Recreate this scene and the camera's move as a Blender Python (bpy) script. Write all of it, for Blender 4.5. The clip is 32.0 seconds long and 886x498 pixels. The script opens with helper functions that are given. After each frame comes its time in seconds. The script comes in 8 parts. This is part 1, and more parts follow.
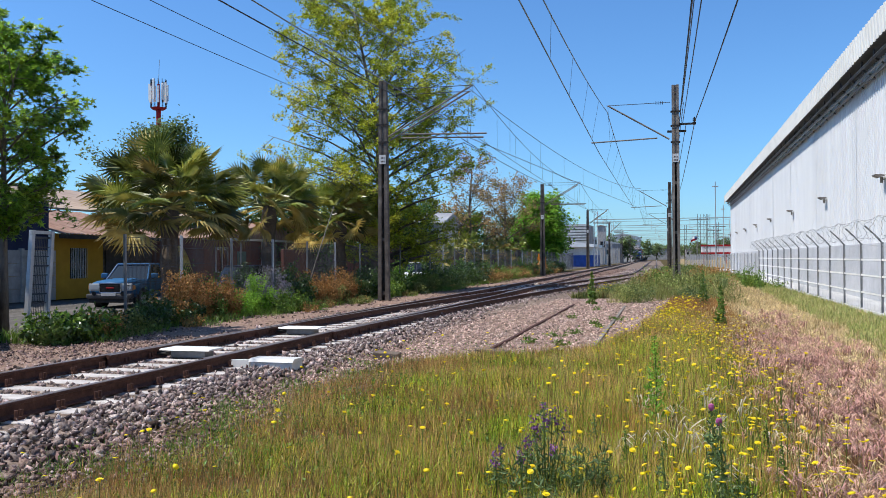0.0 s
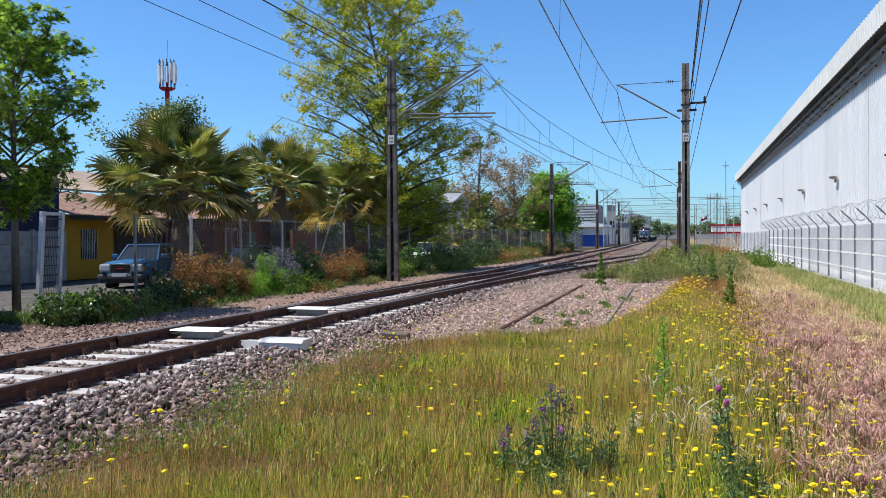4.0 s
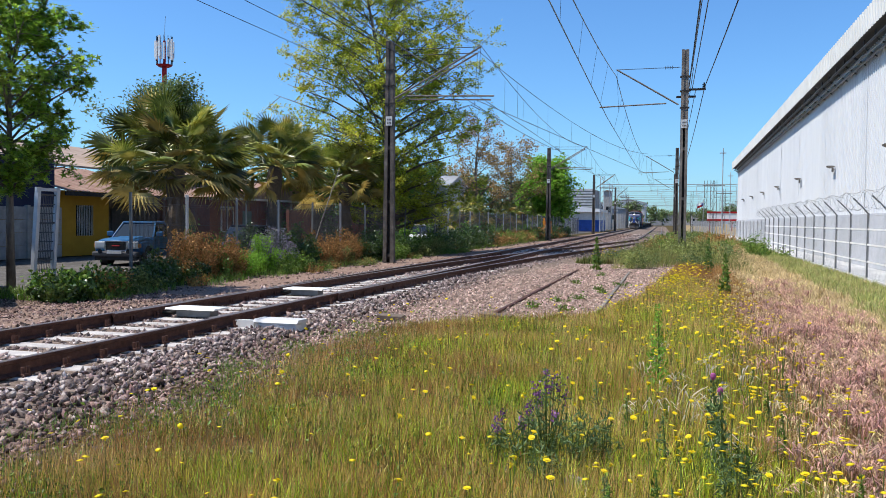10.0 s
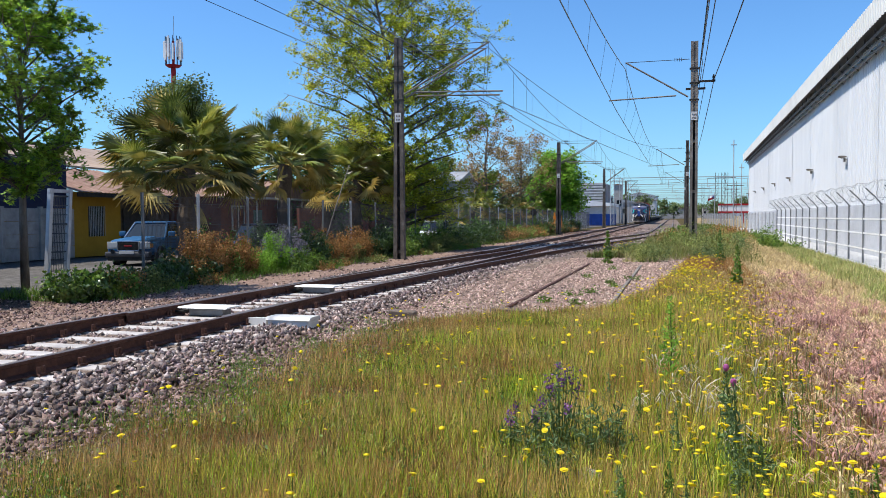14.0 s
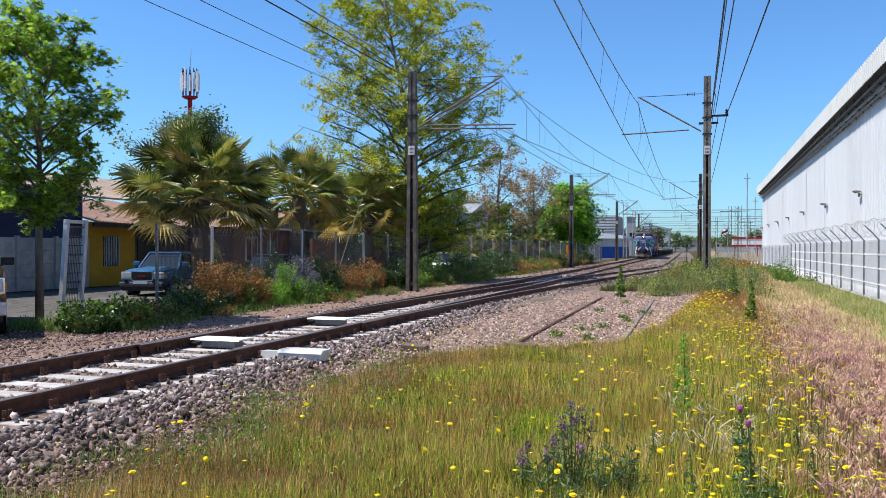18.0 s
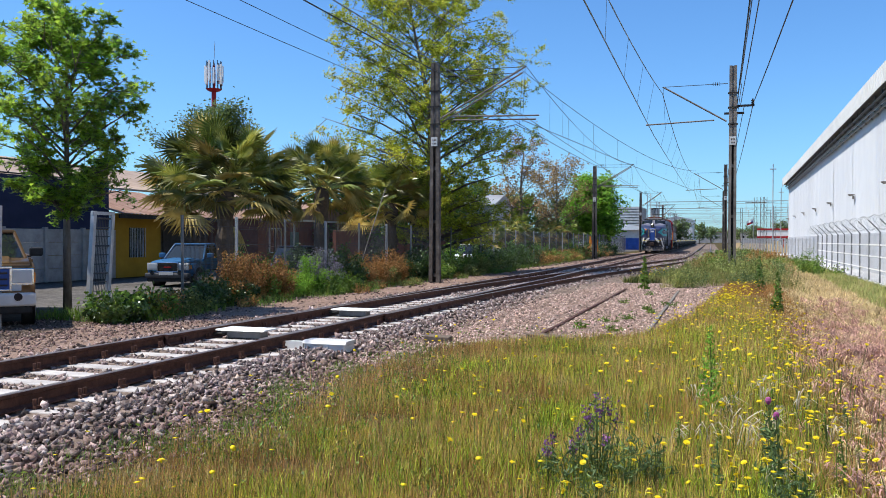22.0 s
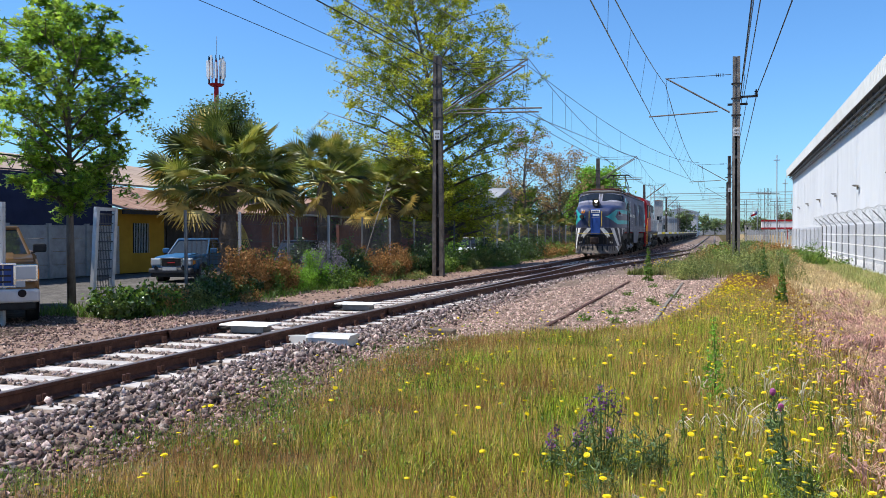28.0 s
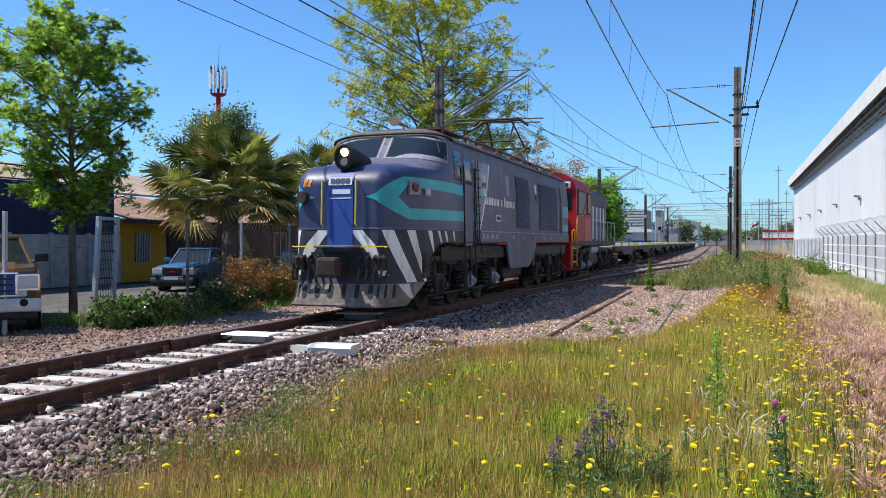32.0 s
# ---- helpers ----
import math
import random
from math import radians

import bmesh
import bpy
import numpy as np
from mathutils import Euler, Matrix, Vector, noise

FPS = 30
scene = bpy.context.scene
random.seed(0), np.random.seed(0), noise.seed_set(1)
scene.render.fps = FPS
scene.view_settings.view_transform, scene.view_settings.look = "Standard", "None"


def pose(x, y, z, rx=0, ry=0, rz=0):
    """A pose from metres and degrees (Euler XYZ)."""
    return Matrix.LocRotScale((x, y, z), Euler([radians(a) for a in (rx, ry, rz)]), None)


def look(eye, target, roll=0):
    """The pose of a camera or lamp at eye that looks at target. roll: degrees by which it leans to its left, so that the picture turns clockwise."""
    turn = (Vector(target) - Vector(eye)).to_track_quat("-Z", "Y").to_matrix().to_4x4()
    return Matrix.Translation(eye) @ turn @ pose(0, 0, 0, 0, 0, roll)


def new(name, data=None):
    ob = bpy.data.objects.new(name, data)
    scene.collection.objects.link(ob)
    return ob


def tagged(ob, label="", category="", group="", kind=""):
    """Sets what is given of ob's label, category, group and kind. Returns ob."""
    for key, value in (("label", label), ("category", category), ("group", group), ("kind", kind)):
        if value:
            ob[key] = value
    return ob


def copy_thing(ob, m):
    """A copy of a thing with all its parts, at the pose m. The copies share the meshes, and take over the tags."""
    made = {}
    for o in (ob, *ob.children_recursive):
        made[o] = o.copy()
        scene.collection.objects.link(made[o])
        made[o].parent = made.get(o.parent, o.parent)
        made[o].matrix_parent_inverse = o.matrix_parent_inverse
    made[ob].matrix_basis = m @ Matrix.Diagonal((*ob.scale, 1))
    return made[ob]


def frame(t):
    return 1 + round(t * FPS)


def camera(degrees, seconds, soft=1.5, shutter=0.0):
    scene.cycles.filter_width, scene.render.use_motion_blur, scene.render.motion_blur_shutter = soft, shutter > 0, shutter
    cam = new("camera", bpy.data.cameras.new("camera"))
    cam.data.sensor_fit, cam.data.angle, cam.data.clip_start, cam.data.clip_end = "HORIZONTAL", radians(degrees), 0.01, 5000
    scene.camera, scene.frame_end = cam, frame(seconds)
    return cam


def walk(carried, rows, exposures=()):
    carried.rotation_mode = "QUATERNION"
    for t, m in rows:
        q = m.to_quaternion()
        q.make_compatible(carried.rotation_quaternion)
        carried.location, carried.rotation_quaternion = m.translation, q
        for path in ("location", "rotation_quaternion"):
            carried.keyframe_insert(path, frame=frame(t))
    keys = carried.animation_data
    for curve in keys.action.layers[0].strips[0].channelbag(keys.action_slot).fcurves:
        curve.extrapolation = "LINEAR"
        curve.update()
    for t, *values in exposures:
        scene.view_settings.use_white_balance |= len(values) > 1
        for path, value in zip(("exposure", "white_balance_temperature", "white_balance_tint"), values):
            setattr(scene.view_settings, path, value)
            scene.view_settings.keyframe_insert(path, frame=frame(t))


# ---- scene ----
cam = camera(54.9, 32.0, soft=0.8)
PATH = [
    (0, (0.065, 0.154, 1.643), (-0.458, 2.084, 1.664), -0.3),
    (0.5, (0.059, 0.17, 1.642), (-0.468, 2.099, 1.661), -0.4),
    (1, (0.057, 0.174, 1.644), (-0.474, 2.102, 1.655), -0.6),
    (1.5, (0.054, 0.175, 1.646), (-0.482, 2.102, 1.652), -0.6),
    (2, (0.062, 0.17, 1.645), (-0.472, 2.097, 1.643), -0.4),
    (2.5, (0.063, 0.16, 1.653), (-0.474, 2.086, 1.644), -0.3),
    (3, (0.069, 0.161, 1.654), (-0.469, 2.088, 1.642), -0.2),
    (3.5, (0.074, 0.153, 1.657), (-0.471, 2.077, 1.637), -0.4),
    (5.5, (0.076, 0.165, 1.655), (-0.46, 2.092, 1.621), -0.3),
    (6, (0.087, 0.152, 1.662), (-0.449, 2.079, 1.622), -0.4),
    (6.5, (0.068, 0.169, 1.656), (-0.467, 2.095, 1.61), -0.1),
    (7, (0.063, 0.164, 1.653), (-0.464, 2.093, 1.601), -0.1),
    (7.5, (0.063, 0.158, 1.658), (-0.465, 2.086, 1.602), 0.2),
    (8, (0.059, 0.167, 1.661), (-0.469, 2.095, 1.601), 0.5),
    (8.5, (0.066, 0.16, 1.663), (-0.461, 2.088, 1.6), 0.6),
    (9, (0.065, 0.162, 1.663), (-0.461, 2.091, 1.596), 0.6),
    (9.5, (0.064, 0.15, 1.664), (-0.463, 2.078, 1.593), 0.6),
    (10, (0.062, 0.165, 1.664), (-0.472, 2.091, 1.597), 0.6),
    (10.5, (0.058, 0.157, 1.668), (-0.476, 2.084, 1.601), 0.4),
    (11, (0.064, 0.162, 1.665), (-0.475, 2.087, 1.595), 0.4),
    (11.5, (0.052, 0.168, 1.654), (-0.488, 2.092, 1.58), 0.3),
    (12, (0.058, 0.168, 1.66), (-0.484, 2.092, 1.583), 0.5),
    (12.5, (0.057, 0.163, 1.661), (-0.481, 2.087, 1.582), 0.6),
    (13, (0.06, 0.156, 1.666), (-0.477, 2.081, 1.585), 0.7),
    (13.5, (0.065, 0.163, 1.663), (-0.484, 2.084, 1.579), -0.0),
    (14, (0.064, 0.153, 1.654), (-0.494, 2.072, 1.578), -0.2),
    (14.5, (0.066, 0.135, 1.675), (-0.511, 2.05, 1.616), -0.3),
    (16.5, (0.04, 0.154, 1.702), (-0.56, 2.061, 1.7), 0.8),
    (17, (0.052, 0.156, 1.698), (-0.542, 2.066, 1.702), 0.7),
    (17.5, (0.062, 0.148, 1.691), (-0.528, 2.059, 1.692), 0.6),
    (18, (0.063, 0.142, 1.699), (-0.523, 2.054, 1.696), 0.2),
    (18.5, (0.08, 0.13, 1.697), (-0.513, 2.041, 1.693), 0.3),
    (19, (0.07, 0.141, 1.697), (-0.528, 2.049, 1.688), 0.3),
    (19.5, (0.058, 0.141, 1.69), (-0.549, 2.047, 1.678), 0.4),
    (20, (0.056, 0.14, 1.693), (-0.563, 2.042, 1.681), 0.3),
    (20.5, (0.051, 0.149, 1.69), (-0.568, 2.05, 1.679), 0.6),
    (21, (0.044, 0.151, 1.696), (-0.578, 2.052, 1.681), 0.7),
    (21.5, (0.048, 0.162, 1.685), (-0.586, 2.059, 1.666), 0.4),
    (22, (0.044, 0.141, 1.692), (-0.592, 2.037, 1.669), 0.2),
    (22.5, (0.039, 0.15, 1.679), (-0.613, 2.041, 1.658), 0.4),
    (23, (0.034, 0.146, 1.693), (-0.616, 2.038, 1.672), 0.4),
    (23.5, (0.036, 0.17, 1.686), (-0.611, 2.062, 1.664), 0.1),
    (24, (0.037, 0.161, 1.687), (-0.613, 2.053, 1.66), 0.1),
    (24.5, (0.04, 0.167, 1.685), (-0.61, 2.059, 1.655), 0.6),
    (25, (0.037, 0.172, 1.686), (-0.61, 2.064, 1.654), 0.5),
    (25.5, (0.038, 0.177, 1.693), (-0.607, 2.069, 1.657), 0.1),
    (27.5, (0.049, 0.162, 1.691), (-0.596, 2.055, 1.653), -0.1),
    (28, (0.047, 0.163, 1.688), (-0.597, 2.056, 1.65), -0.2),
    (28.5, (0.042, 0.157, 1.695), (-0.601, 2.05, 1.666), -0.1),
    (29, (0.043, 0.15, 1.695), (-0.601, 2.043, 1.674), -0.1),
    (29.5, (0.042, 0.168, 1.682), (-0.603, 2.061, 1.664), 0.0),
    (30, (0.04, 0.181, 1.689), (-0.607, 2.073, 1.662), 0.1),
    (30.5, (0.032, 0.166, 1.684), (-0.616, 2.058, 1.653), 0.1),
    (31, (0.021, 0.162, 1.69), (-0.624, 2.055, 1.664), 0.2),
    (31.5, (0.027, 0.173, 1.697), (-0.619, 2.066, 1.678), 0.0),
    (32, (0.042, 0.156, 1.692), (-0.605, 2.049, 1.677), -0.1),
]
walk(cam, [(t, look(eye, target, roll)) for t, eye, target, roll in PATH], exposures=[(0, 0.25), (5, 0.27), (10, 0.30), (17, 0.33), (32, 0.37)])


# ---- light ----
SUN_EL, SUN_AZ = radians(57), radians(20)      # elevation; turn from -X towards -Y
to_sun = Vector((-math.cos(SUN_EL) * math.cos(SUN_AZ), -math.cos(SUN_EL) * math.sin(SUN_AZ), math.sin(SUN_EL)))
world = bpy.data.worlds.new("sky")
world.use_nodes = True
scene.world = world
sky = world.node_tree.nodes.new("ShaderNodeTexSky")
sky.sky_type, sky.sun_disc = "NISHITA", False
sky.sun_elevation, sky.sun_rotation = SUN_EL, math.atan2(to_sun.x, to_sun.y)
sky.air_density, sky.dust_density, sky.ozone_density = 1.0, 0.45, 0.6
tone = world.node_tree.nodes.new("ShaderNodeMix")
tone.data_type, tone.blend_type = "RGBA", "MULTIPLY"
tone.inputs["Factor"].default_value = 1.0
tone.inputs["B"].default_value = (0.50, 0.855, 1.265, 1)
world.node_tree.links.new(sky.outputs[0], tone.inputs["A"])
world.node_tree.links.new(tone.outputs["Result"], world.node_tree.nodes["Background"].inputs[0])
world.node_tree.nodes["Background"].inputs[1].default_value = 0.114
sun = new("sun", bpy.data.lights.new("sun", "SUN"))
sun.data.energy, sun.data.angle, sun.data.color = 5.0, radians(0.53), (1.0, 0.955, 0.88)
sun.matrix_world = look(to_sun * 50, (0, 0, 0))


# ---- materials ----
def mat(name, cols, scale=4.0, rough=0.7, metal=0.0, bump=0.0, bscale=30.0, rand="", amount=0.25, leafy=0.0, big=0.0, stretch=(1, 1, 1), spec=0.3, hue=0.0):
    """Noise ramp of cols, with a coarser stain layer (big), random value per object or island (rand) and relief."""
    m = bpy.data.materials.new(name)
    m.use_nodes = True
    nt = m.node_tree
    nd, ln = nt.nodes, nt.links
    bsdf = nd["Principled BSDF"]
    tc = nd.new("ShaderNodeTexCoord")
    mp = nd.new("ShaderNodeMapping")
    mp.inputs["Scale"].default_value = stretch
    ln.new(tc.outputs["Object"], mp.inputs["Vector"])
    n1 = nd.new("ShaderNodeTexNoise")
    n1.inputs["Scale"].default_value, n1.inputs["Detail"].default_value, n1.inputs["Roughness"].default_value = scale, 6, 0.65
    ln.new(mp.outputs[0], n1.inputs["Vector"])
    ramp = nd.new("ShaderNodeValToRGB")
    els = ramp.color_ramp.elements
    for i, c in enumerate(cols):
        at = 0.28 + 0.44 * i / max(1, len(cols) - 1)
        e = els[i] if i < 2 else els.new(at)
        e.position, e.color = at, (*c, 1)
    if len(cols) == 1:
        els[1].color = (*cols[0], 1)
    ln.new(n1.outputs["Fac"], ramp.inputs[0])
    col = ramp.outputs[0]
    if big:
        n2 = nd.new("ShaderNodeTexNoise")
        n2.inputs["Scale"].default_value, n2.inputs["Detail"].default_value = scale * 0.13, 4
        ln.new(mp.outputs[0], n2.inputs["Vector"])
        mr = nd.new("ShaderNodeMapRange")
        mr.inputs[1].default_value, mr.inputs[2].default_value = 0.3, 0.7
        mr.inputs[3].default_value, mr.inputs[4].default_value = 1 - big, 1 + big * 0.6
        ln.new(n2.outputs["Fac"], mr.inputs[0])
        hs = nd.new("ShaderNodeHueSaturation")
        ln.new(col, hs.inputs["Color"])
        ln.new(mr.outputs[0], hs.inputs["Value"])
        col = hs.outputs[0]
    if rand:
        if rand == "object":
            src = nd.new("ShaderNodeObjectInfo").outputs["Random"]
        else:
            src = nd.new("ShaderNodeNewGeometry").outputs["Random Per Island"]
        mr = nd.new("ShaderNodeMapRange")
        mr.inputs[3].default_value, mr.inputs[4].default_value = 1 - amount, 1 + amount
        ln.new(src, mr.inputs[0])
        hs = nd.new("ShaderNodeHueSaturation")
        ln.new(col, hs.inputs["Color"])
        ln.new(mr.outputs[0], hs.inputs["Value"])
        if hue:
            mh = nd.new("ShaderNodeMapRange")
            mh.inputs[3].default_value, mh.inputs[4].default_value = 0.5 - hue, 0.5 + hue
            wn = nd.new("ShaderNodeTexWhiteNoise")
            wn.noise_dimensions = "1D"
            ln.new(src, wn.inputs["W"])
            ln.new(wn.outputs["Value"], mh.inputs[0])
            ln.new(mh.outputs[0], hs.inputs["Hue"])
        col = hs.outputs[0]
    ln.new(col, bsdf.inputs["Base Color"])
    bsdf.inputs["Roughness"].default_value, bsdf.inputs["Metallic"].default_value = rough, metal
    bsdf.inputs["Specular IOR Level"].default_value = spec
    if bump:
        n3 = nd.new("ShaderNodeTexNoise")
        n3.inputs["Scale"].default_value, n3.inputs["Detail"].default_value = bscale, 5
        ln.new(mp.outputs[0], n3.inputs["Vector"])
        bp = nd.new("ShaderNodeBump")
        bp.inputs["Strength"].default_value, bp.inputs["Distance"].default_value = bump, 0.02
        ln.new(n3.outputs["Fac"], bp.inputs["Height"])
        ln.new(bp.outputs[0], bsdf.inputs["Normal"])
    if leafy:
        tr = nd.new("ShaderNodeBsdfTranslucent")
        ln.new(col, tr.inputs["Color"])
        mx = nd.new("ShaderNodeMixShader")
        mx.inputs[0].default_value = leafy
        ln.new(bsdf.outputs[0], mx.inputs[1])
        ln.new(tr.outputs[0], mx.inputs[2])
        ln.new(mx.outputs[0], nd["Material Output"].inputs[0])
    return m


def paint(name, col, dirt=(0.05, 0.043, 0.04), chip=(0.30, 0.29, 0.28), worn=0.45, chips=0.12, rough=0.5, spec=0.35):
    """Old vehicle paint: fading clouds, grime running down in streaks, and small chips to the primer."""
    m = mat(name, [tuple(c * 0.82 for c in col), col, tuple(min(0.8, c * 1.2 + 0.012) for c in col)], 1.6, rough, bump=0.06, bscale=14, big=0.2, spec=spec)
    nt = m.node_tree
    nd, ln = nt.nodes, nt.links
    bsdf = nd["Principled BSDF"]
    col_out = bsdf.inputs["Base Color"].links[0].from_socket
    tc = nd.new("ShaderNodeTexCoord")
    for colour, stretch, scale, lo, hi, most in ((dirt, (1, 1, 0.12), 5.0, 0.50, 0.75, worn), (dirt, (1, 1, 1), 1.1, 0.5, 0.78, worn * 0.8), (chip, (1, 1, 0.6), 23.0, 0.70, 0.73, chips * 6)):
        mp = nd.new("ShaderNodeMapping")
        mp.inputs["Scale"].default_value = stretch
        ln.new(tc.outputs["Object"], mp.inputs["Vector"])
        no = nd.new("ShaderNodeTexNoise")
        no.inputs["Scale"].default_value, no.inputs["Detail"].default_value, no.inputs["Roughness"].default_value = scale, 5, 0.6
        ln.new(mp.outputs[0], no.inputs["Vector"])
        mr = nd.new("ShaderNodeMapRange")
        mr.inputs[1].default_value, mr.inputs[2].default_value, mr.inputs[4].default_value = lo, hi, min(1.0, most)
        ln.new(no.outputs["Fac"], mr.inputs[0])
        mx = nd.new("ShaderNodeMix")
        mx.data_type = "RGBA"
        mx.inputs["B"].default_value = (*colour, 1)
        ln.new(mr.outputs[0], mx.inputs["Factor"])
        ln.new(col_out, mx.inputs["A"])
        col_out = mx.outputs["Result"]
    ln.new(col_out, bsdf.inputs["Base Color"])
    return m


def glow(name, col, power):
    m = bpy.data.materials.new(name)
    m.use_nodes = True
    b = m.node_tree.nodes["Principled BSDF"]
    b.inputs["Base Color"].default_value = (*col, 1)
    b.inputs["Emission Color"].default_value, b.inputs["Emission Strength"].default_value = (*col, 1), power
    return m


def glass(name, tint, rough=0.05):
    m = bpy.data.materials.new(name)
    m.use_nodes = True
    b = m.node_tree.nodes["Principled BSDF"]
    b.inputs["Base Color"].default_value, b.inputs["Roughness"].default_value = (*tint, 1), rough
    b.inputs["Specular IOR Level"].default_value = 0.6
    return m


M_soil = mat("soil_and_straw", [(0.04, 0.03, 0.016), (0.10, 0.075, 0.035), (0.055, 0.06, 0.018)], 3.0, 0.95, bump=0.6, bscale=60, big=0.25, spec=0.02)
M_dirt = mat("trodden_brown_dirt", [(0.06, 0.042, 0.03), (0.125, 0.092, 0.07), (0.20, 0.155, 0.125)], 4, 0.95, bump=0.8, bscale=45, big=0.3, spec=0.02)
M_drysoil = mat("dry_grass_soil", [(0.20, 0.135, 0.07), (0.34, 0.25, 0.14), (0.24, 0.20, 0.085)], 2.2, 0.95, bump=0.6, bscale=50, big=0.25, spec=0.02)
M_gravelbed = mat("gravel_bed", [(0.12, 0.08, 0.06), (0.26, 0.175, 0.135), (0.37, 0.28, 0.235)], 22, 0.95, bump=1.0, bscale=26, big=0.2, spec=0.02)
M_ballastbed = mat("ballast_bed", [(0.07, 0.05, 0.038), (0.20, 0.15, 0.12), (0.36, 0.29, 0.245)], 9, 0.95, bump=1.0, bscale=18, big=0.2, spec=0.02)
M_stone = mat("ballast_stone", [(0.07, 0.045, 0.040), (0.22, 0.165, 0.15), (0.56, 0.49, 0.455)], 11, 0.75, bump=0.6, bscale=70, rand="island", amount=0.8, hue=0.025, spec=0.15)
M_redstone = mat("brown_ballast_stone", [(0.05, 0.032, 0.028), (0.19, 0.125, 0.105), (0.44, 0.335, 0.29)], 11, 0.8, bump=0.6, bscale=70, rand="island", amount=0.8, hue=0.02, spec=0.1)
M_pinkstone = mat("reddish_gravel", [(0.17, 0.10, 0.078), (0.39, 0.275, 0.225), (0.66, 0.53, 0.455)], 9, 0.9, bump=0.4, bscale=60, rand="island", amount=0.7, hue=0.02)
M_street = mat("gravel_street", [(0.075, 0.068, 0.062), (0.125, 0.115, 0.105), (0.20, 0.185, 0.17)], 5, 0.95, bump=0.9, bscale=35, big=0.3, spec=0.02)
M_rust = mat("rusty_rail", [(0.042, 0.018, 0.013), (0.088, 0.038, 0.026), (0.13, 0.06, 0.04)], 12, 0.75, 0.2, bump=0.3, bscale=60, big=0.2)
M_railtop = mat("worn_rail_top", [(0.20, 0.15, 0.13), (0.30, 0.25, 0.22)], 6, 0.42, 0.6, stretch=(4, 0.3, 4))
M_sleeper = mat("dusty_concrete_sleeper", [(0.36, 0.32, 0.30), (0.50, 0.46, 0.43), (0.60, 0.56, 0.52)], 5, 0.9, bump=0.4, bscale=40, rand="object", amount=0.12, big=0.2)
M_concrete = mat("grey_concrete", [(0.26, 0.25, 0.23), (0.36, 0.34, 0.32), (0.44, 0.42, 0.39)], 3, 0.9, bump=0.3, bscale=30, big=0.25)
M_mast = mat("dark_old_mast", [(0.055, 0.045, 0.038), (0.11, 0.092, 0.078), (0.19, 0.165, 0.14)], 4, 0.85, bump=0.3, bscale=30, big=0.3)
M_mastlight = mat("weathered_mast", [(0.12, 0.10, 0.085), (0.20, 0.175, 0.15), (0.28, 0.25, 0.215)], 4, 0.85, bump=0.3, bscale=30, big=0.3)
M_clad = mat("white_metal_cladding", [(0.60, 0.61, 0.63), (0.68, 0.69, 0.70)], 0.8, 0.5, 0.0, big=0.08, stretch=(1, 1, 0.15))
M_fascia = mat("cream_fascia", [(0.62, 0.61, 0.57), (0.72, 0.71, 0.67)], 0.8, 0.5, big=0.08)
M_darksteel = mat("dark_painted_steel", [(0.05, 0.05, 0.055), (0.09, 0.09, 0.095)], 5, 0.6, 0.3)
M_galv = mat("galvanised_steel", [(0.36, 0.37, 0.38), (0.50, 0.51, 0.52)], 6, 0.5, 0.4, big=0.15)
M_post = mat("dull_fence_post", [(0.15, 0.155, 0.16), (0.25, 0.255, 0.26)], 6, 0.5, 0.3, big=0.15)
M_wire = mat("dark_wire", [(0.03, 0.03, 0.032), (0.06, 0.06, 0.06)], 5, 0.6, 0.4)
M_copper = mat("weathered_copper_wire", [(0.10, 0.13, 0.15), (0.16, 0.19, 0.20)], 5, 0.6, 0.3)
M_bark = mat("grey_bark", [(0.07, 0.055, 0.045), (0.15, 0.125, 0.10), (0.22, 0.19, 0.16)], 7, 0.95, bump=0.8, bscale=25, stretch=(1, 1, 0.3))
M_leaf = mat("broad_green_leaf", [(0.10, 0.20, 0.018), (0.235, 0.375, 0.04), (0.46, 0.56, 0.09)], 0.7, 0.32, rand="island", amount=0.6, leafy=0.6, hue=0.015, spec=0.55)
M_leafdark = mat("glossy_green_leaf", [(0.05, 0.105, 0.02), (0.095, 0.175, 0.03), (0.16, 0.25, 0.045)], 0.8, 0.4, rand="island", amount=0.45, leafy=0.3, hue=0.012)
M_leafyellow = mat("yellow_green_leaf", [(0.20, 0.26, 0.022), (0.41, 0.45, 0.042), (0.64, 0.58, 0.09)], 0.35, 0.42, rand="island", amount=0.5, leafy=0.5, hue=0.015)
M_leafbright = mat("bright_green_leaf", [(0.12, 0.28, 0.03), (0.24, 0.44, 0.05), (0.36, 0.55, 0.08)], 0.7, 0.5, rand="island", amount=0.4, leafy=0.5)
M_oldsleeper = mat("grimy_brown_sleeper", [(0.13, 0.10, 0.08), (0.24, 0.195, 0.165), (0.34, 0.29, 0.25)], 2, 0.9, big=0.3, spec=0.02)
M_leafgrey = mat("grey_green_leaf", [(0.09, 0.14, 0.045), (0.16, 0.22, 0.08), (0.24, 0.30, 0.12)], 0.8, 0.6, rand="island", amount=0.4, leafy=0.25)
M_leafbrown = mat("russet_leaf", [(0.26, 0.14, 0.06), (0.40, 0.25, 0.11), (0.28, 0.28, 0.08)], 0.8, 0.7, rand="island", amount=0.4, leafy=0.3)
M_palm = mat("palm_frond", [(0.065, 0.092, 0.014), (0.20, 0.222, 0.038), (0.53, 0.46, 0.12)], 1.3, 0.34, rand="object", amount=0.65, leafy=0.25, spec=0.55, hue=0.02)
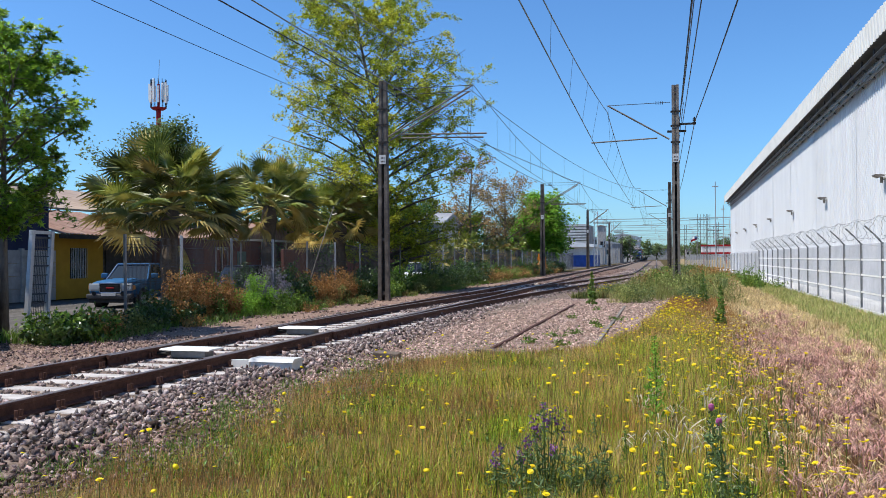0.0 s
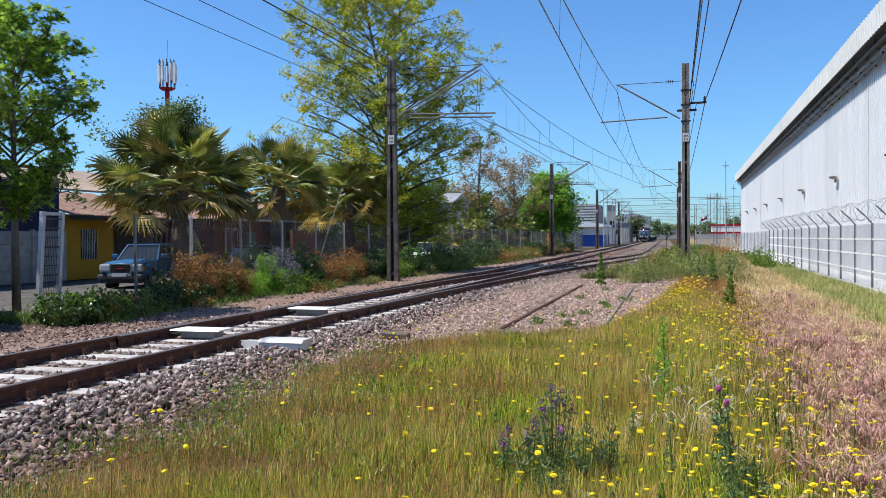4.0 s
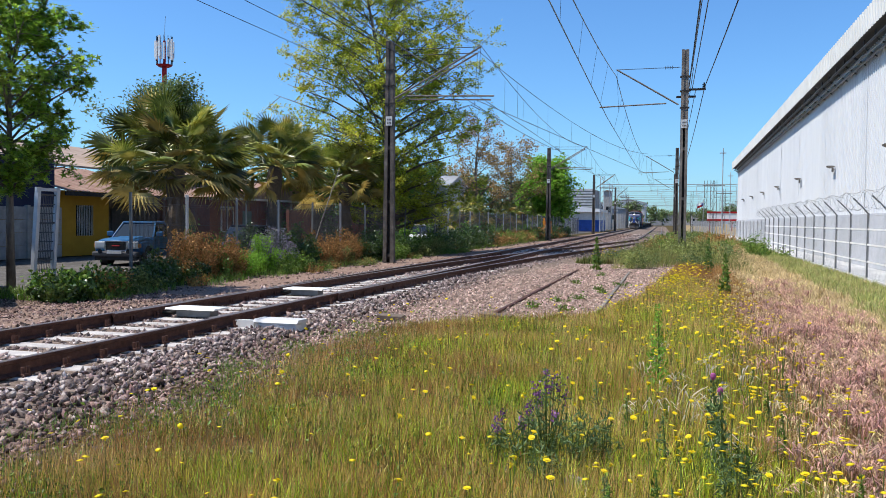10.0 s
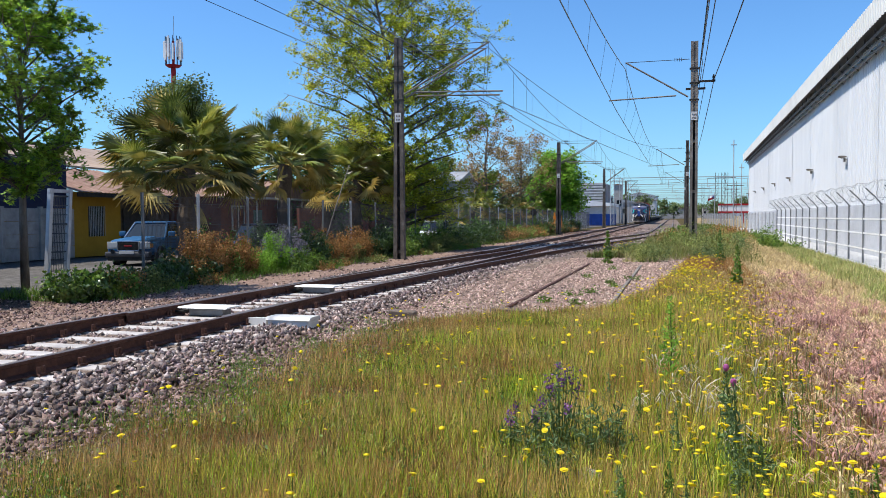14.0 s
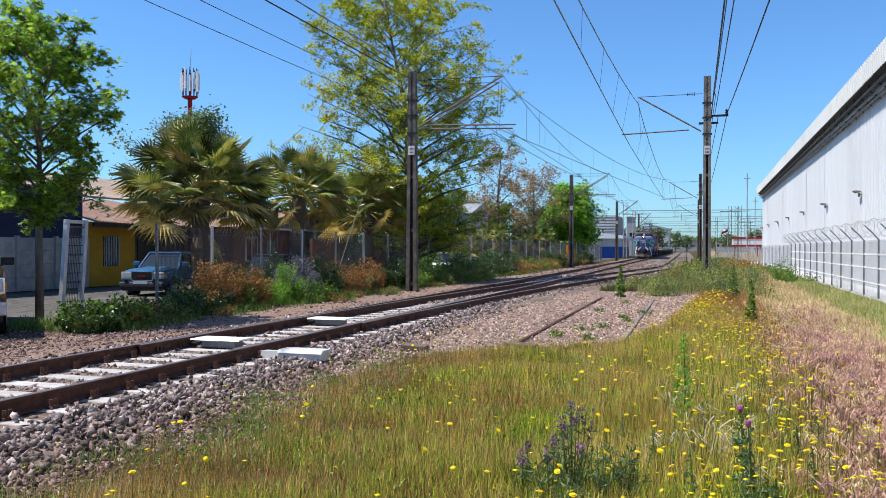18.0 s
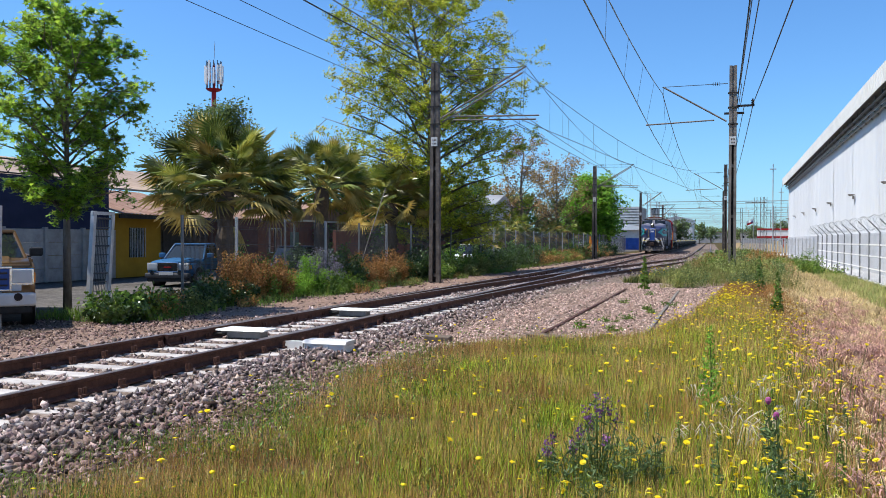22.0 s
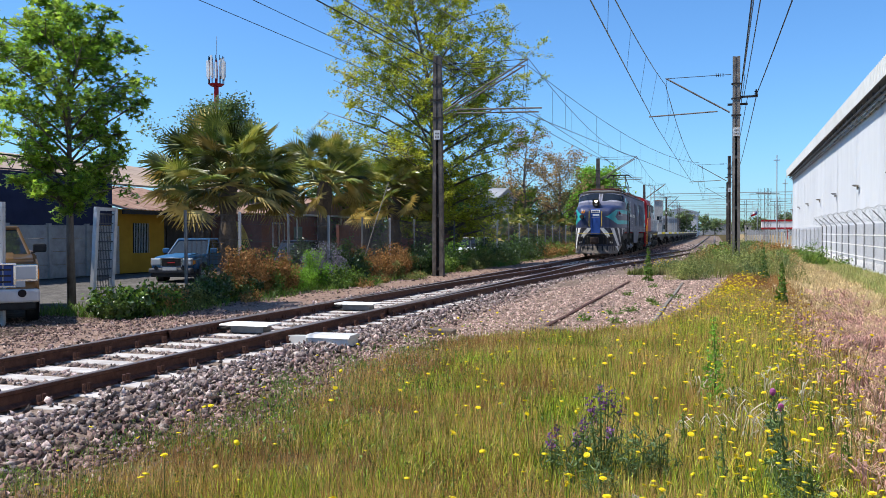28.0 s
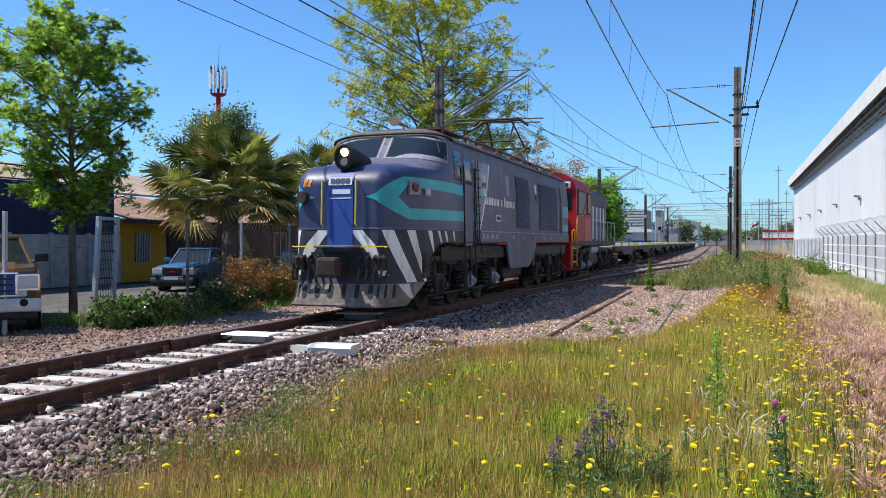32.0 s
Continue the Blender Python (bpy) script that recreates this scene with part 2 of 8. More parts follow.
M_palmdry = mat("dry_palm_frond", [(0.22, 0.15, 0.03), (0.46, 0.34, 0.09), (0.62, 0.50, 0.19)], 1.2, 0.6, rand="object", amount=0.5, leafy=0.25)
M_palmtrunk = mat("fibrous_palm_trunk", [(0.07, 0.05, 0.035), (0.16, 0.12, 0.085)], 14, 0.95, bump=1.0, bscale=30)
M_weed = mat("weed_leaf", [(0.055, 0.115, 0.018), (0.13, 0.22, 0.03), (0.27, 0.35, 0.062)], 1.2, 0.45, rand="island", amount=0.55, leafy=0.3, hue=0.02)
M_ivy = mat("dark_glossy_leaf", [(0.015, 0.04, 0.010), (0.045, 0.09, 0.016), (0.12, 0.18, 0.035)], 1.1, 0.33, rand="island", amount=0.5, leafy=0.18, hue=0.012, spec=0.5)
M_lavender = mat("greyish_violet_spike", [(0.16, 0.15, 0.17), (0.27, 0.24, 0.30)], 3, 0.7, rand="island", amount=0.35, leafy=0.2)
M_weeddry = mat("rusty_weed", [(0.22, 0.10, 0.035), (0.36, 0.185, 0.06), (0.40, 0.28, 0.10)], 1.5, 0.7, rand="island", amount=0.5, leafy=0.25)
M_olive = mat("olive_rank_grass", [(0.10, 0.135, 0.03), (0.22, 0.24, 0.065), (0.40, 0.33, 0.15)], 0.6, 0.7, rand="island", amount=0.55, leafy=0.25, hue=0.03)
M_grass = mat("meadow_grass", [(0.16, 0.255, 0.018), (0.40, 0.45, 0.038), (0.70, 0.50, 0.10)], 1.9, 0.42, rand="island", amount=0.95, leafy=0.22, hue=0.055, spec=0.35, big=0.35)
M_seed = mat("golden_seed_stalk", [(0.44, 0.20, 0.07), (0.62, 0.38, 0.13), (0.70, 0.54, 0.26)], 1.0, 0.7, rand="island", amount=0.6, leafy=0.2, hue=0.02)
M_strip = mat("fence_side_grass", [(0.18, 0.25, 0.06), (0.33, 0.37, 0.11), (0.50, 0.44, 0.20)], 1.0, 0.6, rand="island", amount=0.55, leafy=0.3, hue=0.025)
M_bugloss = mat("grey_green_herb", [(0.08, 0.135, 0.05), (0.15, 0.22, 0.08), (0.27, 0.33, 0.15)], 3, 0.6, rand="island", amount=0.45, leafy=0.3)
M_oat = mat("pale_oat_grass", [(0.42, 0.37, 0.26), (0.58, 0.52, 0.40)], 3, 0.6, rand="island", amount=0.3, leafy=0.35)
M_drygrass = mat("dry_grass", [(0.36, 0.25, 0.115), (0.58, 0.45, 0.235), (0.52, 0.46, 0.20)], 0.8, 0.8, rand="island", amount=0.6, leafy=0.3, hue=0.012, big=0.25)
M_purplegrass = mat("purplish_brome", [(0.25, 0.115, 0.11), (0.48, 0.28, 0.225), (0.64, 0.46, 0.33)], 2.2, 0.75, rand="island", amount=0.6, leafy=0.3, hue=0.012)
M_yellow = mat("yellow_petal", [(0.82, 0.60, 0.008), (0.90, 0.74, 0.015)], 8, 0.6, leafy=0.25)
M_violet = mat("violet_petal", [(0.13, 0.045, 0.16), (0.27, 0.11, 0.28)], 12, 0.6, rand="island", amount=0.35, leafy=0.25)
M_pink = mat("magenta_petal", [(0.26, 0.04, 0.15), (0.46, 0.11, 0.30)], 12, 0.6, leafy=0.2)
M_stalk = mat("green_stalk", [(0.07, 0.11, 0.02), (0.12, 0.16, 0.03)], 8, 0.6)
M_white = mat("white_enamel", [(0.72, 0.72, 0.70), (0.82, 0.82, 0.80)], 3, 0.45, big=0.1)
M_whitegrime = mat("grimy_white_paint", [(0.50, 0.49, 0.47), (0.66, 0.65, 0.63)], 3, 0.6, big=0.2)
M_navy = mat("navy_sheet", [(0.012, 0.016, 0.045), (0.022, 0.028, 0.07)], 2, 0.7, bump=0.3, bscale=5, big=0.2)
M_yellowwall = mat("ochre_painted_wall", [(0.36, 0.19, 0.015), (0.46, 0.26, 0.025)], 2, 0.85, bump=0.2, bscale=25, big=0.2)
M_roofrust = mat("rusty_corrugated_roof", [(0.20, 0.11, 0.08), (0.32, 0.19, 0.14), (0.38, 0.27, 0.21)], 1.5, 0.8, 0.1, big=0.3, stretch=(1, 4, 1))
M_roofbeige = mat("beige_sheet_roof", [(0.34, 0.24, 0.17), (0.46, 0.35, 0.27)], 1.5, 0.8, big=0.25)
M_brickwall = mat("dull_red_wall", [(0.16, 0.06, 0.04), (0.24, 0.10, 0.07)], 4, 0.9, big=0.2)
M_black = mat("black_rubber", [(0.012, 0.012, 0.012), (0.03, 0.03, 0.03)], 8, 0.75)
M_soot = mat("greasy_black_steel", [(0.012, 0.011, 0.010), (0.035, 0.031, 0.028), (0.07, 0.06, 0.05)], 6, 0.65, 0.3, bump=0.2, bscale=40, big=0.3)
M_glassdark = glass("dark_window_glass", (0.015, 0.018, 0.022))
M_glassdull = mat("sooty_window_glass", [(0.010, 0.011, 0.013), (0.02, 0.021, 0.024)], 3, 0.35, spec=0.12)
M_red = paint("red_loco_paint", (0.36, 0.013, 0.017), worn=0.25, chips=0.03, rough=0.55, spec=0.2)
M_redfade = paint("faded_red_paint", (0.46, 0.17, 0.15), worn=0.25, chips=0.05, rough=0.7, spec=0.2)
M_blue = paint("blue_loco_paint", (0.020, 0.031, 0.095), dirt=(0.10, 0.095, 0.10), chip=(0.16, 0.17, 0.22), worn=0.45, chips=0.10, rough=0.45, spec=0.45)
# real blue paint; on the gold pickup's grille a painted sky reflection
M_bluepaint_sky = paint("blue_paint_and_sky_reflection", (0.018, 0.07, 0.30), chip=(0.2, 0.22, 0.28), worn=0.35, chips=0.12)
M_greyblue = paint("faded_grey_violet_paint", (0.115, 0.12, 0.175), worn=0.45, chips=0.08, rough=0.6, spec=0.25)
M_palegrey = paint("pale_grey_violet_paint", (0.25, 0.25, 0.31), worn=0.35, chips=0.06, rough=0.6, spec=0.25)
M_greyroof = mat("dusty_grey_roof_paint", [(0.045, 0.04, 0.04), (0.10, 0.095, 0.095), (0.18, 0.175, 0.175)], 3, 0.65, big=0.35)
M_roofgear = mat("reddish_brown_roof_gear", [(0.10, 0.03, 0.022), (0.22, 0.07, 0.05), (0.30, 0.15, 0.12)], 6, 0.7, big=0.3)
M_turq = paint("turquoise_paint", (0.028, 0.37, 0.40), chip=(0.10, 0.11, 0.16), worn=0.22, chips=0.10)
M_dirtywhite = paint("dirty_white_stripe", (0.74, 0.73, 0.70), dirt=(0.16, 0.14, 0.12), chip=(0.07, 0.07, 0.09), worn=0.65, chips=0.13, rough=0.65)
M_darkstripe = paint("dark_stripe", (0.026, 0.028, 0.045), dirt=(0.09, 0.08, 0.07), chip=(0.22, 0.21, 0.2), worn=0.35, chips=0.06, rough=0.6)
M_gear = mat("dusty_running_gear", [(0.012, 0.011, 0.010), (0.038, 0.034, 0.030), (0.10, 0.088, 0.078)], 5, 0.75, 0.2, bump=0.2, bscale=40, big=0.35)
M_hub = mat("pale_axle_cap", [(0.20, 0.23, 0.28), (0.33, 0.37, 0.43)], 8, 0.5, 0.3, big=0.2)
M_cow = mat("dusty_cowcatcher", [(0.085, 0.07, 0.058), (0.18, 0.15, 0.13), (0.29, 0.255, 0.225)], 5, 0.75, bump=0.2, bscale=25, big=0.3)
M_rodyellow = mat("yellow_handrail", [(0.55, 0.42, 0.03), (0.65, 0.52, 0.05)], 9, 0.5)
M_orange = mat("orange_handrail", [(0.62, 0.20, 0.02), (0.70, 0.27, 0.03)], 9, 0.5)
M_lamp = glow("headlight_glow", (1.0, 0.80, 0.50), 9)
M_deadlens = glass("unlit_headlight_lens", (0.16, 0.15, 0.14), 0.15)
M_chrome = mat("chrome", [(0.6, 0.6, 0.62), (0.7, 0.7, 0.72)], 3, 0.15, 1.0)
M_redlens = glass("red_lens", (0.11, 0.015, 0.02), 0.25)
M_clearlens = glass("clear_lens", (0.45, 0.47, 0.48), 0.1)
M_pickupblue = mat("blue_pickup_paint", [(0.016, 0.085, 0.20), (0.028, 0.12, 0.26)], 2, 0.42, 0.0, spec=0.25)
M_gold = mat("gold_truck_paint", [(0.14, 0.075, 0.03), (0.19, 0.105, 0.042)], 2, 0.3, 0.3, spec=0.5)
M_far = mat("distant_wall", [(0.50, 0.50, 0.50), (0.60, 0.60, 0.60)], 0.3, 0.9)


# ---- mesh helpers ----
def empty(name, m=None, **tags):
    ob = new(name)
    if m is not None:
        ob.matrix_world = m
    return tagged(ob, **tags)


def finish(name, me, material, parent=None, label="", smooth=False):
    if isinstance(material, (list, tuple)):
        for x in material:
            me.materials.append(x)
    else:
        me.materials.append(material)
    if smooth:
        me.polygons.foreach_set("use_smooth", [True] * len(me.polygons))
    ob = new(name, me)
    if parent is not None:
        ob.parent = parent
    return tagged(ob, label)


def part(name, bm, material, parent=None, label="", smooth=False):
    bmesh.ops.recalc_face_normals(bm, faces=bm.faces)
    me = bpy.data.meshes.new(name)
    bm.to_mesh(me)
    bm.free()
    return finish(name, me, material, parent, label, smooth)


def share(ob, name, parent, m, label=""):
    """Another object on the same mesh."""
    o = new(name, ob.data)
    o.parent = parent
    o.matrix_basis = m
    return tagged(o, label)


def B():
    return bmesh.new()


def box(bm, x0, x1, y0, y1, z0, z1, bevel=0.0, m=None, mi=0):
    v = [bm.verts.new((x, y, z)) for z in (z0, z1) for y in (y0, y1) for x in (x0, x1)]
    fs = [bm.faces.new([v[i] for i in f]) for f in ((0, 2, 3, 1), (4, 5, 7, 6), (0, 1, 5, 4), (1, 3, 7, 5), (3, 2, 6, 7), (2, 0, 4, 6))]
    for f in fs:
        f.material_index = mi
    if bevel:
        es = list({e for f in fs for e in f.edges})
        r = bmesh.ops.bevel(bm, geom=es, offset=bevel, segments=2, affect="EDGES", profile=0.5)
        v = list({w for f in r["faces"] for w in f.verts} | {w for w in v if w.is_valid})
    if m is not None:
        bmesh.ops.transform(bm, matrix=m, verts=[w for w in v if w.is_valid])
    return bm


def tube(bm, pts, radii, n=6, cap=True, mi=0):
    """A tube through pts; radii one number or one each."""
    pts = [Vector(p) for p in pts]
    if not isinstance(radii, (list, tuple)):
        radii = [radii] * len(pts)
    rings = []
    for i, p in enumerate(pts):
        d = (pts[min(i + 1, len(pts) - 1)] - pts[max(i - 1, 0)]).normalized()
        a = d.orthogonal().normalized() if abs(d.z) > 0.95 else Vector((0, 0, 1)).cross(d).normalized()
        b = d.cross(a)
        rings.append([bm.verts.new(p + (a * math.cos(6.28319 * k / n) + b * math.sin(6.28319 * k / n)) * radii[i]) for k in range(n)])
    for r, s in zip(rings, rings[1:]):
        for k in range(n):
            f = bm.faces.new((r[k], r[(k + 1) % n], s[(k + 1) % n], s[k]))
            f.material_index = mi
    if cap:
        for r in (rings[0], rings[-1]):
            bm.faces.new(r).material_index = mi
    return bm


def prism(bm, outline, axis, a, b, mi=0):
    """A flat outline of (u, v) drawn out along x, y or z from a to b."""
    def at(u, v, w):
        return {"x": (w, u, v), "y": (u, w, v), "z": (u, v, w)}[axis]
    lo = [bm.verts.new(at(u, v, a)) for u, v in outline]
    hi = [bm.verts.new(at(u, v, b)) for u, v in outline]
    n = len(outline)
    fs = [bm.faces.new(lo), bm.faces.new(hi)] + [bm.faces.new((lo[i], lo[(i + 1) % n], hi[(i + 1) % n], hi[i])) for i in range(n)]
    for f in fs:
        f.material_index = mi
    return bm


def disc_wheel(bm, centre, axis, r, w, n=20, mi=0):
    c, d = Vector(centre), Vector({"x": (1, 0, 0), "y": (0, 1, 0), "z": (0, 0, 1)}[axis])
    return tube(bm, [c - d * w / 2, c - d * w * 0.42, c + d * w * 0.42, c + d * w / 2], [r * 0.94, r, r, r * 0.94], n, mi=mi)


def mass(name, tv, tf, mats, parent=None, label=""):
    """Many copies of a small shape as one mesh. tv: (k, 3) corners, or (n, k, 3) already placed; mats: (n, 4, 4) or None."""
    tv = np.asarray(tv, float)
    if mats is None:
        co = tv
    else:
        co = np.einsum("nij,kj->nki", mats[:, :3, :3], tv) + mats[:, None, :3, 3]
    n, k = co.shape[:2]
    loops = np.array([i for f in tf for i in f])
    sizes = np.array([len(f) for f in tf])
    me = bpy.data.meshes.new(name)
    me.vertices.add(n * k)
    me.vertices.foreach_set("co", co.reshape(-1))
    me.loops.add(n * len(loops))
    me.loops.foreach_set("vertex_index", (loops[None] + np.arange(n)[:, None] * k).reshape(-1))
    me.polygons.add(n * len(sizes))
    starts = np.concatenate([[0], np.cumsum(sizes)[:-1]])
    me.polygons.foreach_set("loop_start", (starts[None] + np.arange(n)[:, None] * len(loops)).reshape(-1))
    me.update()
    me.validate()
    return me


rng = np.random.default_rng(7)


def rotations(n, tilt=None):
    """n random turns; tilt: how far from upright, in radians, at most."""
    a = rng.uniform(0, 2 * np.pi, n)
    if tilt is None:
        q = rng.normal(size=(n, 4))
        q /= np.linalg.norm(q, axis=1)[:, None]
        w, x, y, z = q.T
        return np.stack([np.stack([1 - 2 * (y * y + z * z), 2 * (x * y - z * w), 2 * (x * z + y * w)], 1),
                         np.stack([2 * (x * y + z * w), 1 - 2 * (x * x + z * z), 2 * (y * z - x * w)], 1),
                         np.stack([2 * (x * z - y * w), 2 * (y * z + x * w), 1 - 2 * (x * x + y * y)], 1)], 1)
    b = rng.uniform(0, 2 * np.pi, n)
    t = tilt * np.abs(rng.normal(0, 0.5, n))
    ca, sa, z0, o = np.cos(a), np.sin(a), np.zeros(n), np.ones(n)
    rz = np.stack([np.stack([ca, -sa, z0], 1), np.stack([sa, ca, z0], 1), np.stack([z0, z0, o], 1)], 1)
    ax, ay = np.cos(b), np.sin(b)
    c, s = np.cos(t), np.sin(t)
    k = 1 - c
    rt = np.stack([np.stack([c + ax * ax * k, ax * ay * k, ay * s], 1), np.stack([ax * ay * k, c + ay * ay * k, -ax * s], 1),
                   np.stack([-ay * s, ax * s, c], 1)], 1)
    return rt @ rz


def placed(pos, rot, scale):
    n = len(pos)
    m = np.zeros((n, 4, 4))
    s = np.asarray(scale, float)
    s = s[:, None] * np.ones(3) if s.ndim == 1 else s
    m[:, :3, :3] = rot * s[:, None, :]
    m[:, :3, 3] = pos
    m[:, 3, 3] = 1
    return m


# ---- the line of the tracks ----
RAIL_Z, GAUGE = 0.24, 1.745


def track_x(y):
    """Centre of the main track."""
    return -7.08 - 0.0095 * ((y - 40) + math.sqrt((y - 40) ** 2 + 900))


def branch_off(y):
    """How far the second track lies beside the main one."""
    u = y - 11
    if u <= 0:
        return 0.0
    if u < 30:
        return 0.00185 * u * u
    v = 1.665 + 0.111 * (u - 30)
    return v if v < 4.9 else 5.4 - 0.5 * math.exp(-(v - 4.9) / 0.5)


def sweep_rail(bm, pts, mi_top=1):
    """A rail of flat-bottom section along (x, y, z) points of its top."""
    prof = [(-0.07, -0.17), (0.07, -0.17), (0.07, -0.155), (0.012, -0.13), (0.012, -0.05), (0.036, -0.037), (0.036, -0.006), (0.026, 0.0),
            (-0.026, 0.0), (-0.036, -0.006), (-0.036, -0.037), (-0.012, -0.05), (-0.012, -0.13), (-0.07, -0.155)]
    rows = []
    for i, p in enumerate(pts):
        a, b = Vector(pts[max(i - 1, 0)]), Vector(pts[min(i + 1, len(pts) - 1)])
        d = (b - a).normalized()
        side = Vector((d.y, -d.x, 0))
        rows.append([bm.verts.new(Vector(p) + side * u + Vector((0, 0, v))) for u, v in prof])
    n = len(prof)
    for r, s in zip(rows, rows[1:]):
        for k in range(n):
            f = bm.faces.new((r[k], r[(k + 1) % n], s[(k + 1) % n], s[k]))
            if k in (6, 7, 8):
                f.material_index = mi_top
    bm.faces.new(rows[0])
    bm.faces.new(rows[-1])
    return bm


# ---- ground ----
def ground_z(x, y):
    """Height of the ground; the ballast lies on it."""
    near = max(0.0, min(1.0, (11 - y) / 7))
    z = 0.0 - 0.10 * near * max(0.0, min(1.0, (6 + x) / 3))
    if x < -9.5:
        z -= 0.05 * min(1, (-9.5 - x) / 2)
    z += 0.025 * noise.noise((x * 0.5, y * 0.5, 0)) + 0.012 * noise.noise((x * 1.9, y * 1.9, 3))
    mound = math.exp(-((x - 0.4) / 1.6) ** 2 - ((y - 37) / 7) ** 2)
    return z + 0.28 * mound


def gravel_from(x):
    """Where, going out, the meadow ends and the gravel of the old siding begins."""
    return float(np.interp(x, (-4.9, -4.3, -3.3, -2.2, -1.6, -1.3, -0.7, -0.35, 0.05, 0.3), (9.8, 12.6, 13.7, 14.2, 14.9, 15.8, 18.6, 25, 33, 60)))


def zone(x, y):
    j = 0.45 * noise.noise((x * 0.7, y * 0.4, 5)) + 0.2 * noise.noise((x * 2.3, y * 2.0, 9))
    if x < -14.1 + j * 0.5:
        return 3                                                # street
    if x < track_x(y) + 2.0:
        return 2 if x > -12.0 + 1.5 * j else (4 if y < 16.5 + 2 * j else 0)      # ballast, dirt, verge
    if x < 0.2 and y > gravel_from(x + 0.3 * j) + 0.8 * j and y < 35 + j * 3:
        return 2
    if x > 1.05 + j * 1.5:
        return 1                                                # dry grass
    return 0


def ground():
    def steps(a, b, d):
        return [a + i * (b - a) / max(1, round((b - a) / d)) for i in range(max(1, round((b - a) / d)))]
    xs = [-3000, -1200, -500, -200, -90, -50] + steps(-34, 14, 0.4) + [14, 30, 70, 200, 600, 3000]
    ys = [-3000, -600, -100, -30] + steps(-8, 64, 0.45) + steps(64, 140, 4) + [140, 160, 190, 240, 320, 450, 700, 1200, 3200]
    near = lambda x, y: -35 < x < 15 and -9 < y < 141
    verts = [(x, y, ground_z(x, y) if near(x, y) else -0.02) for y in ys for x in xs]
    n = len(xs)
    faces, idx = [], []
    for j in range(len(ys) - 1):
        for i in range(n - 1):
            faces.append((j * n + i, j * n + i + 1, (j + 1) * n + i + 1, (j + 1) * n + i))
            x, y = (xs[i] + xs[i + 1]) / 2, (ys[j] + ys[j + 1]) / 2
            idx.append(zone(x, y))
    me = bpy.data.meshes.new("ground")
    me.from_pydata(verts, [], faces)
    me.polygons.foreach_set("material_index", idx)
    ob = finish("ground", me, [M_soil, M_drysoil, M_gravelbed, M_street, M_dirt], smooth=True)
    tagged(ob, "flat rail-side ground of soil, gravel and dry grass", kind="structure")


def ballast():
    bm = B()
    ys = [-9 + 1.5 * i for i in range(40)] + [52 + 8 * i for i in range(40)]
    rows = []
    for y in ys:
        c, o = track_x(y), branch_off(y)
        prof = [(-3.0, -0.12), (-2.5, -0.03), (-1.75, 0.052), (1.75 + o, 0.052), (2.35 + o, -0.03), (3.1 + o, -0.16)]
        rows.append([bm.verts.new((c + u, y, v + 0.01 * noise.noise((u, y, 2)))) for u, v in prof])
    for r, s in zip(rows, rows[1:]):
        for k in range(5):
            bm.faces.new((r[k], r[k + 1], s[k + 1], s[k]))
    tagged(part("ballast_bed", bm, M_ballastbed, smooth=True), "bed of grey-brown crushed stone under the tracks", kind="structure")


def rock_shapes():
    t = (1 + 5 ** 0.5) / 2
    v = np.array([(-1, t, 0), (1, t, 0), (-1, -t, 0), (1, -t, 0), (0, -1, t), (0, 1, t), (0, -1, -t), (0, 1, -t), (t, 0, -1), (t, 0, 1), (-t, 0, -1), (-t, 0, 1)]) / 1.9
    f = [(0, 11, 5), (0, 5, 1), (0, 1, 7), (0, 7, 10), (0, 10, 11), (1, 5, 9), (5, 11, 4), (11, 10, 2), (10, 7, 6), (7, 1, 8), (3, 9, 4), (3, 4, 2), (3, 2, 6), (3, 6, 8), (3, 8, 9), (4, 9, 5), (2, 4, 11), (6, 2, 10), (8, 6, 7), (9, 8, 1)]
    return v, f


def stones(name, pos, size, material, label, chips=False):
    """Broken stones: hewn blocks, or for small gravel sharp eight-sided chips."""
    if chips:
        v = np.array([(1, 0, 0), (-1, 0, 0), (0, 1, 0), (0, -1, 0), (0, 0, 1), (0, 0, -1)]) * 0.95
        f = [(0, 2, 4), (2, 1, 4), (1, 3, 4), (3, 0, 4), (2, 0, 5), (1, 2, 5), (3, 1, 5), (0, 3, 5)]
    else:
        v = np.array([(x, y, z) for z in (-1, 1) for y in (-1, 1) for x in (-1, 1)]) * 0.62
        f = [(0, 2, 3, 1), (4, 5, 7, 6), (0, 1, 5, 4), (1, 3, 7, 5), (3, 2, 6, 7), (2, 0, 4, 6)]
    n = len(pos)
    co = v[None] * rng.uniform(0.35, 1.45, (n, len(v), 3)) + (rng.normal(0, 0.18, (n, len(v), 3)) if chips else 0)
    co = co * rng.uniform(0.55, 1.4, (n, 1, 3))
    co = np.einsum("nij,nkj->nki", rotations(n), co) * size[:, None, None] + pos[:, None, :]
    ob = finish(name, mass(name, co, f, None), material)
    return tagged(ob, label, "stones", kind="stuff")


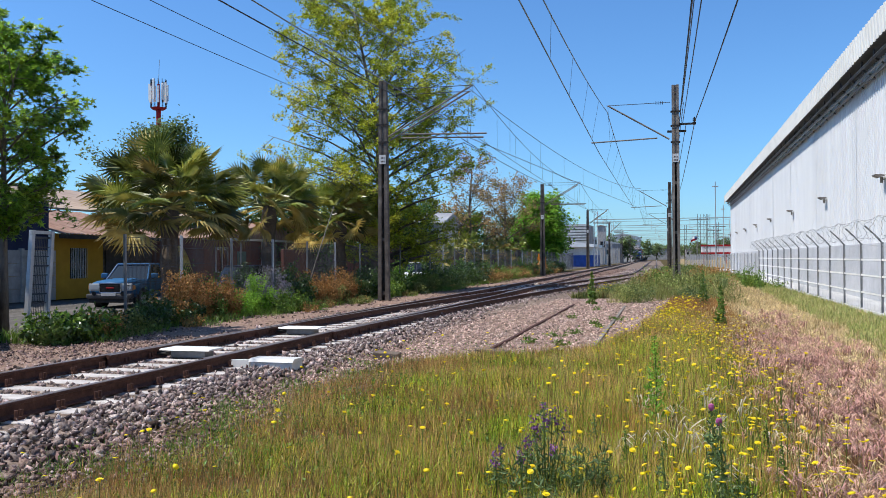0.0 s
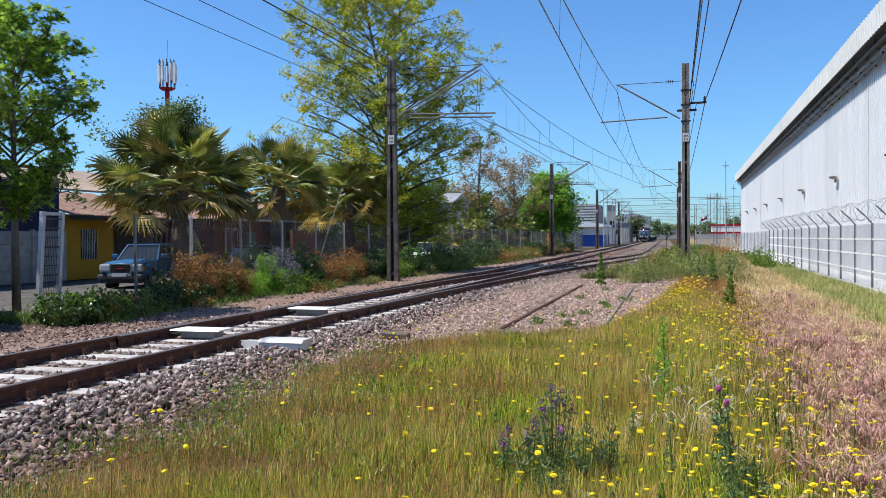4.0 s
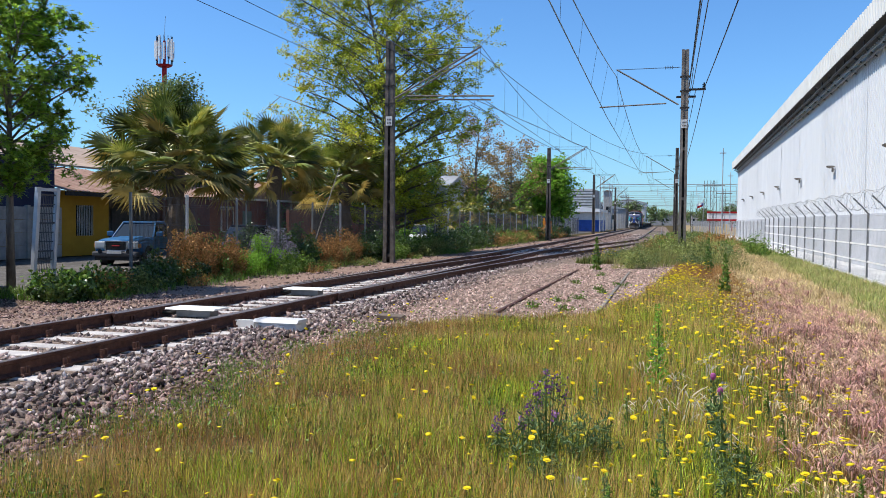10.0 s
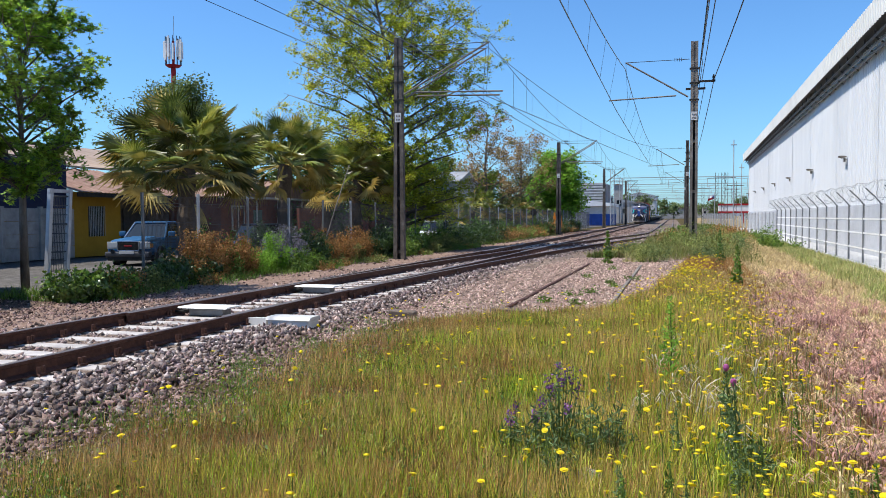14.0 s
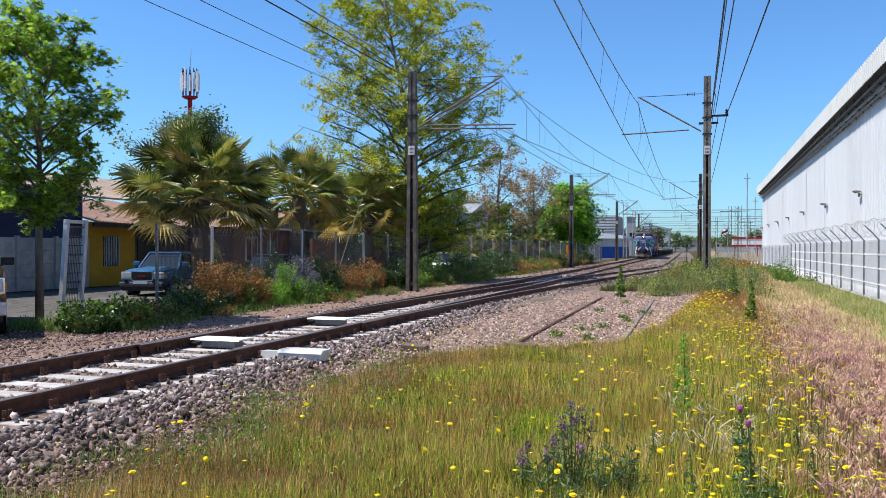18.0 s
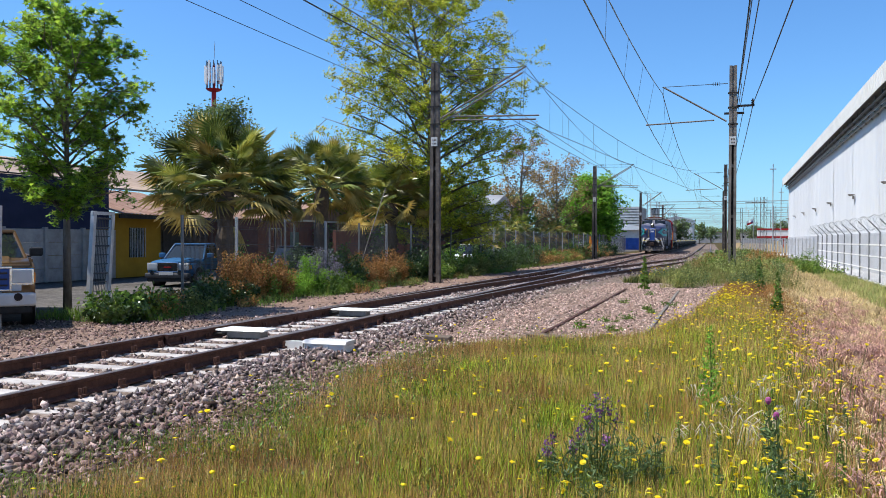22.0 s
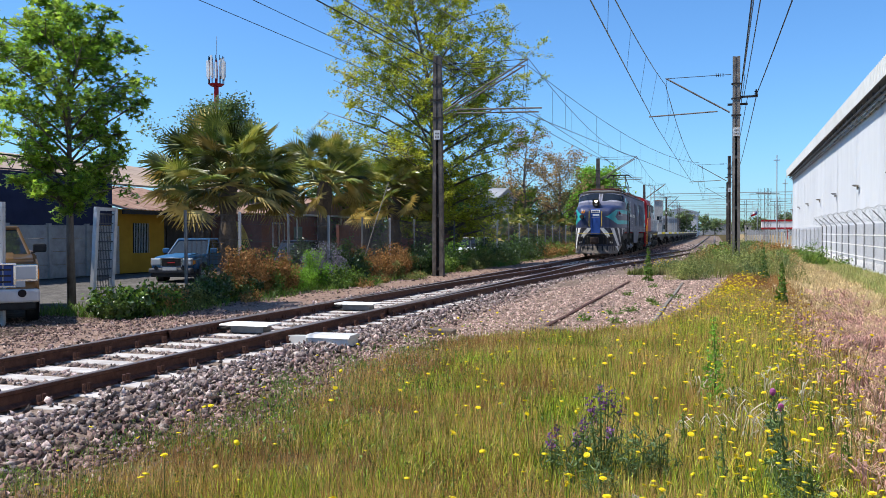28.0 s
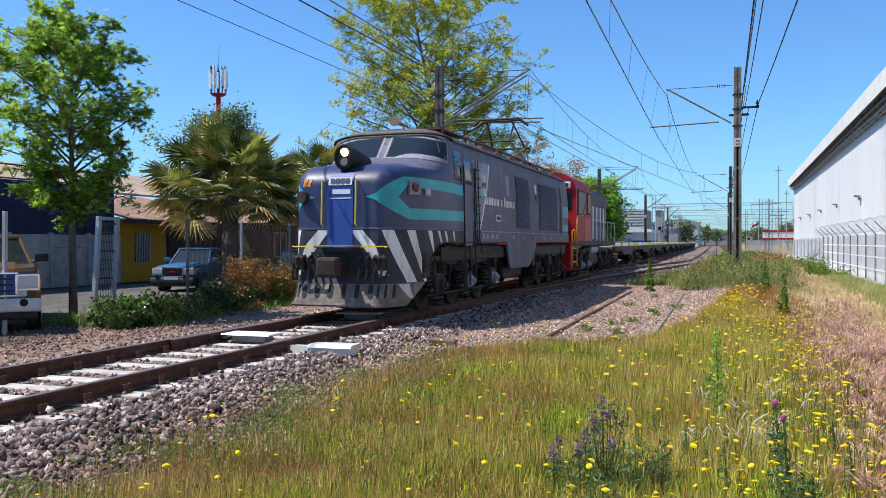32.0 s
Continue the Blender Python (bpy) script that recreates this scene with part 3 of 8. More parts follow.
def all_stones():
    pos = []
    for y0, y1, dens in ((-8.5, 2.5, 20), (2.5, 9, 430), (9, 16, 370), (16, 26, 180), (26, 45, 64), (45, 95, 16)):
        a = int((y1 - y0) * 1.75 * dens)
        y = rng.uniform(y0, y1, a)
        u = rng.beta(1.1, 1.35, a) * 1.68 + 1.36                     # near shoulder
        o = np.array([branch_off(b) for b in y])
        x = np.array([track_x(b) for b in y]) + u + np.maximum(0, o - 0.4)
        z = np.interp(u, [0.97, 1.75, 2.35, 3.1], [0.045, 0.052, -0.03, -0.16]) + rng.uniform(-0.018, 0.035, a)
        pos.append(np.stack([x, y, z], 1))
        c = int((y1 - y0) * 0.05 * dens)                             # over the sleeper ends
        y = rng.uniform(y0, y1, c)
        u = 0.96 + 0.5 * rng.power(1.6, c)
        x = np.array([track_x(d) for d in y]) + u
        onto = np.abs((y / 0.6) % 1 - 0.0) < 0.21
        pos.append(np.stack([x, y, np.where(onto | (np.abs((y / 0.6) % 1 - 1.0) < 0.21), 0.075, 0.05) + rng.uniform(0, 0.02, c)], 1))
        b = int((y1 - y0) * 0.8 * dens)                              # between the rails
        y = rng.uniform(y0, y1, b)
        keep = np.abs((y / 0.6) % 1 - 0.5) < 0.27
        y = y[keep]
        x = np.array([track_x(c) for c in y]) + rng.uniform(-0.8, 0.8, len(y))
        pos.append(np.stack([x, y, np.full(len(y), 0.045)], 1))
        c = int((y1 - y0) * 2.6 * dens * (0.33 if y0 > 2 else 0.1))                       # far shoulder
        y = rng.uniform(y0, y1, c)
        u = -(1.36 + 3.2 * rng.power(0.6, c))
        x = np.array([track_x(d) for d in y]) + u
        z = np.interp(-u, [0.97, 1.75, 2.5, 3.0, 3.4, 4.6], [0.045, 0.05, -0.03, -0.06, -0.04, -0.06]) + rng.uniform(-0.01, 0.02, c)
        pos.append(np.stack([x, y, z], 1))
    n = 9000                                                         # between the two tracks, further out
    y = 24 + 90 * rng.power(0.7, n)
    o = np.array([branch_off(b) for b in y])
    x = np.array([track_x(b) for b in y]) + rng.uniform(-0.8, 1.0, n) * (0.9 + o * 0.5) + o * 0.5
    pos.append(np.stack([x, y, rng.uniform(0.045, 0.07, n)], 1))
    pos = np.concatenate(pos)
    size = rng.uniform(0.022, 0.054, len(pos)) * (1 + 0.2 * (pos[:, 1] > 20) + 0.8 * (pos[:, 1] > 45))
    off = pos[:, 0] - np.array([track_x(b) + max(0, branch_off(b) - 0.4) for b in pos[:, 1]])
    low = np.abs(off) + rng.normal(0, 0.22, len(pos)) > 2.15
    stones("ballast_stones", pos[~low], size[~low], M_stone, "grey crushed ballast stones beside the rails", True)
    stones("brown_ballast_stones", pos[low], size[low], M_redstone, "reddish-brown crushed stones on the foot of the ballast", True)
    n = 32000
    y = 9.5 + 26 * rng.power(0.8, n)
    x = rng.uniform(-5.2, 0.3, n)
    k = np.array([zone(a, b) == 2 for a, b in zip(x, y)])
    x, y = x[k], y[k]
    z = np.array([ground_z(a, b) for a, b in zip(x, y)]) + rng.uniform(-0.004, 0.01, len(x))
    stones("reddish_gravel", np.stack([x, y, z], 1), rng.uniform(0.011, 0.034, len(x)), M_pinkstone, "reddish gravel over the disused siding", True)
    n = 5200
    x, y = rng.uniform(-14.0, -9.9, n), rng.uniform(8.5, 16.5, n)
    z = np.array([ground_z(a, b) for a, b in zip(x, y)])
    stones("verge_gravel", np.stack([x, y, z], 1), rng.uniform(0.010, 0.036, n), M_redstone, "gravel trodden into the dirt by the gate", True)
    n = 6500
    x, y = -5.1 + 1.5 * rng.power(0.7, n), rng.uniform(3, 13, n)
    z = np.array([ground_z(a, b) for a, b in zip(x, y)])
    stones("scattered_gravel", np.stack([x, y, z], 1), rng.uniform(0.012, 0.034, n), M_redstone, "loose gravel strewn into the edge of the grass", True)


# ---- tracks ----
def tracks():
    main = empty("railway_track", label="broad-gauge railway track with rusty rails on dusty concrete sleepers", category="railway track", kind="structure")
    ys = [-9 + 3 * i for i in range(36)] + [104 + 12 * i for i in range(38)]
    for side in (-1, 1):
        bm = B()
        sweep_rail(bm, [(track_x(y) + side * GAUGE / 2, y, RAIL_Z) for y in ys])
        part("rail", bm, [M_rust, M_railtop], main)
    # sleepers, each with its rail fastenings
    bm = B()
    box(bm, -1.36, 1.36, -0.125, 0.125, -0.12, 0.068, 0.02)
    first = part("sleeper", bm, M_sleeper, main)
    bm = B()
    for sx in (-1, 1):
        box(bm, sx * 0.11 - 0.045, sx * 0.11 + 0.045, -0.06, 0.06, 0.068, 0.098, 0.006)
        for yy in (-0.035, 0.035):
            tube(bm, [(sx * 0.125, yy, 0.09), (sx * 0.125, yy, 0.165)], 0.021, 6)
    fast = part("rail_fastening", bm, M_rust, first)
    fast.matrix_basis = Matrix.Translation((-GAUGE / 2, 0, 0))
    share(fast, "rail_fastening", first, Matrix.Translation((GAUGE / 2, 0, 0)))
    y = -8.4
    first.matrix_basis = Matrix.Translation((track_x(y), y, 0))
    while y < 52:
        y += 0.6
        s = share(first, "sleeper", main, Matrix.Translation((track_x(y) + (branch_off(y) * 0.35 if y > 16 else 0), y, rng.uniform(-0.004, 0.003))))
        if y > 16:
            s.scale.x = 1 + min(0.45, branch_off(y) * 0.26)
        if y < 40:
            for sx in (-1, 1):
                px = (sx * GAUGE / 2 - (branch_off(y) * 0.35 if y > 16 else 0)) / s.scale.x
                share(fast, "rail_fastening", s, Matrix.Translation((px, 0, 0)))
    bm = B()
    while y < 170:
        y += 0.6
        c, o = track_x(y), branch_off(y)
        box(bm, c - 1.36, c + 1.36, y - 0.11, y + 0.11, -0.1, 0.058)
        box(bm, c + o - 1.3, c + o + 1.3, y - 0.11, y + 0.11, -0.1, 0.056)
    far = part("far_sleepers", bm, M_oldsleeper, main)
    far["kind"] = "stuff"
    # turnout: switch blades, closure rails, frog and the second track
    turn = empty("railway_turnout", label="railway turnout leading to a second rusty track", category="railway turnout", kind="structure")
    yb = [11 + 1.5 * i for i in range(48)] + [84 + 10 * i for i in range(40)]
    for side in (-1, 1):
        bm = B()
        pts = [(track_x(y) + branch_off(y) + side * GAUGE / 2 + (0.075 if side < 0 else -0.0) * max(0, 1 - (y - 11) / 12) + (0.003 if side > 0 else 0), y, RAIL_Z - 0.004) for y in yb if side < 0 or y > 14]
        sweep_rail(bm, pts)
        part("switch_rail", bm, [M_rust, M_railtop], turn)
    bm = B()
    sweep_rail(bm, [(track_x(y) + GAUGE / 2 - 0.085, y, RAIL_Z - 0.006) for y in (11, 13, 16, 20, 24)])
    part("switch_blade", bm, [M_rust, M_railtop], turn)
    for sx in (-1, 1):
        bm = B()
        sweep_rail(bm, [(track_x(y) + sx * (GAUGE / 2 - 0.10), y, RAIL_Z) for y in (34, 36, 40, 43)])
        part("check_rail", bm, [M_rust, M_railtop], turn)
    # disused siding, half buried
    old = empty("disused_siding", label="two rusty rails of a disused siding buried in gravel", category="railway track", kind="structure")
    for x, a, b in ((-3.07, 13.5, 29.5), (-1.33, 14.4, 29.0)):
        bm = B()
        sweep_rail(bm, [(x - 0.012 * (y - 14), y, 0.045 + 0.006 * math.sin(y)) for y in np.linspace(a, b, 12)], 0)
        part("buried_rail", bm, M_rust if x < -2 else M_mastlight, old)


def point_machine():
    """The white box beside the near rail and the covers between the rails."""
    m = empty("point_machine", Matrix.Translation((-5.60, 11.55, 0.0)), label="white-painted metal point machine beside the rail", category="point machine")
    bm = B()
    box(bm, -0.28, 0.38, -0.18, 0.18, 0.0, 0.155, 0.02)
    part("housing", bm, M_whitegrime, m)
    bm = B()
    prism(bm, [(-0.20, 0.155), (0.20, 0.155), (0.15, 0.20), (-0.15, 0.20)], "x", -0.30, 0.40)
    part("lid", bm, M_whitegrime, m)
    bm = B()
    prism(bm, [(-0.15, 0.02), (0.15, 0.02), (0.13, 0.15), (-0.13, 0.17)], "x", -0.62, -0.32)
    part("gear_cover", bm, M_whitegrime, m)
    bm = B()
    tube(bm, [(0.1, -0.18, 0.10), (0.1, -0.20, 0.10)], 0.03, 10)
    part("latch", bm, M_galv, m)
    for y, w in ((12.35, 0.44), (16.6, 0.44)):
        c = track_x(y) - 0.22
        t = empty("switch_cover", Matrix.Translation((c, y, 0.07)), label="white metal cover over the switch rods between the rails", category="switch cover", group="covers over the switch rods")
        bm = B()
        prism(bm, [(-0.25, 0.128), (0.25, 0.128), (0.23, 0.150), (-0.23, 0.150)], "x", -w, w)
        part("cover_plate", bm, M_white, t)
        bm = B()
        box(bm, -w * 0.7, w * 0.7, -0.13, 0.13, 0.0, 0.128, 0.01)
        part("rod_box", bm, M_post, t)
        bm = B()
        for k in range(3):
            tube(bm, [(-w - 0.35, -0.1 + 0.1 * k, 0.06), (-w + 0.15, -0.1 + 0.1 * k, 0.06)], 0.022, 8)
        box(bm, -w - 0.32, -w - 0.16, -0.16, 0.16, 0.02, 0.13, 0.01)
        part("switch_rod", bm, M_soot, t)
    for x, y, w, h, rz in ((-4.45, 13.3, 0.42, 0.11, 4), (-2.92, 14.35, 0.56, 0.10, -6)):
        bm = B()
        box(bm, -w / 2, w / 2, -0.12, 0.12, -0.05, h, 0.015)
        o = part("old_sleeper_block", bm, mat("weathered_timber", [(0.10, 0.075, 0.055), (0.20, 0.155, 0.12)], 6, 0.9, bump=0.5, stretch=(0.4, 3, 3)))
        o.matrix_world = pose(x, y, ground_z(x, y), 2, 3, rz)
        tagged(o, "short weathered block of old sleeper in the gravel", "sleeper block", "old sleeper blocks")


# ---- warehouse ----
WX, WY0, WY1 = 7.2, -14.0, 116.5


def warehouse():
    h = empty("warehouse", label="long white corrugated-metal warehouse with an overhanging roof edge", category="warehouse")
    bm = B()
    rows = []
    y = WY0
    prof = []
    while y < WY1:
        prof += [(WX, y), (WX, y + 0.15), (WX - 0.04, y + 0.17), (WX - 0.04, y + 0.26), (WX, y + 0.28), (WX, y + 0.33), (WX + 0.05, y + 0.335), (WX + 0.05, y + 0.36)]
        y += 0.365
    for x, yy in prof:
        rows.append((bm.verts.new((x, yy, 2.1)), bm.verts.new((x, yy, 8.9))))
    for a, b in zip(rows, rows[1:]):
        bm.faces.new((a[0], b[0], b[1], a[1]))
    part("corrugated_wall", bm, M_clad, h)
    bm = B()
    box(bm, WX + 0.08, WX + 26, WY0, WY1, 0, 8.85)
    part("inner_wall", bm, M_clad, h)
    bm = B()
    box(bm, WX - 0.10, WX + 0.02, WY0, WY1 - 0.02, -0.1, 2.1)
    part("concrete_plinth", bm, mat("pale_block_wall", [(0.38, 0.39, 0.42), (0.46, 0.47, 0.50), (0.53, 0.535, 0.55)], 1.2, 0.85, bump=0.3, bscale=20, big=0.15), h, "pale grey block plinth")
    # seams
    for k in range(int((WY1 - WY0) / 10)):
        bm = B()
        yy = WY1 - 9.0 - 10 * k
        box(bm, WX - 0.055, WX - 0.03, yy, yy + 0.05, 2.1, 8.9)
        part("wall_seam", bm, M_clad, h)
    # roof edge: ribbed fascia leaning out, dark soffit and rail truss
    bm = B()
    rows = []
    y = WY0 - 0.5
    while y < WY1 + 0.6:
        for dy, off in ((0, 0), (0.22, 0), (0.26, -0.035), (0.40, -0.035)):
            rows.append((bm.verts.new((WX - 0.68 + off, y + dy, 8.72)), bm.verts.new((WX - 0.73 + off, y + dy, 9.55))))
        y += 0.44
    for a, b in zip(rows, rows[1:]):
        bm.faces.new((a[0], b[0], b[1], a[1]))
    part("fascia", bm, M_fascia, h, "ribbed cream-white fascia")
    bm = B()
    prism(bm, [(WX - 0.64, 8.76), (WX + 0.1, 8.62), (WX + 26, 11.4), (WX + 26, 11.6), (WX - 0.64, 9.5)], "y", WY0 - 0.4, WY1 + 0.6)
    part("roof", bm, M_darksteel, h)
    bm = B()
    prism(bm, [(WX - 0.76, 8.54), (WX - 0.64, 8.54), (WX - 0.64, 9.57), (WX - 0.76, 9.57)], "y", WY1 + 0.6, WY1 + 0.7)
    part("fascia_end", bm, M_fascia, h)
    for x, z in ((WX - 0.50, 8.42), (WX - 0.34, 8.24), (WX - 0.20, 8.12)):
        bm = B()
        tube(bm, [(x, WY0, z), (x, WY1 - 1, z)], 0.055, 6)
        part("soffit_rail", bm, M_darksteel if z > 8.3 else M_post, h)
    y = WY0
    while y < WY1 - 1:
        bm = B()
        box(bm, WX - 0.52, WX - 0.47, y, y + 0.05, 8.38, 8.7)
        prism(bm, [(WX - 0.54, 8.40), (WX - 0.50, 8.46), (WX - 0.02, 8.10), (WX - 0.02, 8.04)], "y", y, y + 0.04)
        part("soffit_bracket", bm, M_darksteel, h)
        y += 2.0
    # flood lamps
    bm = B()
    prism(bm, [(-0.36, 0.05), (-0.34, 0.0), (-0.20, -0.06), (-0.06, -0.02), (-0.02, 0.02), (-0.18, 0.05)], "y", -0.26, 0.26)
    box(bm, -0.14, -0.05, -0.04, 0.04, -0.24, -0.04, 0.01)
    tube(bm, [(-0.10, 0, -0.12), (0.0, 0, -0.12)], 0.02, 6)
    lamp0 = part("wall_lamp", bm, M_mastlight, h)
    for k in range(9):
        yy = 56.4 + 11.8 * (k - 3)
        if yy < WY1:
            m = Matrix.Translation((WX - 0.045, yy, 4.42))
            if k == 0:
                lamp0.matrix_basis = m
            else:
                share(lamp0, "wall_lamp", h, m)


def right_fence():
    f = empty("security_fence", label="galvanised mesh security fence with slanted arms and coiled razor wire", category="fence")
    FX = 5.4
    bm = B()
    box(bm, -0.03, 0.03, -0.03, 0.03, 0, 2.02)
    tube(bm, [(0, 0, 2.0), (-0.16, 0, 2.2), (-0.42, 0, 2.46)], 0.024, 6)
    post = part("post", bm, M_post, f)
    ys = [1.5 + 2.62 * i for i in range(23)]
    for i, y in enumerate(ys):
        m = Matrix.Translation((FX, y, ground_z(FX, y)))
        if i == 0:
            post.matrix_basis = m
        else:
            share(post, "post", f, m)
    for y0, y1 in zip(ys, ys[1:]):
        bm = B()
        k = 0
        y = y0 + 0.05
        while y < y1:
            if y0 < 50:
                tube(bm, [(FX, y, 0.05), (FX, y, 1.95)], 0.0035, 3, cap=False)
            y += 0.1 if y0 < 40 else 0.2
        for z in (0.12, 0.55, 0.62, 1.05, 1.12, 1.5, 1.57, 1.93):
            tube(bm, [(FX, y0, z), (FX, y1, z)], 0.006, 3, cap=False)
        for z in (0.58, 1.08, 1.53):
            prism(bm, [(FX - 0.022, z - 0.026), (FX + 0.012, z), (FX - 0.022, z + 0.026)], "y", y0 + 0.03, y1 - 0.03, 1)
        part("mesh_panel", bm, [M_galv, M_white], f)
        bm = B()
        box(bm, FX - 0.08, FX + 0.08, y0, y1 - 0.004, -0.1, 0.11)
        part("kerb", bm, M_whitegrime, f)
    bm = B()
    pts = []
    n = int((ys[-1] - ys[0]) * 16 / 0.9)
    for i in range(n):
        a = 6.28319 * i / 16
        y = ys[0] + 0.9 * i / 16
        r = 0.27 + 0.04 * math.sin(i * 1.7)
        pts.append((FX - 0.30 + r * math.cos(a), y + 0.1 * math.sin(a * 0.5), 2.36 + r * math.sin(a)))
    tube(bm, pts, 0.008, 3)
    part("razor_wire", bm, M_galv, f)
    # lower run without wire, and the palisade across
    g = empty("low_fence", label="lower galvanised mesh fence running on without razor wire", category="fence")
    for i in range(26):
        y = ys[-1] + 2.7 * i
        x = FX - 0.006 * i * i
        bm = B()
        box(bm, x - 0.03, x + 0.03, y - 0.03, y + 0.03, 0, 1.9)
        part("post", bm, M_galv, g)
        bm = B()
        for k in range(9):
            yy = y + 0.3 * k
            box(bm, x - 0.004, x + 0.004, yy - 0.012, yy + 0.012, 0.1, 1.8)
        for z in (0.1, 0.6, 1.2, 1.8):
            box(bm, x - 0.006, x + 0.006, y, y + 2.7, z - 0.02, z + 0.02)
        part("mesh_panel", bm, M_galv, g)
    bm = B()
    box(bm, FX + 0.1, WX - 0.12, -12, 116, -0.15, 0.03)
    tagged(part("concrete_apron", bm, M_whitegrime), "pale concrete apron between fence and warehouse", kind="structure")
    p = empty("palisade_fence", label="grey palisade fence crossing behind the weeds", category="fence")
    for k in range(26):
        x = 1.8 - 0.0 + 0.16 * k * (0.8)
        bm = B()
        box(bm, x - 0.03, x + 0.03, 131.9, 131.95, 0, 2.0)
        part("pale", bm, M_galv, p)
    bm = B()
    for z in (0.4, 1.6):
        box(bm, 1.7, 5.2, 131.96, 132.0, z - 0.04, z + 0.04)
    part("rail_bar", bm, M_galv, p)


# ---- overhead line ----
def arm(parent, mast, x1, y, z_top, z_reg, side, colour, reach):
    """Cantilever: top tie, diagonal tube, registration tube and drop."""
    s = side
    bm = B()
    tube(bm, [(mast + s * 0.2, y, z_top + 0.02), (x1 + s * 0.05, y, z_top)], 0.014, 6)
    part("tie_rod", bm, M_wire, parent)
    bm = B()
    tube(bm, [(mast + s * 0.25, y, z_reg + 0.15), (x1, y, z_top)], 0.035, 8)
    part("diagonal_tube", bm, colour, parent)
    bm = B()
    tube(bm, [(mast + s * 0.75, y, z_reg + 0.22), (x1 + s * reach, y, z_reg + 0.12)], 0.03, 8)
    part("registration_tube", bm, colour, parent)
    bm = B()
    for k in range(4):
        tube(bm, [(mast + s * (0.52 + 0.09 * k), y, z_top + 0.02), (mast + s * (0.545 + 0.09 * k), y, z_top + 0.02)], 0.075, 10)
    part("insulator", bm, M_soot, parent)
    bm = B()
    tube(bm, [(x1, y, z_top), (x1 - s * 0.1, y, z_reg - 0.1)], 0.008, 4)
    part("dropper_wire", bm, M_wire, parent)


def mast(x, y, h, side, material, slim=1.0, sign=True):
    m = empty("catenary_mast", Matrix.Translation((x, y, ground_z(x, y) if y < 140 else 0)), label="weathered slotted mast of the overhead line with cantilever arm", category="catenary mast", group="masts of the overhead line")
    w0, w1, d = 0.23 * slim, 0.15, 0.11
    for s in (-1, 1):
        bm = B()
        prism(bm, [(s * w0, 0), (s * 0.075 * slim, 0), (s * 0.035, h), (s * w1, h)], "y", -d, d)
        part("leg", bm, material, m)
    bm = B()
    prism(bm, [(-0.05, h * 0.62), (0.05, h * 0.62), (0.04, h - 0.01), (-0.04, h - 0.01)], "y", -d + 0.03, d - 0.03)
    part("web", bm, material, m)
    bm = B()
    box(bm, -0.09 * slim, 0.09 * slim, d - 0.05, d - 0.02, 0, h * 0.62)
    part("slot_back", bm, M_soot, m)
    for k in range(3):
        z = 0.3 + (h * 0.52 - 0.3) * k / 2
        bm = B()
        box(bm, -0.07, 0.07, -d + 0.03, d - 0.06, z - 0.06, z + 0.06)
        part("batten", bm, material, m)
    if sign:
        bm = B()
        box(bm, -0.13, 0.13, -d - 0.02, -d - 0.005, h * 0.62, h * 0.62 + 0.36)
        part("number_plate", bm, M_whitegrime, m, "small white plate with dark bars")
        bm = B()
        for z in (0.10, 0.24):
            for q in (-0.07, -0.01, 0.05):
                box(bm, q, q + 0.035, -d - 0.026, -d - 0.021, h * 0.62 + z - 0.035, h * 0.62 + z + 0.03)
        part("plate_bar", bm, M_mast, m)
    for z in (h * 0.72, h * 0.80, h * 0.87):
        bm = B()
        box(bm, -w1 - 0.05, w1 + 0.05, -d - 0.03, d + 0.03, z - 0.025, z + 0.025)
        part("clamp_band", bm, M_soot, m)
    return m


def wire(name, pts, r, material=None, label="overhead wire of the railway line"):
    bm = B()
    tube(bm, pts, r, 4, cap=False)
    ob = part(name, bm, material or M_wire)
    return tagged(ob, label, "wire", "overhead wires")


def span(a, b, sag, n=14):
    a, b = Vector(a), Vector(b)
    return [a.lerp(b, i / n) + Vector((0, 0, -4 * sag * (i / n) * (1 - i / n))) for i in range(n + 1)]


def catenary(a, b, za, zc, sag, droppers=9, da=0.0, db=0.0, r=0.016):
    """Messenger, contact wire and droppers between two arms."""
    mes = span((a[0], a[1], za), (b[0], b[1], za if len(b) < 3 else b[2]), sag, 18)
    c = empty("catenary_span", label="messenger and contact wire with droppers over the track", category="catenary", group="catenary spans")
    for nm, pts, rr in (("messenger_wire", mes, r), ("contact_wire", span((a[0] + da, a[1], zc), (b[0] + db, b[1], zc), 0.03, 6), r)):
        bm = B()
        tube(bm, pts, rr, 4, cap=False)
        part(nm, bm, M_copper, c)
    for k in range(1, droppers):
        bm = B()
        i = 18 * k / droppers
        p = mes[int(i)].lerp(mes[min(int(i) + 1, 18)], i - int(i))
        tube(bm, [p, (p.x + da + (db - da) * k / droppers, p.y, zc)], 0.006, 3, cap=False)
        part("dropper", bm, M_copper, c)


LM_Y, RM_Y = (-11.0, 32.3, 76.6, 121.0, 166.0), (-8.0, 38.05, 84.0, 129.0)


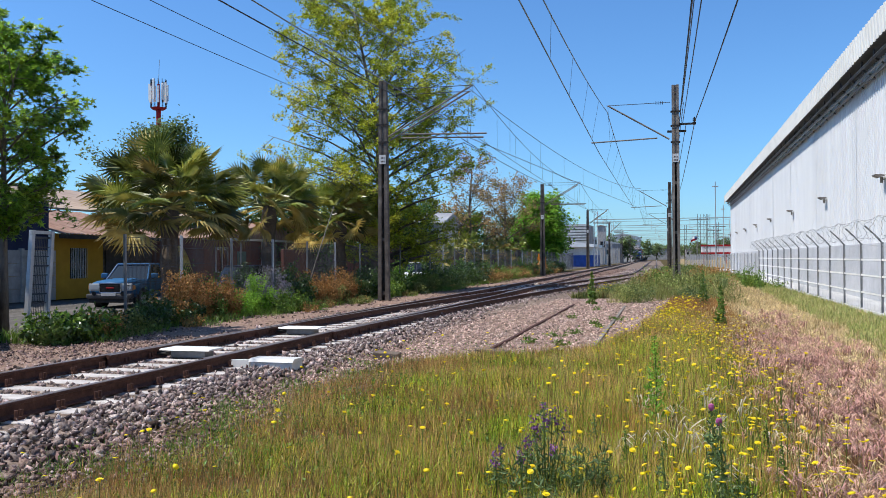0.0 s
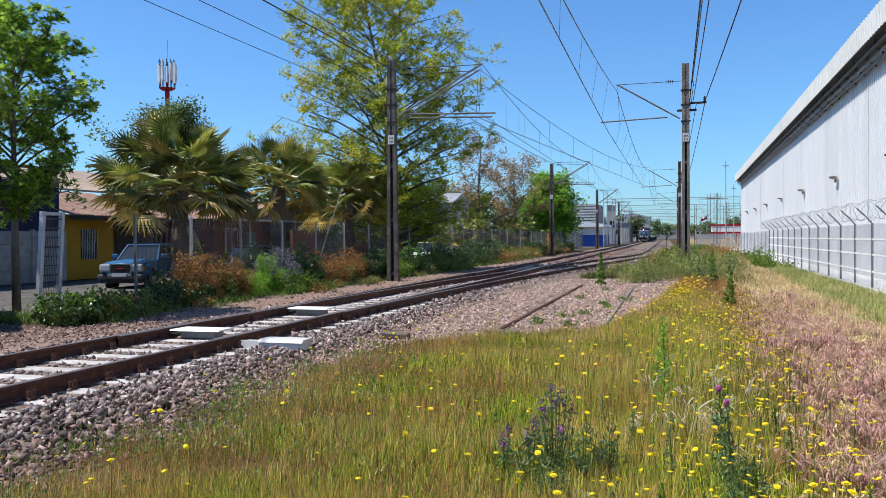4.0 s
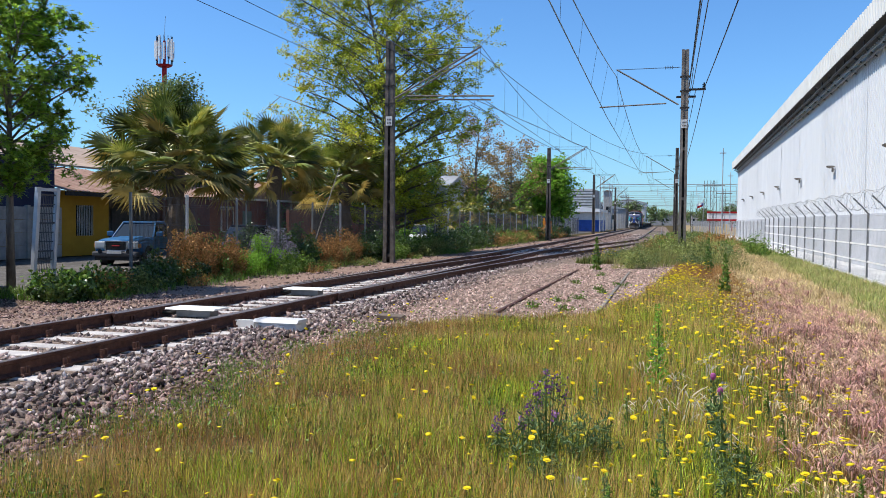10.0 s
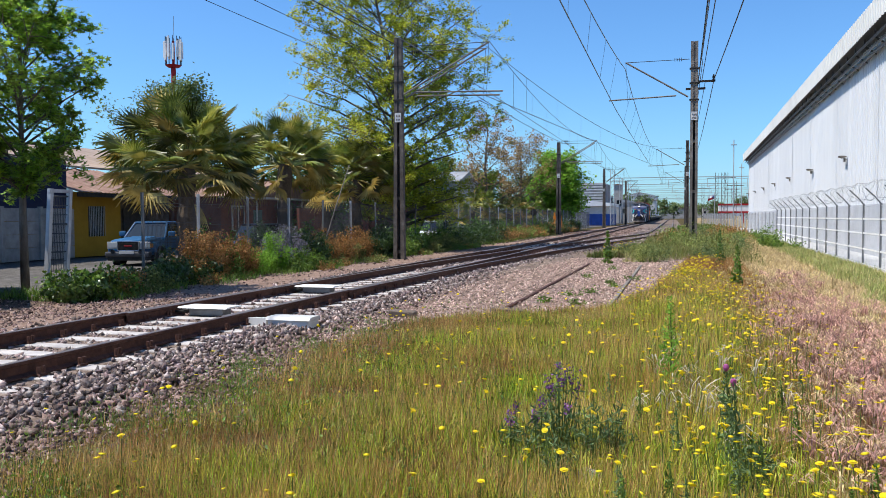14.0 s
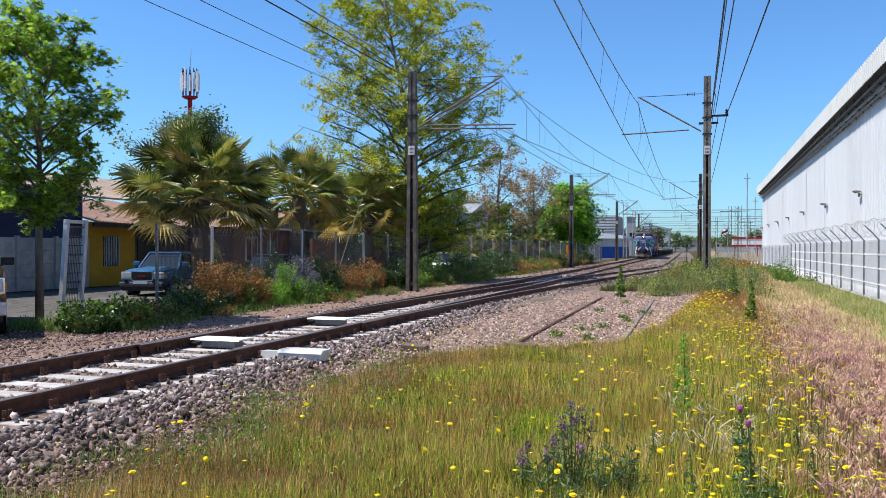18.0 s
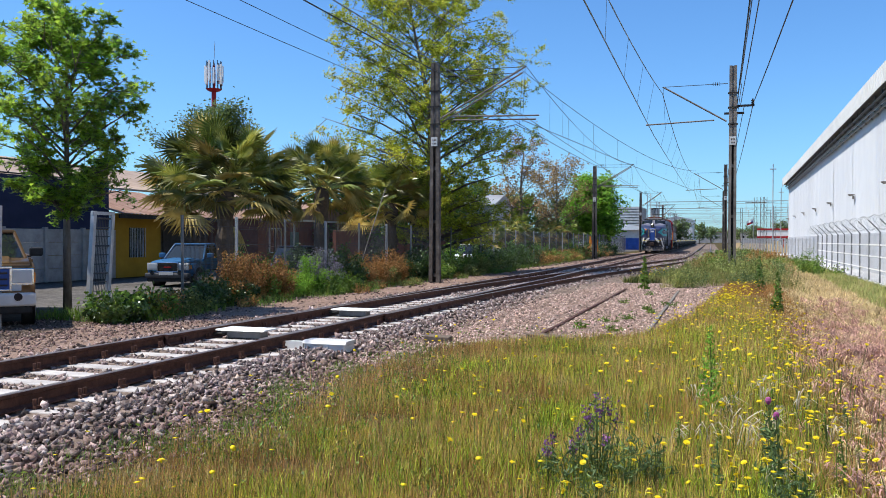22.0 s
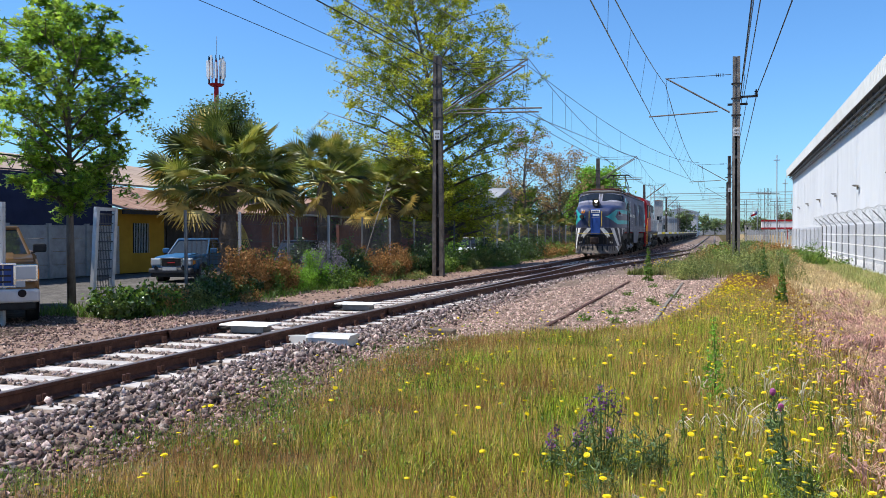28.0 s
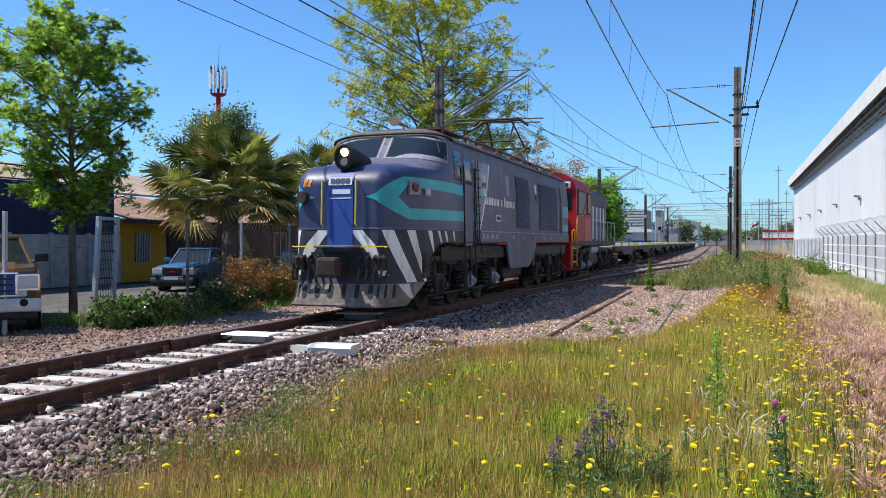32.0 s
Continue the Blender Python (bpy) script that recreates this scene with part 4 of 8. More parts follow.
def overhead():
    for i, y in enumerate(LM_Y):
        x = -11.08 - (0.006 * (y - 32) if y > 32 else 0)
        m = mast(x, y, 8.75 if i < 2 else 8.3, 1, M_mast)
        tx = track_x(y)
        for dz, rr in ((0, 0.55), (-0.18, 0.35)):
            arm(m, 0, tx - x - 0.1 + dz, 0.12 if dz else -0.12, 8.35 + dz, 6.35 + dz * 0.6, 1, M_mastlight, 0.55)
    for i, y in enumerate(RM_Y):
        x = 0.16 - (0.010 * (y - 38) if y > 38 else 0)
        m = mast(x, y, 8.75, -1, M_mastlight if i == 1 else M_mast, 0.72)
        arm(m, 0, -2.85, 0, 8.0, 6.28, -1, M_mastlight, 0.72)
        bm = B()
        box(bm, 0.0, 0.85, -0.05, 0.05, 7.02, 7.10)
        box(bm, -0.35, 0.45, -0.07, 0.07, 6.72, 6.80)
        part("side_bracket", bm, M_soot, m)
        bm = B()
        for zz in (7.10, 7.17, 7.24):
            tube(bm, [(0.78, 0, zz), (0.78, 0, zz + 0.03)], 0.07, 10)
        tube(bm, [(0.78, 0, 7.1), (0.78, 0, 7.34)], 0.03, 8)
        part("post_insulator", bm, M_soot, m)
    for a, b in zip(LM_Y, LM_Y[1:]):
        catenary((track_x(a) - 0.1, a), (track_x(b) - 0.1, b), 8.35, 6.4, 0.95)
    catenary((track_x(32.3) - 0.25, 32.3), (-3.0, 84.0), 8.2, 6.3, 0.9)
    for a, b in zip(RM_Y, RM_Y[1:]):
        catenary((-2.45 if a < 0 else -2.72, a), (-2.72 - 0.010 * max(0, b - 38), b), 8.0, 6.2, 0.85, 10, -0.0 + (0.45 if a < 0 else -0.35), -0.35)
    for a, b in zip(LM_Y, LM_Y[1:]):
        wire("feeder_wire", span((-10.4 if a < 0 else -10.75, a, 8.2), (-10.75 - 0.006 * max(0, b - 32), b, 8.2), 0.25), 0.022)
    for a, b in zip(RM_Y, RM_Y[1:]):
        dx = -0.010 * max(0, b - 38)
        ax = -0.010 * max(0, a - 38)
        wire("feeder_wire", span((0.42 + ax + (0.4 if a < 0 else 0), a, 8.3), (0.42 + dx, b, 8.3), 0.15), 0.026)
        wire("feeder_wire", span((0.50 + ax + (0.4 if a < 0 else 0), a, 8.25), (0.44 + dx, b, 8.2), 0.18), 0.014)
        wire("feeder_wire", span((0.6 + ax + (0.4 if a < 0 else 0), a, 7.3), (0.45 + dx, b, 7.3), 0.15), 0.014)
        wire("feeder_wire", span((0.94 + ax + (1.2 if a < 0 else 0), a, 7.3), (0.94 + dx, b, 7.36), 0.2), 0.018)
    for x, z in ((-15.8, 9.49), (-14.1, 9.43)):
        wire("street_wire", span((x, -20, z), (x, 55, z), 0.5), 0.013, None, "thin electric wire along the street")
    # portals further on
    for y, x0, x1 in ((150, -13, 12), (182, -14, 14), (214, -15, 16), (250, -16, 17), (290, -17, 18), (335, -18, 20)):
        g = empty("line_portal", Matrix.Translation((0, y, 0)), label="grey steel portal carrying the overhead lines", category="portal", group="portals over the lines")
        for x in (x0, x1):
            bm = B()
            for sx in (-0.3, 0.3):
                tube(bm, [(x + sx, 0, 0), (x + sx, 0, 9.6)], 0.07, 5)
            for k in range(12):
                tube(bm, [(x - 0.3, 0, 0.8 * k), (x + 0.3, 0, 0.8 * k + 0.8)], 0.03, 4)
            part("lattice_post", bm, M_galv, g)
        bm = B()
        box(bm, x0, x1, -0.05, 0.05, 8.1, 8.22)
        box(bm, x0, x1, -0.05, 0.05, 7.75, 7.8)
        part("beam", bm, M_galv, g)
        for k in range(4):
            x = x0 + 3 + k * (x1 - x0 - 6) / 3
            bm = B()
            tube(bm, [(x, 0, 7.8), (x, 0, 6.4)], 0.04, 5)
            tube(bm, [(x, 0, 6.5), (x + 1.2, 0, 6.9)], 0.03, 5)
            part("hanger", bm, M_galv, g)


# ---- plants ----
STAR = (np.array([(0, 0, 0)] + [((0.5 if k % 2 else 0.17) * math.sin(math.pi * k / 5), (0.5 if k % 2 else 0.17) * math.cos(math.pi * k / 5) + 0.2, 0.05 if k % 2 else 0.0) for k in range(10)]), [(0, 1 + (k - 1) % 10, 1 + k, 1 + (k + 1) % 10) for k in (1, 3, 5, 7, 9)])
LEAF = (np.array([(0, 0, 0), (0.34, 0.42, 0.09), (0, 1, -0.05), (-0.34, 0.42, 0.09)]), [(0, 1, 2), (0, 2, 3)])


def leaves(pos, size, narrow=1.0, tilt=None, shape=LEAF):
    n = len(pos)
    rot = rotations(n, tilt)
    size = np.asarray(size)[:, None] * np.array((narrow, 1, 1))
    return mass("leaves", shape[0] - np.array((0, 0.4, 0)), shape[1], placed(pos, rot, size))


def tree(base, h, r, crown, n_limbs, leaf_n, leaf, material, label, seed, lean=(0, 0), clump=0.5, start=0.3, name="tree", bark=None, category="tree", up=0.9, flat=1.0, taper=0.65, outline=None, shape=LEAF):
    """Trunk with limbs and twigs, and leaves scattered round the twigs. crown: radius across."""
    rs = np.random.default_rng(seed)
    t = empty(name, Matrix.Translation(base), label=label, category=category)
    bm = B()
    top = Vector((lean[0], lean[1], h * 0.93))
    trunk = [Vector((0, 0, -0.1)), Vector((lean[0] * 0.15 + rs.normal(0, 0.02) * h * 0.3, lean[1] * 0.15, h * 0.25)), Vector((lean[0] * 0.5 + rs.normal(0, 0.02) * h, lean[1] * 0.5, h * 0.55)), top]
    tube(bm, trunk, [r, r * 0.8, r * 0.5, r * 0.12], 9)
    ends = []
    def at(f):
        i = min(2, int(f * 3))
        return trunk[i].lerp(trunk[i + 1], f * 3 - i)
    for k in range(n_limbs):
        f = start + (0.97 - start) * (k + rs.uniform(0, 0.8)) / n_limbs
        p = at(f)
        a = k * 2.4 + rs.uniform(-0.5, 0.5)
        reach = crown * flat * (1.0 - taper * max(0, (f - 0.45) / 0.55) ** 1.3) * rs.uniform(0.75, 1.12)
        if outline:
            reach = crown * float(np.interp(f, [q[0] for q in outline], [q[1] for q in outline])) * rs.uniform(0.7, 1.12)
        rise = reach * up * rs.uniform(0.5, 1.0) * (0.6 + 0.6 * f)
        if p.z + rise > h:
            rise = max(0.1, h - p.z)
        q = p + Vector((math.cos(a) * reach, math.sin(a) * reach, rise))
        mid = p.lerp(q, 0.5) + Vector((rs.normal(0, 0.06), rs.normal(0, 0.06), rise * 0.12)) * 1.0
        lr = r * 0.42 * (1.05 - f)
        tube(bm, [p, mid, q], [lr + 0.012, lr * 0.6 + 0.008, 0.008], 5)
        for g in range(6):
            u = 0.3 + 0.7 * (g + rs.uniform(0, 1)) / 6
            b = (p.lerp(mid, u * 2) if u < 0.5 else mid.lerp(q, u * 2 - 1))
            d = Vector((rs.normal(), rs.normal(), rs.normal() * 0.6 + 0.45)).normalized() * reach * rs.uniform(0.22, 0.45)
            e = b + d
            tube(bm, [b, b + d * 0.5 + Vector((0, 0, 0.03)), e], [0.012 + lr * 0.15, 0.009, 0.005], 4, cap=False)
            ends.append((b, e))
            for _ in range(3):
                b2 = b.lerp(e, rs.uniform(0.3, 1))
                e2 = b2 + Vector((rs.normal(), rs.normal(), rs.normal() * 0.7)).normalized() * reach * rs.uniform(0.1, 0.24)
                ends.append((b2, e2))
                tube(bm, [b2, e2], [0.007, 0.003], 3, cap=False)
    part("trunk", bm, bark or M_bark, t, smooth=True)
    ends_a = np.array([e[0] for e in ends])
    ends_b = np.array([e[1] for e in ends])
    which = rs.integers(0, len(ends), leaf_n)
    f = rs.uniform(0.25, 1.05, (leaf_n, 1))
    pos = ends_a[which] * (1 - f) + ends_b[which] * f + rs.normal(0, 1, (leaf_n, 3)) * clump * np.array((1, 1, 0.8))
    ob = finish("crown", leaves(pos, rs.uniform(leaf * 0.65, leaf * 1.25, leaf_n), 1.0, 1.5, shape), material, t)
    return t


def fan_palm(base, h, r, n, label, seed, dry=0.25):
    """Trunk clad in old leaf bases and a head of fan fronds, each of pleated fingers."""
    rs = np.random.default_rng(seed)
    p = empty("fan_palm", Matrix.Translation(base), label=label, category="palm", group="fan palms behind the fence")
    bm = B()
    pts = [(0.02 * math.sin(k), 0.02 * math.cos(k * 1.3), -0.1 + (h + 0.1) * k / 8) for k in range(9)]
    tube(bm, pts, [0.30 + 0.05 * math.sin(k * 2.1) for k in range(9)], 12)
    part("trunk", bm, M_palmtrunk, p)
    for k in range(n):
        f = k / n
        a = k * 2.39996 + rs.uniform(-0.2, 0.2)
        el = math.radians(76 - 100 * f ** 0.78 + rs.uniform(-11, 11))
        stem = r * rs.uniform(0.48, 0.74)
        d = Vector((math.cos(a) * math.cos(el), math.sin(a) * math.cos(el), math.sin(el)))
        c = Vector((0, 0, h)) + d * 0.15
        tip = c + d * stem - Vector((0, 0, 0.10 * stem))
        bm = B()
        tube(bm, [c, c.lerp(tip, 0.5) + Vector((0, 0, 0.04)), tip], [0.03, 0.022, 0.016], 4, mi=0)
        side = d.cross(Vector((0, 0, 1)))
        side = side.normalized() if side.length > 0.05 else Vector((1, 0, 0))
        nrm = side.cross(d).normalized()
        ln = r * rs.uniform(0.27, 0.38)
        n_f = 22
        hub, web, tips = bm.verts.new(tip), [], []
        tilt = rs.normal(0, 0.7)
        nrm2 = (nrm * math.cos(tilt) + side * math.sin(tilt))
        side2 = (side * math.cos(tilt) - nrm * math.sin(tilt))
        for i in range(n_f * 2 + 1):
            th = math.radians(-128 + 256 * i / (n_f * 2))
            dd = d * math.cos(th) + side2 * math.sin(th)
            L = ln * (0.70 + 0.30 * math.cos(th * 0.55))
            cup = nrm2 * (0.10 * L + (0.032 if i % 2 else -0.022) * r * 0.4)
            web.append(bm.verts.new(tip + dd * L * (0.50 if i % 2 else 0.43) + cup + Vector((0, 0, -0.05 * L * (0.3 + f)))))
            if i % 2:
                e = tip + dd * L * rs.uniform(0.92, 1.08) + cup * 0.5 + Vector((0, 0, -L * (0.10 + 0.22 * f) * rs.uniform(0.5, 1.4)))
                tips.append((i, bm.verts.new(e)))
        for u, v in zip(web, web[1:]):
            bm.faces.new((hub, u, v))
        for i, e in tips:
            bm.faces.new((web[i - 1], e, web[i]))
            bm.faces.new((web[i], e, web[i + 1]))
        me = M_palmdry if (f > 1 - dry or rs.uniform() < 0.08) else M_palm
        part("frond", bm, me, p)
    return p


def bush(x, y, w, h, n, leaf, material, label, name="weed_clump", category="weeds", group="", seed=0, stems=10, spread=1.0):
    rs = np.random.default_rng(seed)
    z = ground_z(x, y)
    t = empty(name, Matrix.Translation((x, y, z)), label=label, category=category, group=group)
    bm = B()
    tips = []
    for k in range(stems):
        a, d = rs.uniform(0, 6.28), w * 0.5 * math.sqrt(rs.uniform(0, 1))
        e = Vector((math.cos(a) * d * 1.0, math.sin(a) * d * spread, h * rs.uniform(0.55, 1.0) * (1 - 0.45 * (2 * d / w) ** 2)))
        s = Vector((e.x * 0.45, e.y * 0.45, -0.03))
        tube(bm, [s, s.lerp(e, 0.6) + Vector((0, 0, 0.05)), e], [0.008, 0.006, 0.003], 4, cap=False)
        tips.append((s, e))
    part("stem", bm, M_stalk, t)["kind"] = "stuff"
    i = rs.integers(0, stems, n)
    f = rs.uniform(0.12, 1.0, (n, 1))
    a = np.array([q[0] for q in tips])[i]
    b = np.array([q[1] for q in tips])[i]
    pos = a * (1 - f) + b * f + rs.normal(0, 1, (n, 3)) * np.array((0.11, 0.11, 0.06)) * max(0.5, w * 0.6)
    pos[:, 2] = np.maximum(pos[:, 2], 0.02)
    finish("foliage", leaves(pos, rs.uniform(leaf * 0.6, leaf * 1.3, n)), material, t)
    return t


def blades(name, x, y, h, w, material, label, category, lean=0.35, bend=0.35, simple=False):
    """Grass: one bent, tapered blade for each place; simple: a straight one, for the distance."""
    n = len(x)
    z = np.array([ground_z(a, b) for a, b in zip(x, y)]) - 0.01
    a = rng.uniform(0, 2 * np.pi, n)
    b = a + rng.normal(0, 0.6, n)
    side = np.stack([np.cos(a), np.sin(a), np.zeros(n)], 1) * (w / 2)[:, None]
    out = np.stack([-np.sin(b), np.cos(b), np.zeros(n)], 1)
    k = np.abs(rng.normal(0, lean, n))[:, None]
    k2 = k + np.abs(rng.normal(0, bend, n))[:, None]
    root = np.stack([x, y, z], 1)
    up = np.array((0, 0, 1.0))
    mid = root + (out * k + up * 1.0) * (h * 0.55)[:, None]
    tip = mid + (out * k2 + up * (1.0 - 0.35 * k2)) * (h * 0.45)[:, None]
    if simple:
        co, fs = np.stack([root - side, root + side, tip], 1), [(0, 1, 2)]
    else:
        co, fs = np.stack([root - side, root + side, mid + side * 0.8, mid - side * 0.8, tip], 1), [(0, 1, 2, 3), (3, 2, 4)]
    ob = finish(name, mass(name, co, fs, None), material)
    return tagged(ob, label, category, kind="stuff")


def meadow():
    def scatter(n, x0, x1, y0, y1, keep, power=0.6):
        y = y0 + (y1 - y0) * rng.power(power, n)
        x = rng.uniform(x0, x1, n)
        k = np.array([keep(a, b) for a, b in zip(x, y)])
        return x[k], y[k]

    def patchy(x, y, f=0.8, o=0):
        return noise.noise((x * f, y * f, o))

    def chance(p):
        return rng.uniform() < p

    def bare(x, y):
        return min(math.hypot((x + 2.95) / 0.6, (y - 5.8) / 0.35), math.hypot((x + 3.05) / 0.4, (y - 7.6) / 0.35), math.hypot((x + 1.2) / 0.35, (y - 4.6) / 0.3), math.hypot((x + 2.1) / 0.35, (y - 9.2) / 0.3), math.hypot((x + 3.6) / 0.35, (y - 10.2) / 0.35)) < 1 + 0.5 * patchy(x, y, 3, 8)

    def on_meadow(x, y):
        """Share of grass here, 0 to 1."""
        d = x + 4.75 - 0.45 * patchy(x, y, 1.3, 4)
        s = max(0.0, min(1.0, d / 1.1)) ** 1.5
        g = gravel_from(x) + 0.7 * patchy(x, y, 1, 2) - y
        s *= max(0.0, min(1.0, 0.25 + g / 0.9))
        s *= max(0.0, min(1.0, (1.25 + 0.6 * patchy(x, y, 0.9, 7) - x) / 0.6))
        return s * (0.2 if bare(x, y) else 1.0)

    def height(x, y):
        return 0.62 + 0.55 * max(0, patchy(x, y, 0.7, 11)) + 0.38 * math.exp(-((x + 0.1) / 1.1) ** 2)

    def green(x, y):
        return chance(on_meadow(x, y) * (0.72 + 0.9 * patchy(x, y, 2.4, 31)))
    X, Y = scatter(430000, -5, 1.7, 2.6, 24, green, 0.55)
    for far in (False, True):
        x, y = X[(Y > 6.5) == far], Y[(Y > 6.5) == far]
        wide = 1.7 if far else 1.0
        n = len(x)
        tall = np.array([height(a, b) for a, b in zip(x, y)]) * np.clip((x + 4.9) / 2.2, 0.25, 1)
        blades("far_meadow_grass" if far else "meadow_grass", x, y, rng.uniform(0.08, 0.31, n) * tall, rng.uniform(0.0026, 0.0054, n) * wide * (1 + 0.05 * y), M_grass, "thin green and yellowing meadow grass", "grass", 0.24, 0.36, far)

    # small dark leaves near the ground
    x, y = scatter(60000, -5, 1.5, 2.6, 16, lambda x, y: chance(0.5 * on_meadow(x, y) + 0.06), 0.6)
    n = len(x)
    p = np.stack([x, y, np.array([ground_z(q, r) for q, r in zip(x, y)]) + rng.uniform(0.01, 0.10, n)], 1)
    ob = finish("ground_leaves", leaves(p, rng.uniform(0.02, 0.055, n), 0.7), M_weed)
    tagged(ob, "small dark green leaves low in the meadow", "leaves", kind="stuff")

    # the meadow goes on round the camera and behind it
    x, y = scatter(18000, -5, 1.7, -9, 2.6, lambda x, y: chance(0.9 * on_meadow(x, y)), 1.0)
    n = len(x)
    blades("meadow_behind", x, y, rng.uniform(0.08, 0.26, n), rng.uniform(0.008, 0.016, n), M_grass, "meadow grass where the path comes in", "grass", 0.3, 0.35, True)
    x, y = scatter(13000, 0.8, 5.4, -9, 3.5, lambda x, y: chance(0.9), 1.0)
    n = len(x)
    blades("dry_behind", x, y, rng.uniform(0.06, 0.2, n), rng.uniform(0.008, 0.015, n), M_drygrass, "dry grass where the path comes in", "grass", 0.8, 0.8, True)

    # fresh tufts creeping out into the stones
    x, y = scatter(26000, -5.15, -3.3, 2.8, 13, lambda x, y: chance(0.25 + 1.6 * patchy(x, y, 2.2, 51)), 0.7)
    n = len(x)
    blades("edge_grass", x, y, rng.uniform(0.03, 0.15, n), rng.uniform(0.004, 0.009, n) * (1 + 0.04 * y), M_weed, "fresh green blades creeping into the ballast", "grass", 0.5, 0.6, True)

    # golden seed stalks standing above it
    def stalks(x, y):
        return chance(on_meadow(x, y) * (0.45 + 1.1 * patchy(x, y, 1.1, 17)))
    x, y = scatter(210000, -4.6, 1.7, 2.6, 24, stalks, 0.55)
    n = len(x)
    tall = np.array([height(a, b) for a, b in zip(x, y)])
    blades("seed_stalks", x, y, rng.uniform(0.2, 0.40, n) * tall, rng.uniform(0.0022, 0.0042, n) * (1 + 0.05 * y), M_seed, "golden seed stalks above the meadow grass", "grass", 0.16, 0.25, True)

    # reddish-brown patches
    def tint(x, y):
        p = 0.6 if bare(x, y) else (0.07 + max(0.0, 2.4 * (patchy(x, y, 0.8, 21) - 0.08))) * on_meadow(x, y)
        p += 0.55 * math.exp(-((x - 0.95) / 0.45) ** 2)
        if y > 16:
            p += 0.8 * (-0.4 < x < 1.6) * (y < 31)
        return y > 2.6 and (y < gravel_from(x) or bare(x, y)) and chance(p)
    x, y = scatter(150000, -4.3, 2, 2.6, 31, tint, 0.55)
    n = len(x)
    blades("rusty_grass", x, y, rng.uniform(0.08, 0.34, n), rng.uniform(0.003, 0.006, n) * (1 + 0.05 * y), M_weeddry, "reddish-brown dry stalks in the meadow", "grass", 0.3, 0.35, True)

    # trodden straw along the fence
    def dry(x, y):
        return x > 1.0 + 0.6 * patchy(x, y, 0.9, 7) and x < 5.4 and chance(0.7 + 0.8 * patchy(x, y, 1.6, 41))
    x, y = scatter(95000, 0.9, 5.4, 3.5, 62, dry, 0.5)
    n = len(x)
    blades("dry_grass", x, y, rng.uniform(0.06, 0.2, n), rng.uniform(0.004, 0.009, n) * (1 + 0.05 * y), M_drygrass, "short straw-coloured dry grass along the fence", "grass", 0.9, 0.9, True)

    # drooping tufts: purplish brome, and a few of pale oat grass
    def tufts(name, spots, per, h0, h1, material, label):
        k = len(spots)
        c = np.repeat(np.array(spots), per, 0)
        d = np.repeat(rng.uniform(0, 6.28, k), per) + rng.normal(0, 0.7, k * per)
        n = k * per
        x, y = c[:, 0] + rng.normal(0, 0.035, n), c[:, 1] + rng.normal(0, 0.035, n)
        z = np.array([ground_z(p, q) for p, q in zip(x, y)])
        h = np.repeat(rng.uniform(h0, h1, k), per) * rng.uniform(0.6, 1.1, n)
        w = rng.uniform(0.004, 0.009, n) * (1 + 0.05 * y)
        out = np.stack([np.cos(d), np.sin(d), np.zeros(n)], 1)
        side = np.stack([-np.sin(d), np.cos(d), np.zeros(n)], 1)
        root = np.stack([x, y, z], 1)
        up = np.array((0, 0, 1.0))
        lean = rng.uniform(0.25, 0.8, n)[:, None]
        mid = root + (up + out * lean * 0.5) * (h * 0.6)[:, None]
        top = mid + (up * 0.35 + out * lean) * (h * 0.35)[:, None]
        tip = top + (out * 0.8 - up * 0.35) * (h * 0.33)[:, None]
        s = side * (w / 2)[:, None]
        co = np.stack([root - s * 0.5, root + s * 0.5, mid + s * 0.5, mid - s * 0.5, top + s * 1.3, top - s * 1.3, tip], 1)
        ob = finish(name, mass(name, co, [(0, 1, 2, 3), (3, 2, 4, 5), (5, 4, 6)], None), material)
        tagged(ob, label, "grass", kind="stuff")

    def brome(x, y):
        m = 1.35 + 0.035 * (y - 7)
        return chance(math.exp(-((x - m - 0.35) / 0.62) ** 2) * (0.65 + 0.9 * patchy(x, y, 1.0, 3)) * (1 if y < 17 else 0.3))
    x, y = scatter(4600, 0.6, 3.6, 3.2, 24, brome, 0.7)
    tufts("purple_brome", np.stack([x, y], 1), 19, 0.2, 0.36, M_purplegrass, "drooping purplish brome grass gone to seed")
    x, y = scatter(2600, 0.5, 3.8, 3.2, 26, lambda x, y: chance(math.exp(-((x - 1.9) / 0.9) ** 2)), 0.7)
    tufts("straw_tufts", np.stack([x, y], 1), 13, 0.14, 0.28, M_drygrass, "bent straw-coloured grass tufts")
    tufts("pale_oats", [(rng.normal(0.35, 0.35), rng.normal(8.6, 1.3)) for _ in range(16)] + [(rng.normal(-0.1, 0.2), 7.2) for _ in range(3)], 12, 0.36, 0.48, M_oat, "pale drooping oat grass heads")

    def strip(x, y):
        return x > 3.55 + 0.5 * patchy(x, y, 0.5, 14) + 0.018 * max(0, y - 17) and chance(0.75 + patchy(x, y, 1.2, 19))
    x, y = scatter(60000, 3.2, 5.36, 9, 60, strip, 0.6)
    n = len(x)
    blades("strip_grass", x, y, rng.uniform(0.08, 0.24, n), rng.uniform(0.006, 0.011, n) * (1 + 0.04 * y), M_strip, "grey-green grass strip at the foot of the fence", "grass", 0.5, 0.6, True)

    def verge(x, y):
        return x < -11.3 + 0.9 * patchy(x, y, 0.8, 6) and chance(0.6)
    x, y = scatter(30000, -14.2, -9.3, 14.5, 75, verge, 0.6)
    n = len(x)
